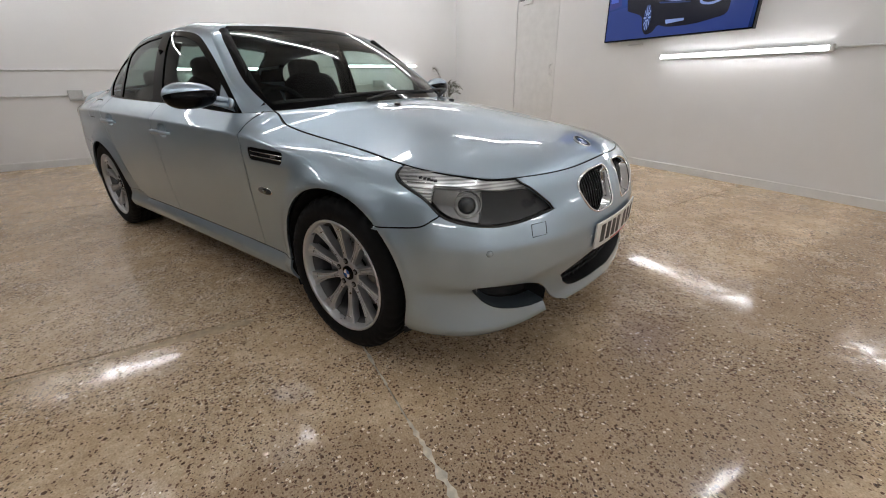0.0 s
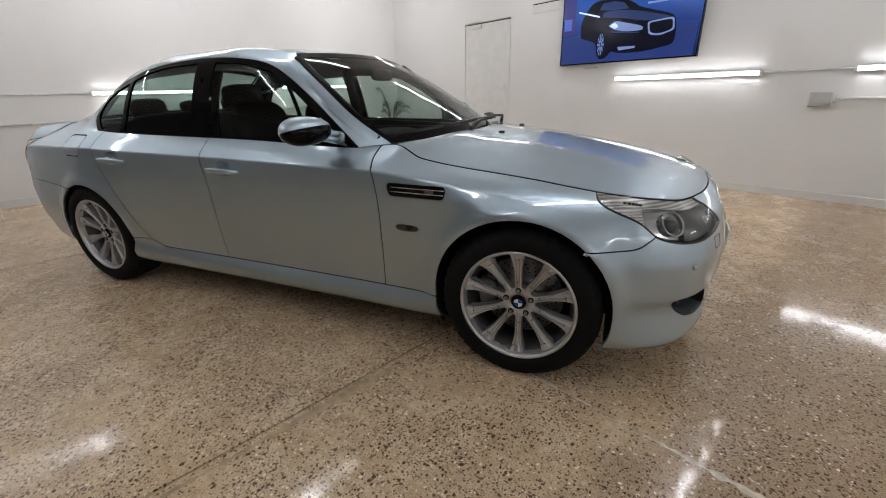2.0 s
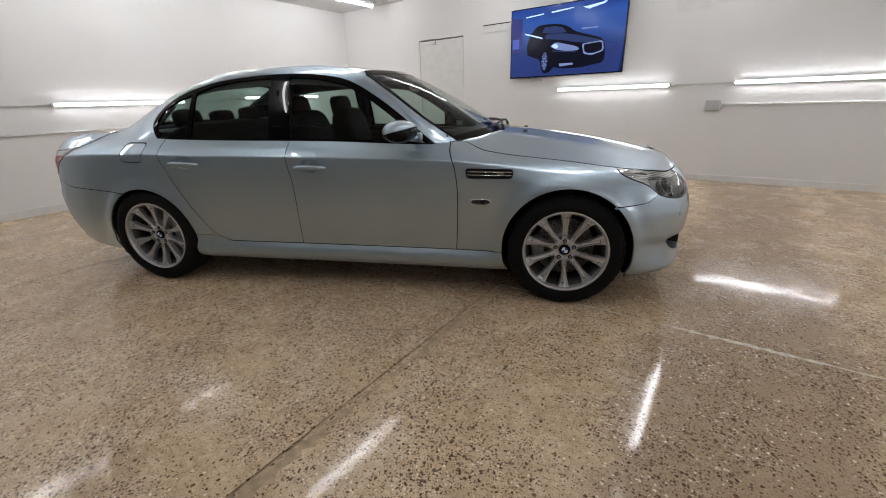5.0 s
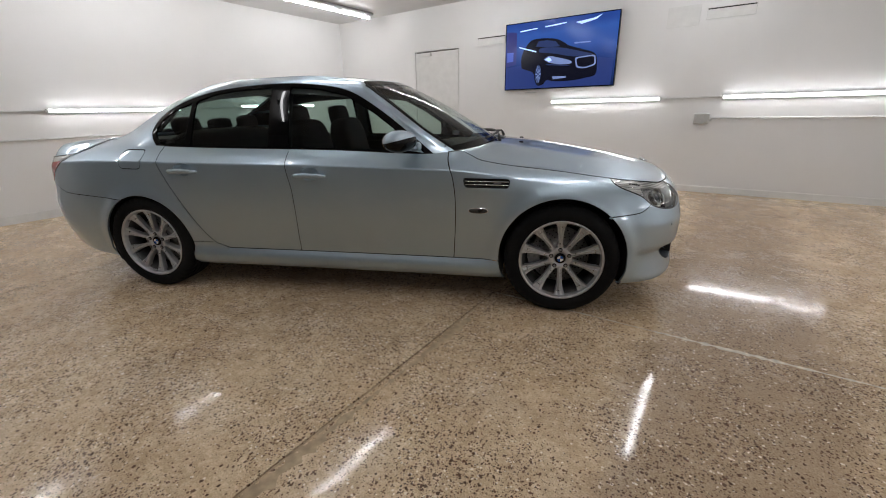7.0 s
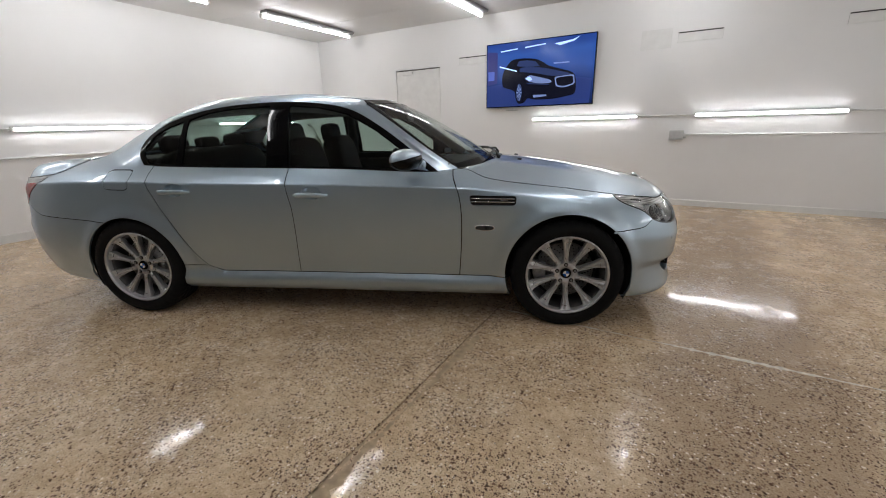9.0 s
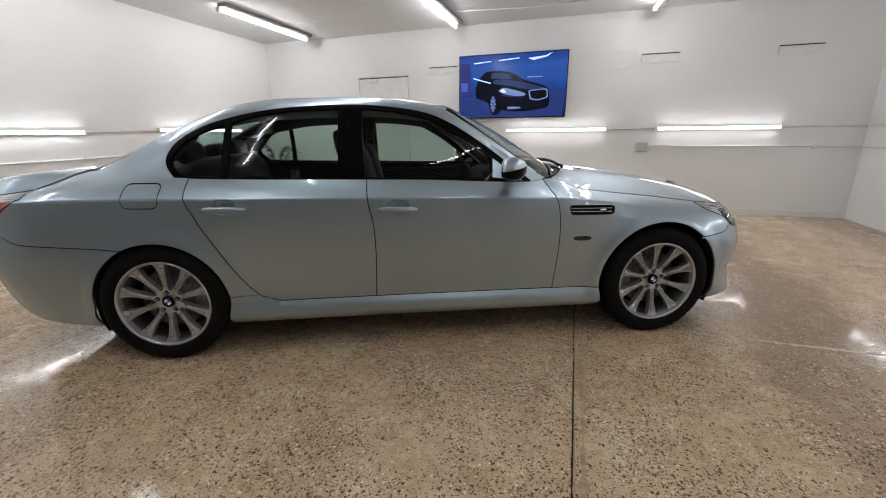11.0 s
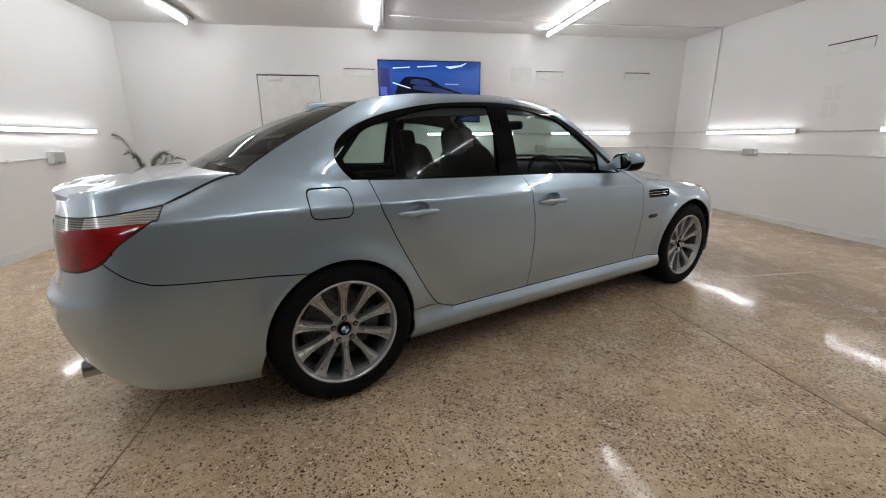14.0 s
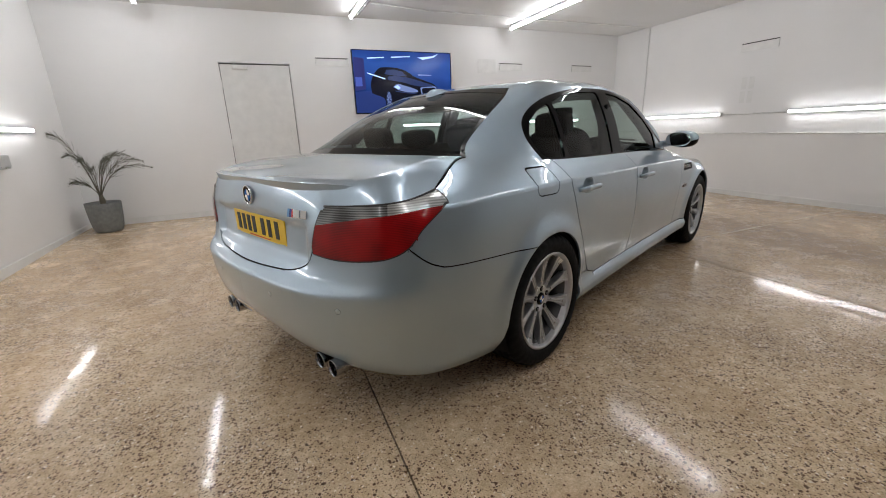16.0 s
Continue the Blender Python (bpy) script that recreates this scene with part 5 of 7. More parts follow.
def build_lamps_of(car, panels):
    """Headlamps with a silver eyelid, two projectors and a clear lens; two-tone tail lamps."""
    flat = panels["headlamp"]
    top = lambda s: float(controls(np.array([s]))[1][0, -1])
    split = 1.905
    eyelid = [(1.67, 0.60), (split, 0.60), (split, 0.700), (split, 0.764)] + [(s, top(s) - 0.033) for s in np.linspace(split + 0.04, s_at(2.17, .61), 9)]
    inner = flat.copy()
    cut_line(inner, eyelid[1:], False)
    lower = lambda s: float(np.interp(s, [p[0] for p in eyelid[3:]], [p[1] for p in eyelid[3:]]))
    is_pale = lambda c: c.x < split or c.y > lower(c.x)
    pale = band(inner, is_pale)
    dark = band(inner, lambda c: not is_pale(c))
    inner.free()
    lens = flat.copy()
    lens_a, lens_b = both("headlamp", lift(lens, 0.004), LENS, car, "clear headlamp cover")
    for o in (lens_a, lens_b):
        o.visible_shadow = False
    pale_bm = lift(pale, 0.02, 0.012)
    cut_line(dark, [(2.118, 0.76), (2.105, 0.70), (2.085, 0.60)], False)
    front = lambda c: c.x > float(np.interp(c.y, [0.60, 0.70, 0.76], [2.085, 2.105, 2.118]))
    dark_bm = lift(band(dark, front), 0.02, 0.020)
    near_bm = lift(band(dark, lambda c: not front(c)), 0.02, 0.034)

    def pair(name, bm, mat, label=""):
        twin = mirrored(bm)
        part(name, bm, mat, lens_a, label, True)
        part(name, twin, mat, lens_b, label, True)

    pair("eyelid_reflector", pale_bm, SILVER_RIB, "pale silver ribbed reflector strip")
    pair("lamp_bezel", dark_bm, BEZEL, "dark grey lamp housing")
    pair("lamp_bezel", near_bm, GREY_REFLECTOR, "grey reflector housing")
    for k in range(5):
        z0 = 0.800 - 0.014 * k
        pts = [(s, z0 - 0.02 * (s - 1.76)) for s in np.linspace(1.752 + 0.018 * k, split - 0.005, 8)]
        pos = flank([p[0] for p in pts], [p[1] for p in pts], 0.009)
        pair("reflector_rib", sweep(pos, 0.0022, 6), CHROME)
    s, z, r = 2.048, 0.706, 0.047
    m = out_frame(s, z, 0.022)
    bowl = turned(lathe([(r + 0.004, -0.002), (r + 0.002, -0.006), (r - 0.002, -0.004), (r * 0.93, 0.004), (r * 0.82, 0.020), (r * 0.72, 0.03)], 40), m)
    pair("reflector_ring", bowl, GREY_REFLECTOR, "silver reflector ring")
    ball = turned(lathe([(0.0005, -0.014), (r * 0.3, -0.011), (r * 0.52, -0.002), (r * 0.68, 0.012), (r * 0.73, 0.03)], 28), m)
    pair("projector_lens", ball, DARK_GLASS, "dark glass projector")
    m = out_frame(2.225, 0.708, 0.030)
    pair("reflector_ring", turned(lathe([(0.030, -0.002), (0.028, -0.006), (0.024, -0.002), (0.020, 0.012)], 32), m), GREY_REFLECTOR, "silver reflector ring")
    m = out_frame(2.225, 0.708, 0.038)
    pair("projector_lens", turned(lathe([(0.0005, -0.010), (0.012, -0.008), (0.024, -0.001), (0.032, 0.012)], 28), m), DARK_GLASS, "dark glass projector")
    for k in range(5):
        m = out_frame(1.832 + 0.019 * k, 0.784 - 0.002 * k, 0.008)
        pair("lamp_diode", turned(box(-0.006, -0.003, -0.005, 0.006, 0.003, 0.005, 0.0015), m), BEZEL, "small dark lamp cell")
    # thin dark gasket round the lamp
    line = [p for p in HEADLAMP if p[1] < top(min(max(p[0], 1.75), S_NOSE)) - 0.002]
    gasket = sweep(flank([p[0] for p in line], [p[1] for p in line], 0.004), 0.0042, 6)
    pair("lamp_gasket", gasket, BLACK_PLASTIC, "black rubber gasket")

    tail_line = [p for p in TAILLAMP if p[1] < top(p[0]) - 0.001]
    both("lamp_gasket", sweep(flank([p[0] for p in tail_line], [p[1] for p in tail_line], 0.0025), 0.0046, 6), BLACK_PLASTIC, car, "black rubber gasket")
    rim_s = np.linspace(tail_line[0][0], tail_line[-1][0], 40)
    rim = np.array([top_edge(q)[0] for q in rim_s])
    rim[:, 2] -= 0.001
    both("lamp_gasket", sweep(rim, 0.0042, 6), BLACK_PLASTIC, car, "black rubber gasket")
    tail = panels["tail_lamp"]
    edge = flowing([(-1.96, 0.930), (-2.09, 0.920), (-2.39, 0.900), (-2.55, 0.878), (-2.637, 0.863), (-2.85, 0.836)], 3)
    cut_line(tail, edge, False)
    edge_s, edge_z = [p[0] for p in edge][::-1], [p[1] for p in edge][::-1]
    above = lambda c: c.y > float(np.interp(c.x, edge_s, edge_z))
    up, low = band(tail, above), band(tail, lambda c: not above(c))
    a, b = both("tail_lamp", lift(low, 0.012, -0.003), RED_RIB, car, "ribbed red tail lamp with a clear upper band")
    cut_line(up, [(-2.345, 0.85), (-2.337, 1.0)], False)
    for test, mat, label in ((lambda c: c.x > -2.341, CLEAR_RIB, "clear pale lens band"), (lambda c: c.x <= -2.341, SMOKE_RIB, "grey ribbed lens band")):
        bm = lift(band(up, test), 0.012, -0.0025)
        twin = mirrored(bm)
        part("clear_band", bm, mat, a, label, True)
        part("clear_band", twin, mat, b, label, True)


DARK_GLASS = rough_material("dark_projector_glass", (0.03, 0.035, 0.04), 0.05, 0.0, 10.0, 0.2, 0.0, Coat_Weight=1.0)


def emblem(parent, m, r=0.041):
    """A round emblem of blue and white quarters in a black and chrome ring. Its face looks to -y."""
    ring = lathe([(0.0005, 0.0), (r * 0.62, -0.0005), (r * 0.66, -0.003), (r * 0.9, -0.003), (r * 0.95, -0.005), (r, -0.003), (r, 0.004)], 40)
    bmesh.ops.recalc_face_normals(ring, faces=ring.faces[:])
    e = part("emblem", turned(ring, m), BLACK_TRIM, parent, "round black emblem with blue and white quarters", True)
    rim = lathe([(r * 0.93, -0.0045), (r * 0.98, -0.0065), (r * 1.03, -0.003), (r * 1.03, 0.004)], 40)
    part("emblem_rim", turned(rim, m), CHROME, e, "chrome rim", True)
    for k in range(4):
        bm = bmesh.new()
        a0 = math.pi / 2 * k
        bm.faces.new([bm.verts.new((0, -0.004, 0))] + [bm.verts.new((r * 0.6 * math.cos(a0 + math.pi / 2 * j / 8), -0.004, r * 0.6 * math.sin(a0 + math.pi / 2 * j / 8))) for j in range(9)])
        bmesh.ops.recalc_face_normals(bm, faces=bm.faces[:])
        part("emblem_quarter", turned(bm, m), BADGE_BLUE if k % 2 else BADGE_WHITE, e)
    return e


def plate(parent, m, face, label, bend=0.0):
    """A number plate 0.52 m wide with plain bars in place of its characters. Its face looks to -y."""
    bm = box(-0.26, -0.004, -0.0555, 0.26, 0.004, 0.0555, 0.002)
    for k in range(1, 12):
        bmesh.ops.bisect_plane(bm, geom=bm.verts[:] + bm.edges[:] + bm.faces[:], plane_co=(-0.26 + 0.52 * k / 12, 0, 0), plane_no=(1, 0, 0))
    for v in bm.verts:
        v.co.y += bend * v.co.x ** 2
    p = part("number_plate", turned(bm, m), face, parent, label)

    def bar(x0, z0, x1, z1, mat):
        b = box(x0, -0.0058, z0, x1, -0.0035, z1, 0.0)
        for v in b.verts:
            v.co.y += bend * v.co.x ** 2
        part("plate_bar", turned(b, m), mat, p)

    for x in (-0.205, -0.15, -0.095, -0.04, 0.05, 0.115, 0.185):
        bar(x - 0.017, -0.034, x + 0.017, 0.042, PLATE_BLACK)
    for x in (-0.07, 0.0, 0.07):
        bar(x - 0.035, -0.050, x + 0.0349, -0.045, RED_PRINT)
    return p


def build_handles(door_pair, s0, s1, z):
    """A painted pull handle in front of its bowl, on both doors."""
    for k, door in enumerate(door_pair):
        bm = bmesh.new()
        rings = []
        n = 15
        for i in range(n):
            t = i / (n - 1)
            s = s0 + (s1 - s0) * t
            end = math.sin(math.pi * min(1, max(0, t)) ** 1.0)
            h = 0.0155 * (0.55 + 0.45 * min(1, end * 2.2)) * (1.1 - 0.25 * t)
            lift_out = 0.006 + 0.026 * min(1, end * 2.5)
            base = flank(s, z + 0.003 * math.sin(math.pi * t))[0]
            nrm = Vector((float(np.interp(s, PS, PNX)), -float(np.interp(s, PS, PNY)), 0.08))
            c = Vector(base) + nrm * lift_out
            rings.append([bm.verts.new(c + nrm * 0.011 * math.cos(a) + Vector((0, 0, h * math.sin(a)))) for a in (2 * math.pi * j / 12 for j in range(12))])
        for a, b in zip(rings, rings[1:]):
            for j in range(12):
                bm.faces.new((a[j], a[(j + 1) % 12], b[(j + 1) % 12], b[j]))
        bm.faces.new(rings[0])
        bm.faces.new(rings[-1][::-1])
        bmesh.ops.recalc_face_normals(bm, faces=bm.faces[:])
        rows = [flank([p[0] for p in o], [p[1] for p in o], d) for o, d in ((bowl_outline(s0, s1, z, q), dd) for q, dd in ((1.05, 0.003), (1.0, 0.004), (0.97, 0.022), (0.93, 0.040), (0.82, 0.050), (0.5, 0.053), (0.2, 0.054), (0.01, 0.054)))]
        bowl = sheet_of(np.array([np.concatenate([r, r[:1]]) for r in rows]))
        bmesh.ops.remove_doubles(bowl, verts=bowl.verts[:], dist=1e-5)
        bmesh.ops.recalc_face_normals(bowl, faces=bowl.faces[:])
        face_out(bowl)
        if k:
            bm, bowl = mirrored(bm), mirrored(bowl)
        part("handle", bm, PAINT, door, "painted pull handle", True)
        part("handle_bowl", bowl, PAINT, door, "handle recess", True)


def build_mirror(door_pair):
    """Door mirror: painted top shell, black lower shell, glass and two struts."""
    for k, door in enumerate(door_pair):
        c = (0.497, -0.955, 1.046)

        def shell():
            bm = blob((0, 0, 0), (0.078, 0.118, 0.062), 0.9, 0.85, 40, 24)
            for v in bm.verts:
                t = v.co.y / 0.118
                v.co.x *= 1.0 - 0.12 * (t + 1) / 2
                v.co.z *= 1.0 + 0.10 * -t
                if v.co.x < -0.045:
                    v.co.x = -0.045 + (v.co.x + 0.045) * 0.12
                v.co = Matrix.Rotation(radians(-22), 3, "Z") @ v.co + Vector(c)
            return bm

        full = shell()
        bmesh.ops.bisect_plane(full, geom=full.verts[:] + full.edges[:] + full.faces[:], plane_co=(c[0], c[1], c[2] + 0.008), plane_no=(-0.22, 0, 1))
        over = lambda p: p.z - c[2] - 0.008 - 0.22 * (p.x - c[0]) > 0
        bm = pick(full, over)
        low = pick(full, lambda p: not over(p))
        full.free()
        low_c = Vector((c[0], c[1], c[2]))
        for v in low.verts:
            v.co = low_c + (v.co - low_c) * 0.985
        glass = blob((0, 0, 0), (0.003, 0.104, 0.053), 0.9, 0.85, 32, 16)
        turned(glass, Matrix.Translation(c) @ Matrix.Rotation(radians(-22), 4, "Z") @ Matrix.Translation((-0.0515, 0, 0)))
        arms = [sweep([(0.552, -0.79, 0.992 + d), (0.548, -0.845, 1.002 + d), (0.53, -0.89, 1.015 + d)], [0.014, 0.013, 0.012], 10) for d in (0.0, 0.026)]
        foot = turned(blob((0, 0, 0), (0.036, 0.016, 0.028), 0.7, 0.7), Matrix.Translation((0.545, -0.796, 1.004)))
        if k:
            bm, low, glass, foot = mirrored(bm), mirrored(low), mirrored(glass), mirrored(foot)
            arms = [mirrored(a) for a in arms]
        o = part("door_mirror", bm, PAINT, door, "painted door mirror with black lower shell", True)
        part("lower_shell", low, BLACK_TRIM, o, "gloss black lower shell", True)
        part("mirror_glass", glass, CHROME, o, "mirror glass", True)
        for a in arms:
            part("strut", a, PAINT, o, "", True)
        part("mirror_foot", foot, PAINT, o, "", True)


def build_body_details(car, made):
    # dark sheet added behind the panels, so that the shut lines look shaded
    bm = bmesh.new()
    cols = FLANK_S[::3]
    if cols[-1] != FLANK_S[-1]:
        cols = np.append(cols, FLANK_S[-1])
    _, zc = controls(cols)
    holes = (FRONT_ARCH, REAR_ARCH, MID_INTAKE, SIDE_INTAKE, TAIL_CUTOUT, KIDNEY, VENT, HEADLAMP, *BOWLS)
    pos = np.linspace(0, 9, 34)
    base = np.minimum(pos.astype(int), 8)
    rows = zc[:, base] * (1 - (pos - base)) + zc[:, base + 1] * (pos - base)
    points = [flank(np.full(34, s), rows[i], 0.016) for i, s in enumerate(cols)]
    flags = [[any(inside(h, s, z) for h in holes) or any(math.hypot(s - a, z - b) < r + 0.012 for a, b, r in ARCHES) or (-2.03 < s < -1.60 and z > 0.86) for z in rows[i]] for i, s in enumerate(cols)]
    grid = [[bm.verts.new(p) for p in col] for col in points]
    for i in range(len(cols) - 1):
        for j in range(33):
            if not (flags[i][j] or flags[i + 1][j] or flags[i][j + 1] or flags[i + 1][j + 1]):
                bm.faces.new((grid[i][j], grid[i + 1][j], grid[i + 1][j + 1], grid[i][j + 1]))
    bmesh.ops.delete(bm, geom=[v for v in bm.verts if not v.link_faces], context="VERTS")
    for sheet in (bonnet_sheet()[::3, ::2], boot_sheet()[::3, ::2]):
        g = [[bm.verts.new((p[0], p[1] * 0.985, p[2] - 0.022)) for p in col] for col in sheet]
        for a, b in zip(g, g[1:]):
            for j in range(len(a) - 1):
                bm.faces.new((a[j], b[j], b[j + 1], a[j + 1]))
    part("dark_gap_backing", both_sides(bm, False), CAVITY, car, "dark sheet added behind the panels to keep gaps dark")
    # black strips laid in the shut lines to paint their shade
    for line in (DOOR_FRONT_LINE, DOOR_MID_LINE, DOOR_REAR_LINE, FRONT_BUMPER_LINE, REAR_BUMPER_LINE, BOOT_LINE, FUEL_FLAP + FUEL_FLAP[:1], [(0.78, SILL_Z), (0.3, SILL_Z), (-0.3, SILL_Z), (-0.83, SILL_Z)]):
        fine = []
        for (a0, b0), (a1, b1) in zip(line, line[1:]):
            n = max(1, int(math.hypot(a1 - a0, b1 - b0) / 0.02))
            fine += [(a0 + (a1 - a0) * k / n, b0 + (b1 - b0) * k / n) for k in range(n)]
        fine.append(line[-1])
        keep = []
        for a, b in fine:
            tops = controls(np.array([a]))[1][0]
            if a > S_TAIL - 1e-3 and tops[0] < b < tops[-1] + 0.002 and all(math.hypot(a - ax, b - az) > r - 0.002 for ax, az, r in ARCHES):
                keep.append((a, b))
        both("gap_shade_strip", sweep(flank([p[0] for p in keep], [p[1] for p in keep], 0.0056), 0.0042, 6), GAP_SHADE, car, "black strip that puts shade into a shut line")
    for s0, s1, gap, r in ((0.80, S_NOSE - 0.05, 0.0036, 0.0042), (-2.07, -1.80, 0.0050, 0.0050)):
        pts = np.array([inner_edge(q, gap) for q in np.linspace(s0, s1, 50)])
        pts[:, 2] += (0.0045 if s0 < 0 else 0.0) - r - 0.001
        both("gap_shade_strip", sweep(pts, r, 6), GAP_SHADE, car, "black strip that puts shade into a shut line")
    # wheel housings and floor pan
    for cx, cz, r in ARCHES:
        w = bmesh.new()
        rings = []
        for i in range(33):
            a = math.radians(-25 + 230 * i / 32)
            rings.append([w.verts.new((cx + q * math.cos(a), y, cz + q * math.sin(a))) for q, y in ((r + 0.006, -0.902), (r + 0.016, -0.86), (r + 0.016, -0.56), (0.05, -0.55))])
        for a, b in zip(rings, rings[1:]):
            for j in range(3):
                w.faces.new((a[j], b[j], b[j + 1], a[j + 1]))
        both("wheel_housing", w, CAVITY, car, "black wheel arch liner")
    pan = box(-2.30, -0.56, 0.20, 2.05, 0.56, 0.30, 0.02)
    add_box(pan, -1.02, -0.85, 0.20, 1.02, 0.85, 0.31, 0.01)
    add_box(pan, 1.84, -0.60, 0.235, 2.04, 0.60, 0.30, 0.01)
    add_box(pan, -2.34, -0.70, 0.34, -1.86, 0.70, 0.55, 0.01)
    part("floor_pan", pan, CAVITY, car, "dark underbody")

    bumper = made["front_bumper"]
    cavity(INTAKE_TOP + INTAKE_LOW[:-1], 0.11, "side_intake", bumper, CAVITY)
    low = np.array(INTAKE_LOW)
    shelf = [flank(low[:, 0], low[:, 1] + lift_, d) for d, lift_ in ((0.0, 0.0005), (0.02, 0.003), (0.05, 0.004), (0.085, 0.004))]
    both("splitter", sheet_of(np.array(shelf)), PAINT, bumper, "painted top of the splitter")
    mid = [(min(s, S_NOSE), z) for s, z in MID_INTAKE]
    cav = bmesh.new()
    pts, deep = flank([p[0] for p in mid], [p[1] for p in mid]), flank([p[0] for p in mid], [p[1] for p in mid], 0.13)
    a, b = [cav.verts.new(p) for p in pts], [cav.verts.new(p) for p in deep]
    for i in range(len(a) - 1):
        cav.faces.new((a[i], b[i], b[i + 1], a[i + 1]))
    cav.faces.new(b)
    part("lower_intake", both_sides(cav), BLACK_PLASTIC, bumper, "black lower air intake")
    for k in range(6):
        z = 0.305 + 0.024 * k
        line = flank(np.linspace(s_at(2.245, .36), S_NOSE, 14), np.full(14, z), 0.055)
        both("intake_bar", sweep(line, 0.004, 6), BLACK_PLASTIC, bumper)
    for k in range(9):
        s = s_at(2.25, .34) + (S_NOSE - s_at(2.25, .34)) * k / 9
        line = flank(np.full(4, s), np.linspace(0.29, 0.43, 4), 0.056)
        both("intake_bar", sweep(line, 0.003, 6), BLACK_PLASTIC, bumper)
    # twin grilles
    cavity(KIDNEY, 0.10, "grille_recess", bumper, CAVITY)
    both("grille_frame", ring_on(KIDNEY, 0.0052, 0.001, 10), CHROME, bumper, "chrome grille surround")
    ring = np.array(KIDNEY + KIDNEY[:1])
    mid_k = ring[:-1].mean(0)
    rows = [flank(*((ring - mid_k) * q + mid_k).T, d) for q, d in ((0.985, 0.001), (0.965, 0.012), (0.945, 0.042))]
    both("grille_collar", sheet_of(np.array(rows)), CHROME, bumper, "chrome inner collar")
    ks, kz = [p[0] for p in KIDNEY], [p[1] for p in KIDNEY]
    for k in range(12):
        s = min(ks) + (max(ks) - min(ks)) * (k + 0.7) / 12.4
        zs = []
        for (s0, z0), (s1, z1) in zip(KIDNEY, KIDNEY[1:] + KIDNEY[:1]):
            if (s0 > s) != (s1 > s):
                zs.append(z0 + (z1 - z0) * (s - s0) / (s1 - s0))
        if len(zs) >= 2:
            line = flank(np.full(6, s), np.linspace(min(zs), max(zs), 6), 0.040)
            both("grille_slat", sweep(line, 0.0030, 6), SLAT, bumper)
    # number plates, sensors, towing cover
    plate(bumper, pose(2.296, 0, 0.497, 2, 0, 90), PLATE_WHITE, "white number plate with black bars", 0.28)
    part("plate_holder", box(2.25, -0.235, 0.452, 2.272, 0.235, 0.54, 0.006), PAINT, bumper)
    plate(made["rear_bumper"], pose(-2.433, -0.008, 0.793, 0, 0, -90), PLATE_YELLOW, "yellow number plate with black bars")
    for parent, spots in ((bumper, ((s_at(2.09, .768), 0.547), (s_at(2.262, .27), 0.50))), (made["rear_bumper"], ((-2.533, 0.566), (-2.90, 0.566)))):
        for s, z in spots:
            m = out_frame(s, z)
            both("parking_sensor", turned(lathe([(0.0005, -0.0035), (0.0095, -0.003), (0.0105, -0.001)], 20), m), PAINT, parent, "round parking sensor")
            # near-black ring paints the shade of the gap round the sensor
            both("sensor_gap_shade", turned(lathe([(0.0108, -0.0012), (0.0120, -0.0012)], 20), m), CAVITY, parent)
    m = out_frame(s_at(2.185, .58), 0.602)
    # near-black strips paint the shade of the cover's gap
    for x0, z0, x1, z1 in ((-0.034, 0.022, 0.034, 0.0235), (-0.034, -0.0235, 0.034, -0.022), (-0.034, -0.022, -0.0325, 0.022), (0.0325, -0.022, 0.034, 0.022)):
        both("washer_gap_shade", turned(box(x0, -0.0006, z0, x1, 0.0015, z1), m), CAVITY, bumper)
    # wing vents with bright fins, and side repeaters
    wing_a, wing_b = made["front_wing"]
    for side, wing in ((0, wing_a), (1, wing_b)):
        flip = (lambda q: mirrored(q)) if side else (lambda q: q)
        c = bmesh.new()
        o, d = flank([p[0] for p in VENT], [p[1] for p in VENT]), flank([p[0] for p in VENT], [p[1] for p in VENT], 0.04)
        a, b = [c.verts.new(p) for p in o], [c.verts.new(p) for p in d]
        for i in range(len(a)):
            j = (i + 1) % len(a)
            c.faces.new((a[i], b[i], b[j], a[j]))
        c.faces.new(b)
        bmesh.ops.recalc_face_normals(c, faces=c.faces[:])
        part("wing_vent", flip(c), CAVITY, wing, "black wing vent")
        for z0, z1 in ((0.811, 0.807), (0.792, 0.788)):
            line = flank(np.linspace(0.857, 1.122, 12), np.linspace(z0, z1, 12), 0.004)
            part("vent_fin", flip(sweep(line, 0.0030, 8)), CHROME, wing, "chrome fin", True)
        m = out_frame(1.055, 0.7995, 0.004)
        part("vent_badge", flip(turned(box(-0.020, -0.002, -0.0055, 0.020, 0.002, 0.0055, 0.0015), m)), DARK_CHROME, wing, "small chrome badge")
        m = out_frame(0.943, 0.633, -0.002)
        part("side_repeater", flip(turned(blob((0, 0, 0), (0.056, 0.008, 0.0155), 0.8, 0.8), m)), BEZEL, wing, "dark oval side repeater", True)
        part("repeater_rim", flip(turned(blob((0, 0.003, 0), (0.060, 0.006, 0.0185), 0.8, 0.8), m)), CHROME, wing, "chrome rim", True)
    build_handles(made["front_door"], *HANDLES[0])
    build_handles(made["rear_door"], *HANDLES[1])
    build_mirror(made["front_door"])

    # bonnet emblem, washer jets, wipers
    def on_bonnet(x, y):
        sheet = bonnet_sheet()
        flat = sheet.reshape(-1, 3)
        i = np.argmin((flat[:, 0] - x) ** 2 + (flat[:, 1] + abs(y)) ** 2)
        return Vector((x, y, float(flat[i, 2])))

    p = on_bonnet(2.085, 0)
    emblem(car, Matrix.Translation(p + Vector((0.0, 0, 0.004))) @ pose(0, 0, 0, 0, 0, 90) @ pose(0, 0, 0, -62, 0, 0))
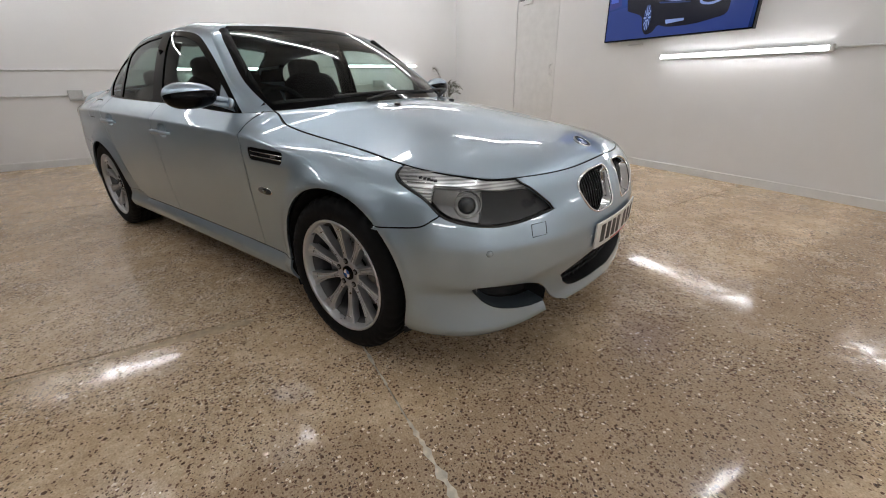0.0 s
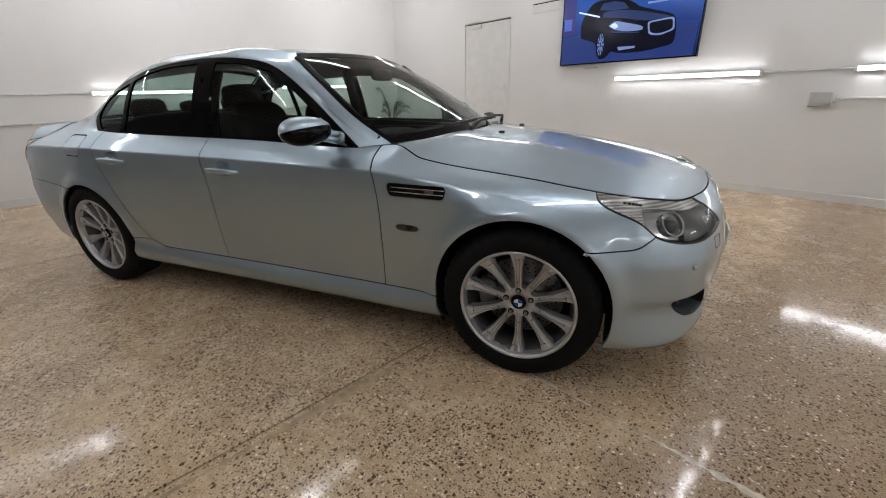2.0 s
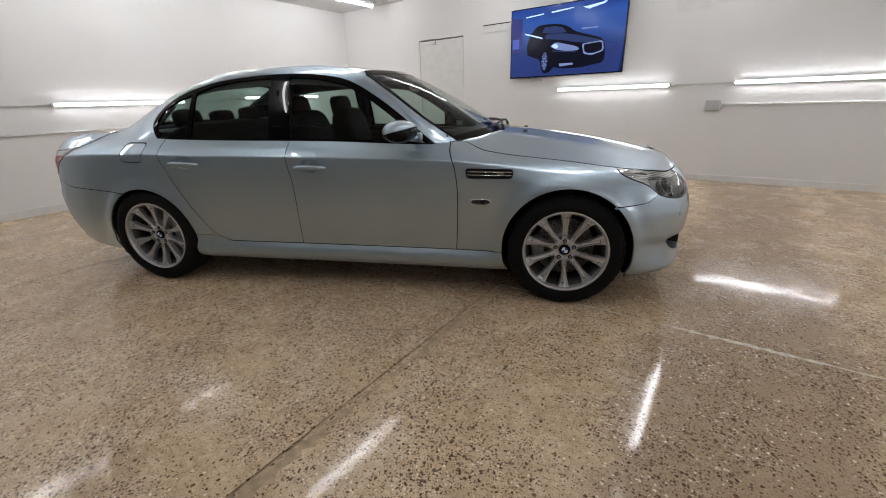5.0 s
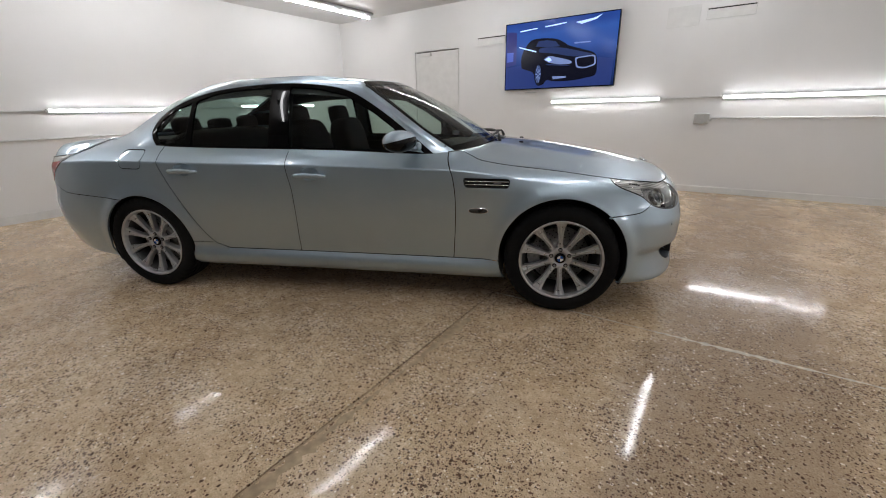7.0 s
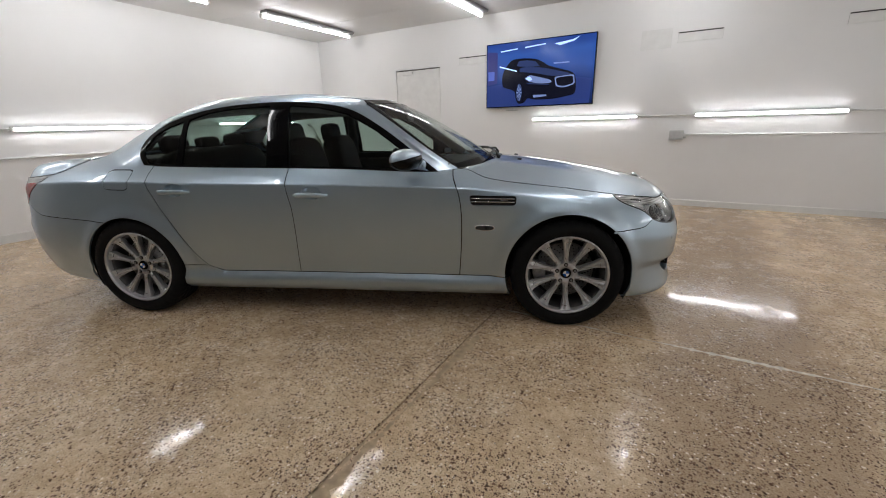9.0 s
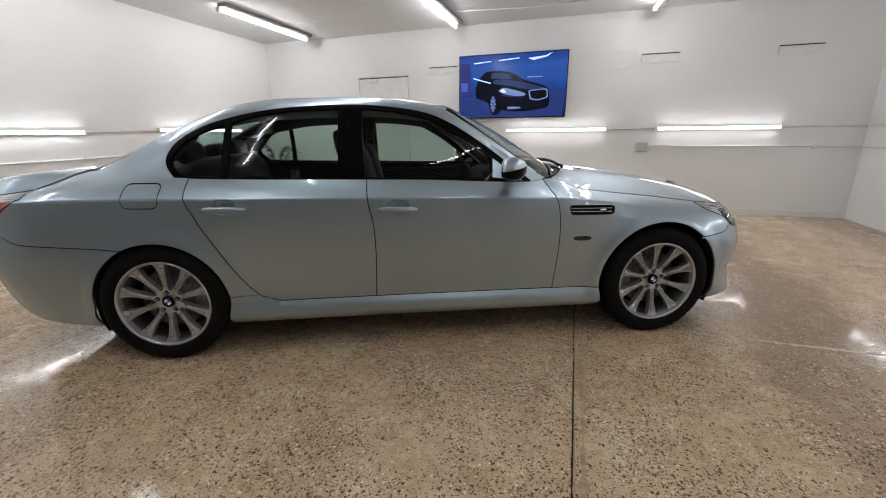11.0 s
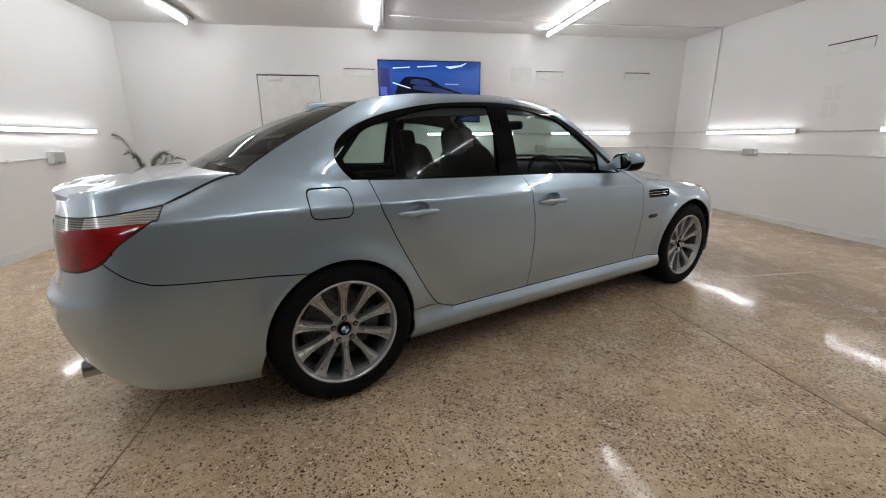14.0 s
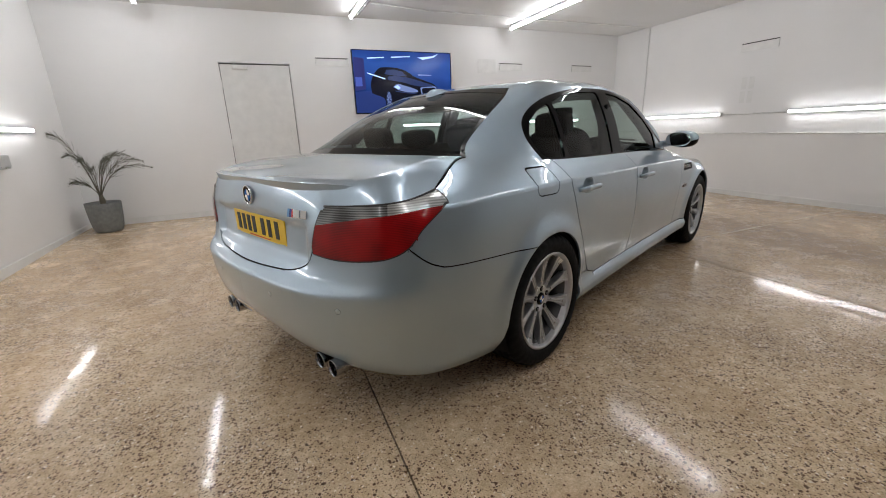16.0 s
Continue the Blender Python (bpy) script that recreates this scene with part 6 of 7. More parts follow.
    for y in (-0.235, 0.235):
        q = on_bonnet(1.18, y)
        part("washer_jet", turned(blob((0, 0, 0), (0.016, 0.012, 0.008), 0.7, 0.7), Matrix.Translation(q + Vector((0, 0, 0.004)))), BLACK_PLASTIC, car, "black washer jet", True)
    for y0, x0, y1, x1 in ((-0.30, 1.03, 0.36, 0.985), (0.30, 1.03, 0.62, 0.86)):
        z0 = 1.005
        part("wiper_arm", sweep([(x0, y0, z0), (x0 - 0.02, (y0 * 0.7 + y1 * 0.3), z0 + 0.028), (x1, y0 * 0.25 + y1 * 0.75, z0 + 0.022)], [0.012, 0.008, 0.006], 8), BLACK_PLASTIC, car, "black wiper arm", True)
    for y0, x0, y1, x1 in ((-0.45, 0.945, 0.30, 0.985), (0.20, 0.99, 0.68, 0.80)):
        n = 10
        pts = [(x0 + (x1 - x0) * t + 0.03 * math.sin(math.pi * t), y0 + (y1 - y0) * t, 1.028 + 0.012 * math.sin(math.pi * t)) for t in (k / (n - 1) for k in range(n))]
        part("wiper_blade", sweep(pts, 0.008, 8), BLACK_PLASTIC, car, "black wiper blade", True)
    cowl = sheet_of(np.array([[(1.055 - 0.31 * (abs(y) / 0.72) ** 2.1, y, 0.978 - 0.01 * (abs(y) / 0.72) ** 2), (1.0 - 0.31 * (abs(y) / 0.72) ** 2.1, y, 0.982 - 0.01 * (abs(y) / 0.72) ** 2)] for y in np.linspace(-0.72, 0.72, 40)]))
    part("cowl", cowl, BLACK_PLASTIC, car, "black scuttle panel")

    # boot: emblem, lettering as plain bars, spoiler, exhausts, aerial
    lid_m = pose(-2.452, 0.0, 0.935, 0, 0, -90)
    emblem(car, lid_m @ pose(0, -0.004, 0), 0.041)
    for k, mat in enumerate(STRIPES):
        bm = prism([(-0.010, -0.016), (0.002, -0.016), (0.010, 0.016), (-0.002, 0.016)], 0.006, "y", -0.004)
        part("badge_stripe", turned(bm, out_frame(-2.812 + 0.0145 * k, 0.893)), mat, car, "coloured badge stripe")
    for s0, w in ((-2.758, 0.021), (-2.712, 0.017)):
        bm = box(-w, -0.005, -0.016, w, 0.003, 0.016, 0.002)
        part("badge_letter", turned(bm, out_frame(s0, 0.893)), CHROME, car, "plain chrome badge block")
    # a thin lip that follows the crest of the boot lid and dies out towards its corners
    spoiler = []
    s_cols = FLANK_S[FLANK_S <= -1.795]
    lid = boot_sheet()
    ws = np.concatenate([np.linspace(0, 0.2, 16, endpoint=False), np.linspace(0.2, 1, 24)])
    for s, col in zip(s_cols, lid):
        if s > -2.44:
            continue
        at = lambda w: np.array([np.interp(w, ws, col[:, q]) for q in range(3)])
        out = np.array([float(np.interp(s, PS, PNX)), -float(np.interp(s, PS, PNY)), 0.0])
        fade = 1 - (abs(at(0.05)[1]) / 0.64) ** 6
        fade = max(0.0, fade)
        up = np.array([0, 0, 1.0])
        line = [at(w) + up * (h * fade - (0.0015 if w > 0.35 else -0.0006)) for w, h in ((0.40, 0.0), (0.32, 0.002), (0.24, 0.005), (0.16, 0.008), (0.10, 0.011), (0.055, 0.013))]
        crest = at(0.055)
        line += [crest + out * 0.012 * fade + up * 0.0135 * fade, crest + out * 0.0148 * fade + up * 0.011 * fade, crest + out * 0.0128 * fade + up * 0.006 * fade, at(0.03) - out * 0.004 + up * -0.004]
        spoiler.append(line)
    left = [[p * np.array([1, -1, 1]) for p in line] for line in spoiler]
    spoiler = left[::-1] + spoiler[1:]
    sp = sheet_of(np.array(spoiler))
    bmesh.ops.recalc_face_normals(sp, faces=sp.faces[:])
    face_out(sp, Vector((-2.2, 0, 0.9)))
    for e in sp.edges:
        if len(e.link_faces) == 2 and e.calc_face_angle(0) > 0.6:
            e.smooth = False
    part("lip_spoiler", sp, PAINT, car, "painted lip spoiler on the boot edge", True)
    for y in (0.433, 0.529):
        tip = lathe([(0.0325, -0.009), (0.0345, -0.011), (0.0355, -0.006), (0.0350, 0.02), (0.0345, 0.13), (0.028, 0.13), (0.0295, 0.0), (0.0318, -0.008)], 32, True)
        bmesh.ops.recalc_face_normals(tip, faces=tip.faces[:])
        both("exhaust_tip", turned(tip, pose(-2.438, -y, 0.283, 0, 0, -90)), DARK_CHROME, car, "round chrome exhaust tip")
        # near-black disc paints the shade inside the pipe
        both("bore_shade", turned(lathe([(0.0005, 0.03), (0.0295, 0.03)], 24), pose(-2.438, -y, 0.283, 0, 0, -90)), CAVITY, car)
    fin = bmesh.new()
    rings = []
    for i in range(9):
        t = i / 8
        x = -1.315 + 0.175 * t
        h = 0.040 * (1 - t ** 1.6) * min(1.0, 0.72 + 2.2 * t)
        zb = 1.371 + (1.415 - 1.371) * t
        w = 0.030 * math.sin(math.pi * (0.25 + 0.72 * t)) ** 0.8
        rings.append([fin.verts.new((x + 0.01 * math.sin(a) * (1 - t), -0.0 + w * math.cos(a), zb + h * max(0, math.sin(a)) ** 0.6)) for a in (math.pi * j / 10 for j in range(11))])
    for a, b in zip(rings, rings[1:]):
        for j in range(10):
            fin.faces.new((a[j], a[j + 1], b[j + 1], b[j]))
    fin.faces.new(rings[0])
    bmesh.ops.recalc_face_normals(fin, faces=fin.faces[:])
    part("aerial_fin", fin, PAINT, car, "painted shark-fin aerial", True)


def build_cabin(car):
    """Seats, dashboard and steering wheel, seen through the glass."""
    cab = part("cabin", box(-1.75, -0.72, 0.32, 0.95, 0.72, 0.40, 0.01), CABIN, car, "dark cabin trim")
    for s in (-1, 1):
        y = 0.375 * s
        for name, c, r, rx in (("seat_cushion", (-0.02, y, 0.62), (0.27, 0.25, 0.10), 0), ("seat_back", (-0.36, y, 0.86), (0.10, 0.24, 0.31), -12), ("headrest", (-0.47, y, 1.185), (0.055, 0.135, 0.085), -8)):
            bm = blob((0, 0, 0), r, 0.5, 0.5)
            part(name, turned(bm, pose(*c, 0, rx, 0)), LEATHER, car, "dark brown leather", True)
        for d in (-0.05, 0.05):
            part("headrest_post", rod((-0.44, y + d, 1.05), (-0.465, y + d, 1.16), 0.006, 8), CHROME, car)
        part("door_card", box(-1.05, s * 0.79 - 0.02, 0.35, 0.60, s * 0.79 + 0.02, 0.935, 0.012), CABIN, car, "dark door lining")
    part("rear_bench", blob((-1.02, 0, 0.60), (0.28, 0.66, 0.13), 0.45, 0.35), LEATHER, car, "dark leather rear bench", True)
    part("rear_backrest", turned(blob((0, 0, 0), (0.10, 0.66, 0.31), 0.4, 0.3), pose(-1.30, 0, 0.80, 0, -20, 0)), LEATHER, car, "dark leather rear backrest", True)
    for y in (-0.38, 0.0, 0.38):
        part("headrest", turned(blob((0, 0, 0), (0.05, 0.125, 0.07 if y else 0.05), 0.55, 0.6), pose(-1.42, y, 1.135, 0, -8, 0)), LEATHER, car, "dark rear headrest", True)
    part("parcel_shelf", box(-1.86, -0.60, 1.035, -1.42, 0.60, 1.05, 0.005), SHELF, car, "dark felt rear shelf")
    dash = blob((0.73, 0, 0.80), (0.24, 0.72, 0.185), 0.5, 0.35, 48, 20)
    part("dashboard", dash, CABIN, car, "black dashboard", True)
    part("instrument_hood", blob((0.58, -0.375, 0.965), (0.12, 0.20, 0.045), 0.6, 0.6), CABIN, car, "black instrument hood", True)
    wheel = bmesh.new()
    R, n = 0.185, 36
    rings = []
    for k in range(n):
        a = 2 * math.pi * k / n
        c = Vector((0, R * math.cos(a), R * math.sin(a)))
        e = Vector((0, math.cos(a), math.sin(a)))
        rings.append([wheel.verts.new(c + e * 0.016 * math.cos(b) + Vector((0.016 * math.sin(b), 0, 0))) for b in (2 * math.pi * j / 10 for j in range(10))])
    for k in range(n):
        a, b = rings[k], rings[(k + 1) % n]
        for j in range(10):
            wheel.faces.new((a[j], a[(j + 1) % 10], b[(j + 1) % 10], b[j]))
    m = pose(0.37, -0.375, 0.90, 0, -24, 0)
    sw = part("steering_wheel", turned(wheel, m), CABIN, car, "black three-spoke steering wheel", True)
    part("wheel_boss", turned(blob((0.01, 0, 0), (0.03, 0.075, 0.065), 0.6, 0.6), m), CABIN, sw, "", True)
    for a in (0, 180, 270):
        e = Vector((0, math.cos(math.radians(a)), math.sin(math.radians(a))))
        part("wheel_spoke", turned(rod(e * 0.05, e * 0.18, 0.016, 8), m), CABIN, sw)
    part("centre_console", box(-0.45, -0.11, 0.40, 0.55, 0.11, 0.70, 0.04, 3), CABIN, car, "black centre console")
    part("rear_view_mirror", turned(blob((0, 0, 0), (0.018, 0.115, 0.035), 0.5, 0.5), pose(0.33, 0, 1.30, 0, -10, 0)), CABIN, car, "black rear-view mirror", True)
    side, roof, _, _ = build_greenhouse()
    lining = np.concatenate([side[:, 20:], roof], 1)
    bm = sheet_of(lining[::3])
    for v in bm.verts:
        v.co.z -= 0.018
        v.co.y *= 0.985
    part("roof_lining", both_sides(bm), HEADLINING, car, "dark grey roof lining", True)
    for s in (-1, 1):
        part("pillar_trim", sweep([(-0.385, s * 0.735, 0.98), (-0.375, s * 0.685, 1.2), (-0.36, s * 0.60, 1.39)], [0.045, 0.04, 0.035], 8), CABIN, car, "dark pillar trim", True)
        part("pillar_trim", sweep([(0.70, s * 0.70, 0.97), (0.44, s * 0.64, 1.17), (0.17, s * 0.565, 1.365)], [0.035, 0.03, 0.028], 8), CABIN, car, "dark pillar trim", True)
        pts = [green_column(x, np.array([0.25, 0.6]))[k] * np.array([1, -s * 0.95, 1]) for x in (-1.72, -1.55, -1.40) for k in (0, 1)]
        bm = bmesh.new()
        vs = [bm.verts.new(p) for p in pts]
        for i in (0, 2):
            bm.faces.new((vs[i], vs[i + 1], vs[i + 3], vs[i + 2]))
        bmesh.ops.solidify(bm, geom=bm.faces[:], thickness=0.02)
        part("pillar_trim", bm, CABIN, car, "dark pillar trim")
    part("sun_visor", box(0.02, -0.52, 1.375, 0.16, -0.18, 1.39, 0.006), HEADLINING, car)
    part("seat_belt", box(-0.40, -0.715, 0.6, -0.395, -0.665, 1.30), CABIN, car)


HEADLINING = rough_material("dark_headlining", (0.05, 0.05, 0.052), 0.9, scale=150.0, spread=0.2, bump=0.1)
CAR = build_car()


# ---------------------------------------------------------------- things on the walls
def on_wall(side, along, z, off=0.0):
    """A frame on a wall: x along it to the right as seen from inside, y into the wall."""
    if side == "north":
        return ROOM @ pose(along, NORTH - off, z)
    if side == "east":
        return ROOM @ pose(EAST - off, along, z, 0, 0, -90)
    return ROOM @ pose(WEST + off, along, z, 0, 0, 90)


def build_door():
    w, h = DOOR_U1 - DOOR_U0, DOOR_TOP - 0.07
    d = thing("door_1", ROOM @ pose(DOOR_U0, NORTH, 0.07), "closed flush white door with an overhead closer and a pull handle", "door", kind="structure")
    part("leaf", box(0.010, 0.004, 0.010, w - 0.010, 0.048, h - 0.020, 0.002), TRIM, d, "flush white door leaf")
    # dark backing added behind the leaf to paint the shade of its gaps
    part("reveal_shade", box(-0.001, 0.06, 0.0, w + 0.001, 0.10, h), DARK_LINE, d)
    part("pull_handle", sweep([(w - 0.085, 0.0, 1.06), (w - 0.085, -0.03, 1.075), (w - 0.085, -0.03, 1.185), (w - 0.085, 0.0, 1.20)], 0.008, 8), TRIM, d, "white painted pull handle")
    part("handle_plate", box(w - 0.105, 0.0, 1.03, w - 0.065, 0.0038, 1.23, 0.001), TRIM, d)
    part("door_closer", box(0.16, -0.035, h - 0.085, 0.37, 0.0038, h - 0.035, 0.006), TRIM, d, "white overhead door closer")
    part("closer_arm", sweep([(0.22, -0.02, h - 0.03), (0.145, -0.03, h + 0.012), (0.30, -0.008, h + 0.02)], 0.006, 8), TRIM, d, "closer arm")
    for z in (0.25, 1.05, 1.85):
        part("hinge", rod((0.003, -0.004, z - 0.05), (0.003, -0.004, z + 0.05), 0.006, 8), TRIM, d)
    # dark strip paints the shade under the leaf
    part("kick_gap_shade", box(0.0, 0.002, -0.005, w, 0.05, 0.004), DARK_LINE, d)


def screen_material():
    """A lit picture: a blue studio that is paler above and darker below."""
    m = material("blue_picture", (0.004, 0.006, 0.02), 0.15, 0.0, Specular_IOR_Level=0.25)
    n = Nodes(m)
    co = n.coords("Generated")
    sep = n.tree.nodes.new("ShaderNodeSeparateXYZ")
    n.link(co, sep.inputs[0])
    glow = n.add("ShaderNodeTexNoise", Vector=co, Scale=3.0, Detail=2.0)
    f = n.math("ADD", sep.outputs[2], n.math("MULTIPLY", n.math("SUBTRACT", glow.outputs["Fac"], 0.5), 0.35))
    col = n.ramp(f, [(0.0, (0.008, 0.022, 0.11)), (0.35, (0.022, 0.075, 0.36)), (0.60, (0.04, 0.14, 0.62)), (0.85, (0.05, 0.17, 0.70)), (1.0, (0.03, 0.10, 0.5))])
    n.link(col, n.bsdf.inputs["Emission Color"])
    n.bsdf.inputs["Emission Strength"].default_value = 0.34
    return m


def lit_picture(name, color, strength):
    m = material(name, color, 0.15, 0.0, Specular_IOR_Level=0.25)
    b = m.node_tree.nodes["Principled BSDF"]
    b.inputs["Emission Color"].default_value = (*color, 1)
    b.inputs["Emission Strength"].default_value = strength
    return m


def build_screen():
    """Wall screen that shows a dark car in a blue room."""
    w, h = 1.672, 0.945
    tv = thing("television", ROOM @ pose(-0.712, NORTH - 0.075, 1.478), "large flat wall screen showing a dark car in a blue room", "television")
    part("housing", box(0.0, 0.008, 0.0, w, 0.05, h, 0.004), BLACK_PLASTIC, tv, "black back housing")
    part("bracket", box(0.5, 0.05, 0.25, 1.17, 0.074, 0.7, 0.004), BLACK_PLASTIC, tv, "wall bracket")
    for x0, z0, x1, z1 in ((0, 0, w, 0.014), (0, h - 0.010, w, h), (0, 0.014, 0.010, h - 0.010), (w - 0.010, 0.014, w, h - 0.010)):
        part("bezel", box(x0, -0.004, z0, x1, 0.0079, z1, 0.001), BLACK_TRIM, tv, "thin black bezel")
    s = part("picture", box(0.0101, 0.002, 0.0141, w - 0.0101, 0.0075, h - 0.0101), screen_material(), tv, "glowing blue picture")
    black = lit_picture("picture_black", (0.0035, 0.004, 0.010), 0.6)
    slate = lit_picture("picture_slate", (0.018, 0.03, 0.09), 0.6)
    grey = lit_picture("picture_grey", (0.13, 0.18, 0.36), 0.6)
    pale = lit_picture("picture_pale", (0.42, 0.58, 1.0), 0.6)
    dusk = lit_picture("picture_floor", (0.016, 0.030, 0.125), 0.6)
    plum = lit_picture("picture_wall", (0.022, 0.026, 0.11), 0.6)
    dim = lit_picture("picture_window", (0.05, 0.08, 0.32), 0.6)

    def flat(name, pts, mat, layer):
        bm = bmesh.new()
        bm.faces.new([bm.verts.new((x * w, 0.0018 - 0.0005 * layer, z * h)) for x, z in pts])
        bmesh.ops.recalc_face_normals(bm, faces=bm.faces[:])
        part(name, bm, mat, s)

    ring = lambda cx, cz, rx, rz, n=20: [(cx + rx * math.cos(2 * math.pi * k / n), cz + rz * math.sin(2 * math.pi * k / n)) for k in range(n)]
    flat("picture_shape", [(0.003, 0.346), (0.159, 0.372), (0.851, 0.408), (0.981, 0.368), (0.972, 0.008), (0.003, 0.008)], dusk, 0)
    flat("picture_shape", [(0.010, 0.887), (0.111, 0.869), (0.111, 0.392), (0.010, 0.360)], plum, 1)
    flat("picture_shape", [(0.017, 0.579), (0.081, 0.578), (0.081, 0.439), (0.019, 0.435)], dim, 2)
    flat("picture_shape", flowing([(0.168, 0.328), (0.159, 0.458), (0.176, 0.565), (0.202, 0.639), (0.246, 0.718), (0.298, 0.741), (0.401, 0.736), (0.488, 0.709), (0.557, 0.652), (0.600, 0.603), (0.730, 0.527), (0.799, 0.487), (0.834, 0.436), (0.848, 0.329), (0.843, 0.172), (0.765, 0.131), (0.644, 0.102), (0.488, 0.104), (0.419, 0.129), (0.384, 0.070), (0.332, 0.051), (0.301, 0.132), (0.284, 0.246), (0.202, 0.305)], 4), black, 3)
    flat("picture_shape", [(0.301, 0.633), (0.322, 0.703), (0.401, 0.708), (0.479, 0.680), (0.522, 0.602), (0.401, 0.608)], slate, 4)
    flat("picture_shape", flowing([(0.332, 0.544), (0.349, 0.604), (0.522, 0.586), (0.730, 0.495), (0.799, 0.450), (0.644, 0.443), (0.488, 0.503)], 3), slate, 4)
    flat("picture_shape", flowing([(0.381, 0.432), (0.427, 0.477), (0.497, 0.452), (0.618, 0.390), (0.623, 0.346), (0.522, 0.348), (0.427, 0.383)], 4), grey, 4)
    flat("picture_shape", flowing([(0.391, 0.431), (0.427, 0.460), (0.453, 0.413), (0.427, 0.394)], 4), pale, 5)
    flat("picture_shape", rounded([(0.657, 0.428), (0.830, 0.447), (0.841, 0.304), (0.747, 0.259), (0.675, 0.282)], 0.03), grey, 4)
    flat("picture_shape", rounded([(0.671, 0.411), (0.820, 0.429), (0.829, 0.315), (0.747, 0.281), (0.685, 0.300)], 0.03), black, 5)
    flat("picture_shape", ring(0.332, 0.225, 0.037, 0.165), black, 4)
    flat("picture_shape", ring(0.332, 0.225, 0.027, 0.135), slate, 5)
    for k in range(10):
        a = 2 * math.pi * k / 10
        flat("picture_shape", [(0.332 + 0.006 * math.cos(a + 0.3), 0.225 + 0.03 * math.sin(a + 0.3)), (0.332 + 0.026 * math.cos(a + 0.08), 0.225 + 0.13 * math.sin(a + 0.08)), (0.332 + 0.026 * math.cos(a - 0.08), 0.225 + 0.13 * math.sin(a - 0.08)), (0.332 + 0.006 * math.cos(a - 0.3), 0.225 + 0.03 * math.sin(a - 0.3))], grey, 6)
    flat("picture_shape", [(0.142, 0.881), (0.306, 0.900), (0.306, 0.885), (0.145, 0.863)], pale, 1)
    flat("picture_shape", [(0.375, 0.907), (0.566, 0.928), (0.566, 0.912), (0.379, 0.889)], pale, 1)
    flat("picture_shape", [(0.644, 0.909), (0.799, 0.936), (0.862, 0.977), (0.817, 0.917), (0.696, 0.874)], pale, 1)
    flat("picture_shape", [(0.133, 0.655), (0.306, 0.565), (0.303, 0.548), (0.138, 0.634)], pale, 4)
    flat("picture_shape", [(0.464, 0.178), (0.592, 0.173), (0.592, 0.149), (0.474, 0.135)], grey, 4)
    flat("picture_shape", [(0.644, 0.640), (0.782, 0.632), (0.782, 0.619), (0.647, 0.618)], grey, 1)
    flat("picture_shape", [(0.401, 0.369), (0.618, 0.325), (0.609, 0.315), (0.410, 0.351)], slate, 4)
    part("cable_clip", box(0.34, 0.02, -0.052, 0.52, 0.055, -0.040, 0.003), GREY_BOX, tv, "small grey fixing under the screen")


def wall_vent(side, a0, a1, z0, z1):
    """White ventilation flap: a flat frame with a tilted cover and a dark strip for the slot's shade at its top."""
    w, h = a1 - a0, z1 - z0
    v = thing("wall_vent", on_wall(side, a0 if side == "north" else a1, z0), "white painted ventilation flap with a dark strip for the slot's shade, on the white wall", "wall vent", "ventilation flaps on the walls")
    # slot is a dark strip on the wall, its shade put into the colour
    part("slot", box(0.006, -0.004, h - 0.018, w - 0.006, 0.001, h - 0.006), DARK_LINE, v, "dark strip for the slot's shade")
    part("cover", prism([(0.0, 0.0), (-0.010, 0.0), (-0.014, h - 0.022), (0.0, h - 0.018)], w - 0.004, "x", 0.002), TRIM, v, "white flap")
    part("hood", box(0.0, -0.012, h - 0.006, w, 0.0, h, 0.002), TRIM, v)
    for x in (0.0, w - 0.003):
        part("cheek", box(x, -0.009, 0.0, x + 0.003, 0.0, h - 0.006), GREY_BOX, v)


def junction_box(side, a, z, w=0.17, h=0.13):
    b = thing("junction_box", on_wall(side, a, z), "grey plastic electrical socket box on the white wall", "junction box", "grey boxes on the walls")
    part("body", box(-w / 2, -0.065, -h / 2, w / 2, -0.001, h / 2, 0.008), GREY_BOX, b, "grey plastic box")
    part("lid", box(-w / 2 + 0.006, -0.074, -h / 2 + 0.02, w / 2 - 0.006, -0.0655, h / 2 - 0.004, 0.006), GREY_BOX, b, "hinged lid")
    part("latch", box(-0.02, -0.079, -h / 2 + 0.004, 0.02, -0.066, -h / 2 + 0.018, 0.003), GREY_BOX, b)
    part("cable_gland", rod((w / 2, -0.03, -0.02), (w / 2 + 0.03, -0.03, -0.02), 0.013, 12), GREY_BOX, b)


def conduit(points, r=0.011, label="white painted surface conduit along the wall"):
    """A pipe along points in room coordinates, with clips."""
    c = thing("conduit", ROOM, label, "conduit", "surface conduits")
    part("pipe", sweep(points, r, 8), CONDUIT, c, "", True)
    for a, b in zip(points, points[1:]):
        a, b = Vector(a), Vector(b)
        n = int((b - a).length / 0.9)
        for k in range(n):
            p = a.lerp(b, (k + 0.5) / max(1, n))
            part("clip", turned(blob((0, 0, 0), (r * 1.5, r * 1.5, r * 1.5), 0.4, 0.4, 8, 6), Matrix.Translation(p)), CONDUIT, c)


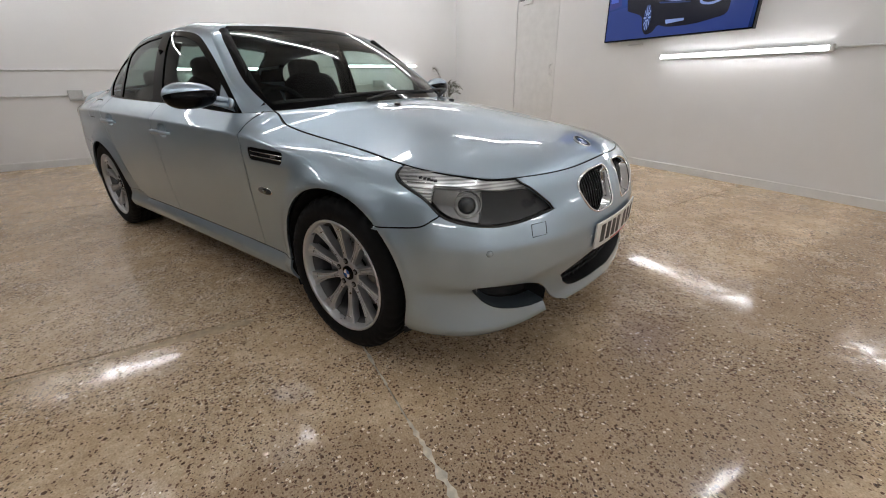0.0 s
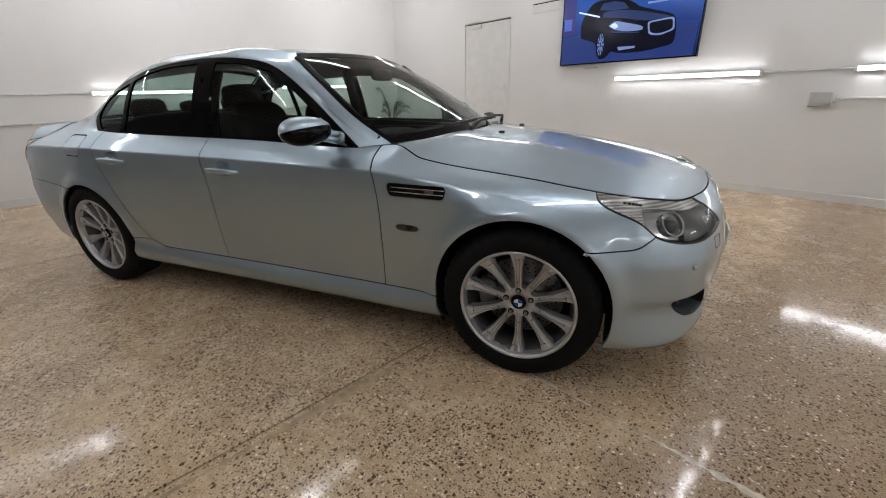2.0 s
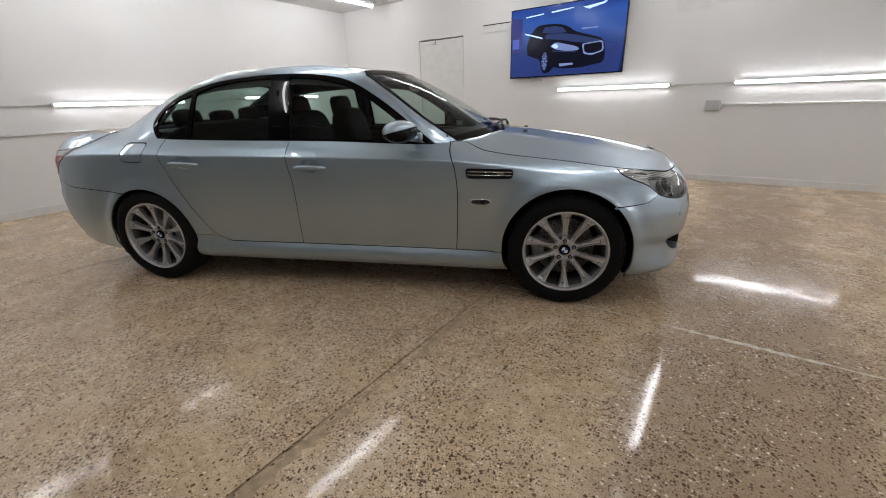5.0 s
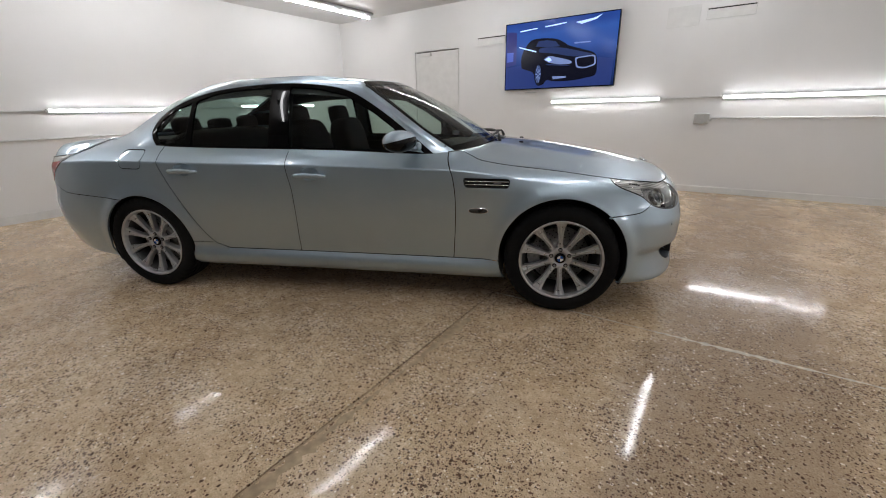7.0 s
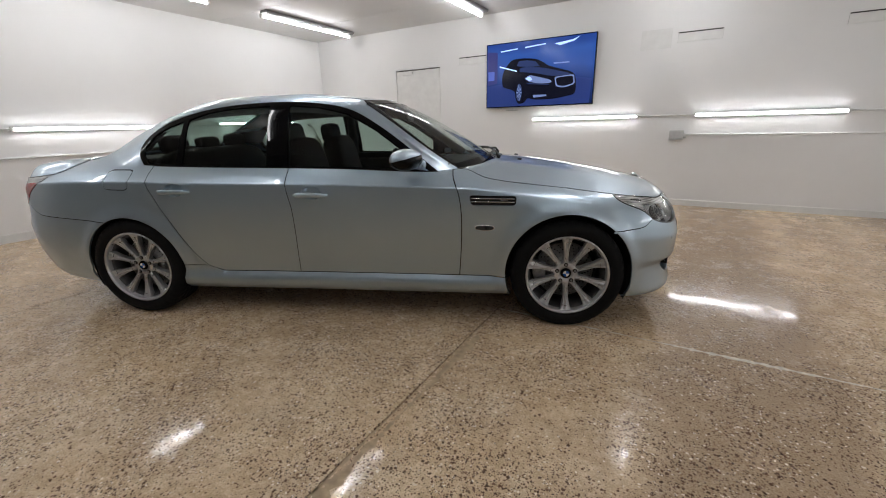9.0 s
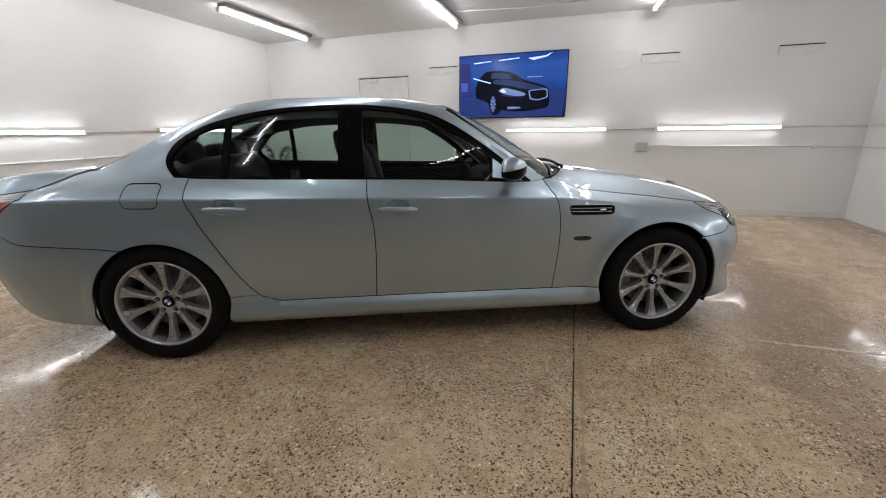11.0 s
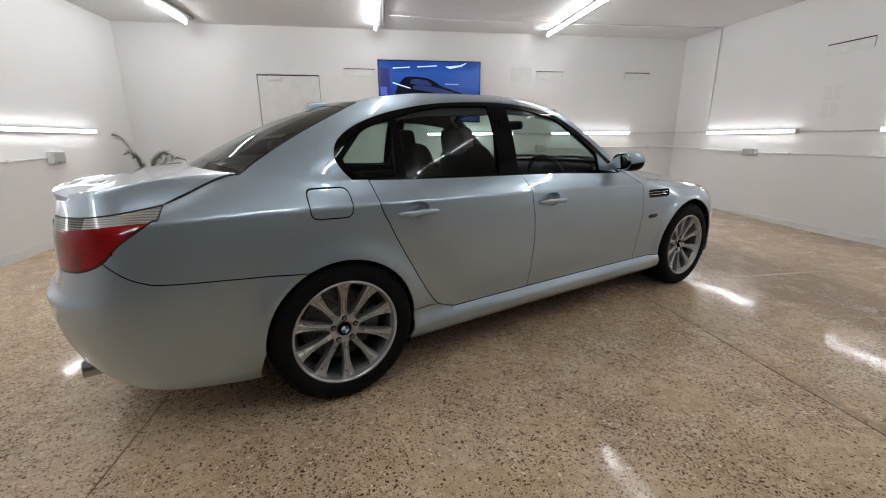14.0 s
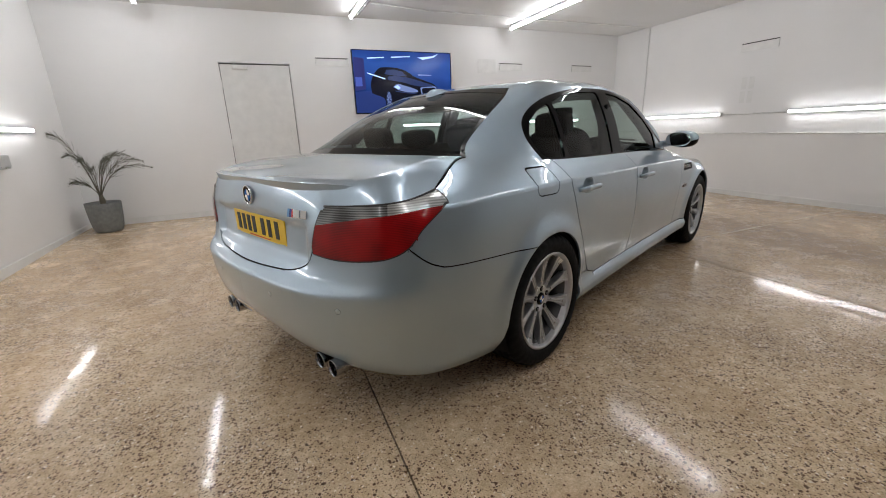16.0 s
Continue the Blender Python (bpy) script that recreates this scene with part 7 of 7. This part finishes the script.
def build_wall_things():
    for side, a0, a1, z0, z1 in (("north", -1.250, -0.755, 2.182, 2.304), ("north", 1.950, 2.440, 2.184, 2.310), ("north", 3.585, 4.072, 2.190, 2.313), ("east", 0.938, 1.448, 2.150, 2.276)):
        wall_vent(side, a0, a1, z0, z1)
    p = thing("access_panel", on_wall("north", 1.517, 2.13), "thin white access panel on the white wall", "panel")
    part("sheet", box(0, -0.005, 0, 0.362, -0.0005, 0.235, 0.0015), TRIM, p)
    for k, (v, z) in enumerate(((1.33, 1.62), (1.22, 1.62), (1.33, 1.42), (1.22, 1.42))):
        q = thing("patch", on_wall("east", v + 0.04, z), "thin painted-over filler patch on the white wall", "wall patch", "filler patches on the wall")
        part("patch_skin", box(0, -0.0022, 0, 0.075, -0.0003, 0.17, 0.0008), TRIM, q)
    junction_box("north", 2.082, 1.027)
    junction_box("east", 2.24, 0.98, 0.20, 0.11)
    junction_box("west", 2.238, 1.035, 0.19, 0.13)
    junction_box("west", -2.17, 0.97, 0.16, 0.14)
    n, e, w = NORTH - 0.014, EAST - 0.014, WEST + 0.014
    conduit([(1.575, n, 1.288), (2.262, n, 1.288)], 0.009)
    conduit([(3.78, n, 1.288), (4.24, n, 1.288), (e, n, 1.29), (e, n - 0.02, 1.29), (e, 3.115, 1.285)], 0.009)
    conduit([(e, 1.592, 1.263), (e, 0.658, 1.258)], 0.009)
    conduit([(e, -0.86, 1.25), (e, -1.79, 1.25)], 0.009)
    conduit([(2.19, n, 1.036), (4.18, n, 1.038), (4.21, n, 1.020), (4.25, n, 1.036), (e - 0.01, n, 1.030), (e, n - 0.02, 1.03), (e, 2.36, 0.985)], 0.011)
    conduit([(e, 2.10, 0.978), (e, 0.3, 0.970), (e, -1.5, 0.955), (e, -4.0, 0.94)], 0.011)
    conduit([(w, -4.2, 1.30), (w, -0.945, 1.296)], 0.009)
    conduit([(w, 0.575, 1.30), (w, 1.515, 1.325)], 0.009)
    conduit([(w, -4.2, 0.975), (w, -2.26, 0.975)], 0.011)
    conduit([(w, -2.08, 0.968), (w, -0.03, 0.984), (w, 1.1, 1.004), (w, 2.13, 1.034)], 0.011)
    conduit([(e, 3.15, 1.31), (e, 3.155, TOP - 0.03), (e - 0.02, 3.17, TOP - 0.012), (2.2, 3.235, TOP - 0.012), (0.3, 3.24, TOP - 0.012), (-0.55, 3.1, TOP - 0.012)], 0.010, "white painted surface conduit up the wall and over the ceiling")
    j = thing("conduit_box", on_wall("north", 4.205, 1.035), "small white conduit box on the wall", "conduit box")
    part("round_box", lathe([(0.0005, -0.032), (0.028, -0.032), (0.032, -0.028), (0.032, 0.0)], 20), CONDUIT, j, "", True)


# ---------------------------------------------------------------- the palm in its pot
def build_palm():
    base = (-4.13, 3.50, 0.0)
    z0 = rise(base[0], base[1])
    POT = rough_material("grey_fibre_cement", (0.16, 0.165, 0.16), 0.75, 0.0, 24.0, 0.25, 0.3)
    SOIL = rough_material("dark_soil", (0.03, 0.022, 0.016), 0.95, 0.0, 60.0, 0.5, 0.6)
    STEM = rough_material("dry_palm_stem", (0.10, 0.085, 0.055), 0.7, 0.0, 60.0, 0.3, 0.3)
    LEAF = rough_material("dry_palm_leaf", (0.075, 0.075, 0.048), 0.6, 0.0, 90.0, 0.4, 0.2)
    pot = thing("plant_pot", ROOM @ pose(base[0], base[1], z0), "round tapered grey cement plant pot standing in the corner", "plant pot")
    prof = [(0.0005, 0.0), (0.10, 0.0), (0.135, 0.008), (0.152, 0.035), (0.166, 0.09), (0.178, 0.18), (0.186, 0.30), (0.190, 0.372), (0.186, 0.380), (0.172, 0.378), (0.168, 0.33)]
    bm = lathe([(r, z) for r, z in prof], 48)
    turned(bm, Matrix.Rotation(math.pi / 2, 4, "X"))
    bmesh.ops.recalc_face_normals(bm, faces=bm.faces[:])
    part("pot_body", bm, POT, pot, "grey fibre cement", True)
    soil = lathe([(0.0005, 0.0), (0.08, 0.006), (0.168, 0.0)], 32)
    turned(soil, Matrix.Translation((0, 0, 0.345)) @ Matrix.Rotation(math.pi / 2, 4, "X"))
    part("soil", soil, SOIL, pot, "dark soil", True)
    palm = thing("palm", ROOM @ pose(base[0], base[1], z0 + 0.345), "sparse dry palm with arching feathery fronds, in a grey pot", "palm plant")
    rng = random.Random(7)
    part("stem_base", sweep([(0, 0, -0.02), (0.005, 0.0, 0.06), (0.0, 0.0, 0.13)], [0.03, 0.034, 0.022], 10), STEM, palm, "fibrous stem base", True)
    fronds = [(-0.40, -0.10, 0.86, 0.30), (0.60, -0.05, 0.44, 0.72), (0.42, -0.16, 0.60, 0.42), (0.26, 0.06, 0.60, 0.20), (-0.08, -0.12, 0.56, 0.05), (0.05, -0.25, 0.46, 0.15), (-0.24, -0.05, 0.30, 0.0), (0.50, 0.05, 0.52, 0.55), (0.14, 0.12, 0.55, 0.12), (-0.27, 0.05, 0.62, 0.20)]
    for fx, fy, fz, droop in fronds:
        a, tip = Vector((0.01 * rng.uniform(-1, 1), 0.01 * rng.uniform(-1, 1), 0.08)), Vector((fx, fy, fz))
        ctrl = Vector((fx * 0.35, fy * 0.35, fz * (1.0 + 0.35 * droop) + 0.04))
        n = 16
        pts = [a * (1 - t) ** 2 + ctrl * 2 * t * (1 - t) + tip * t * t for t in (k / n for k in range(n + 1))]
        fr = part("frond", sweep(pts, [0.0055 * (1 - 0.85 * k / n) for k in range(n + 1)], 6), STEM, palm, "", True)
        leaves = bmesh.new()
        for k in range(9, 2 * n + 3):
            p = pts[min(n, k // 2)].lerp(pts[min(n, k // 2 + 1)], 0.5 * (k % 2))
            d = (pts[min(n, k // 2 + 1)] - pts[max(0, min(n, k // 2) - 1)]).normalized()
            for side in (-1, 1):
                for rep_ in range(2):
                    if rng.random() < 0.12:
                        continue
                    cross = d.cross(Vector((0, 0, 1))).normalized() * side
                    up = cross.cross(d).normalized()
                    ln = 0.19 * math.sin(math.pi * min(0.92, 0.18 + 0.4 * k / n)) * rng.uniform(0.55, 1.1)
                    e = p + (d * rng.uniform(0.7, 1.0) + cross * rng.uniform(0.2, 0.55) + up * rng.uniform(-0.5, 0.45) + Vector((0, 0, -0.12))) * ln
                    mid_ = p.lerp(e, 0.45) + up * 0.006
                    wv = d.cross(e - p).normalized() * 0.0026
                    leaves.faces.new([leaves.verts.new(q) for q in (p, mid_ + wv, e, mid_ - wv)])
        part("foliage", leaves, LEAF, fr, "thin dry leaflets")


build_door()
build_screen()
build_wall_things()
build_palm()
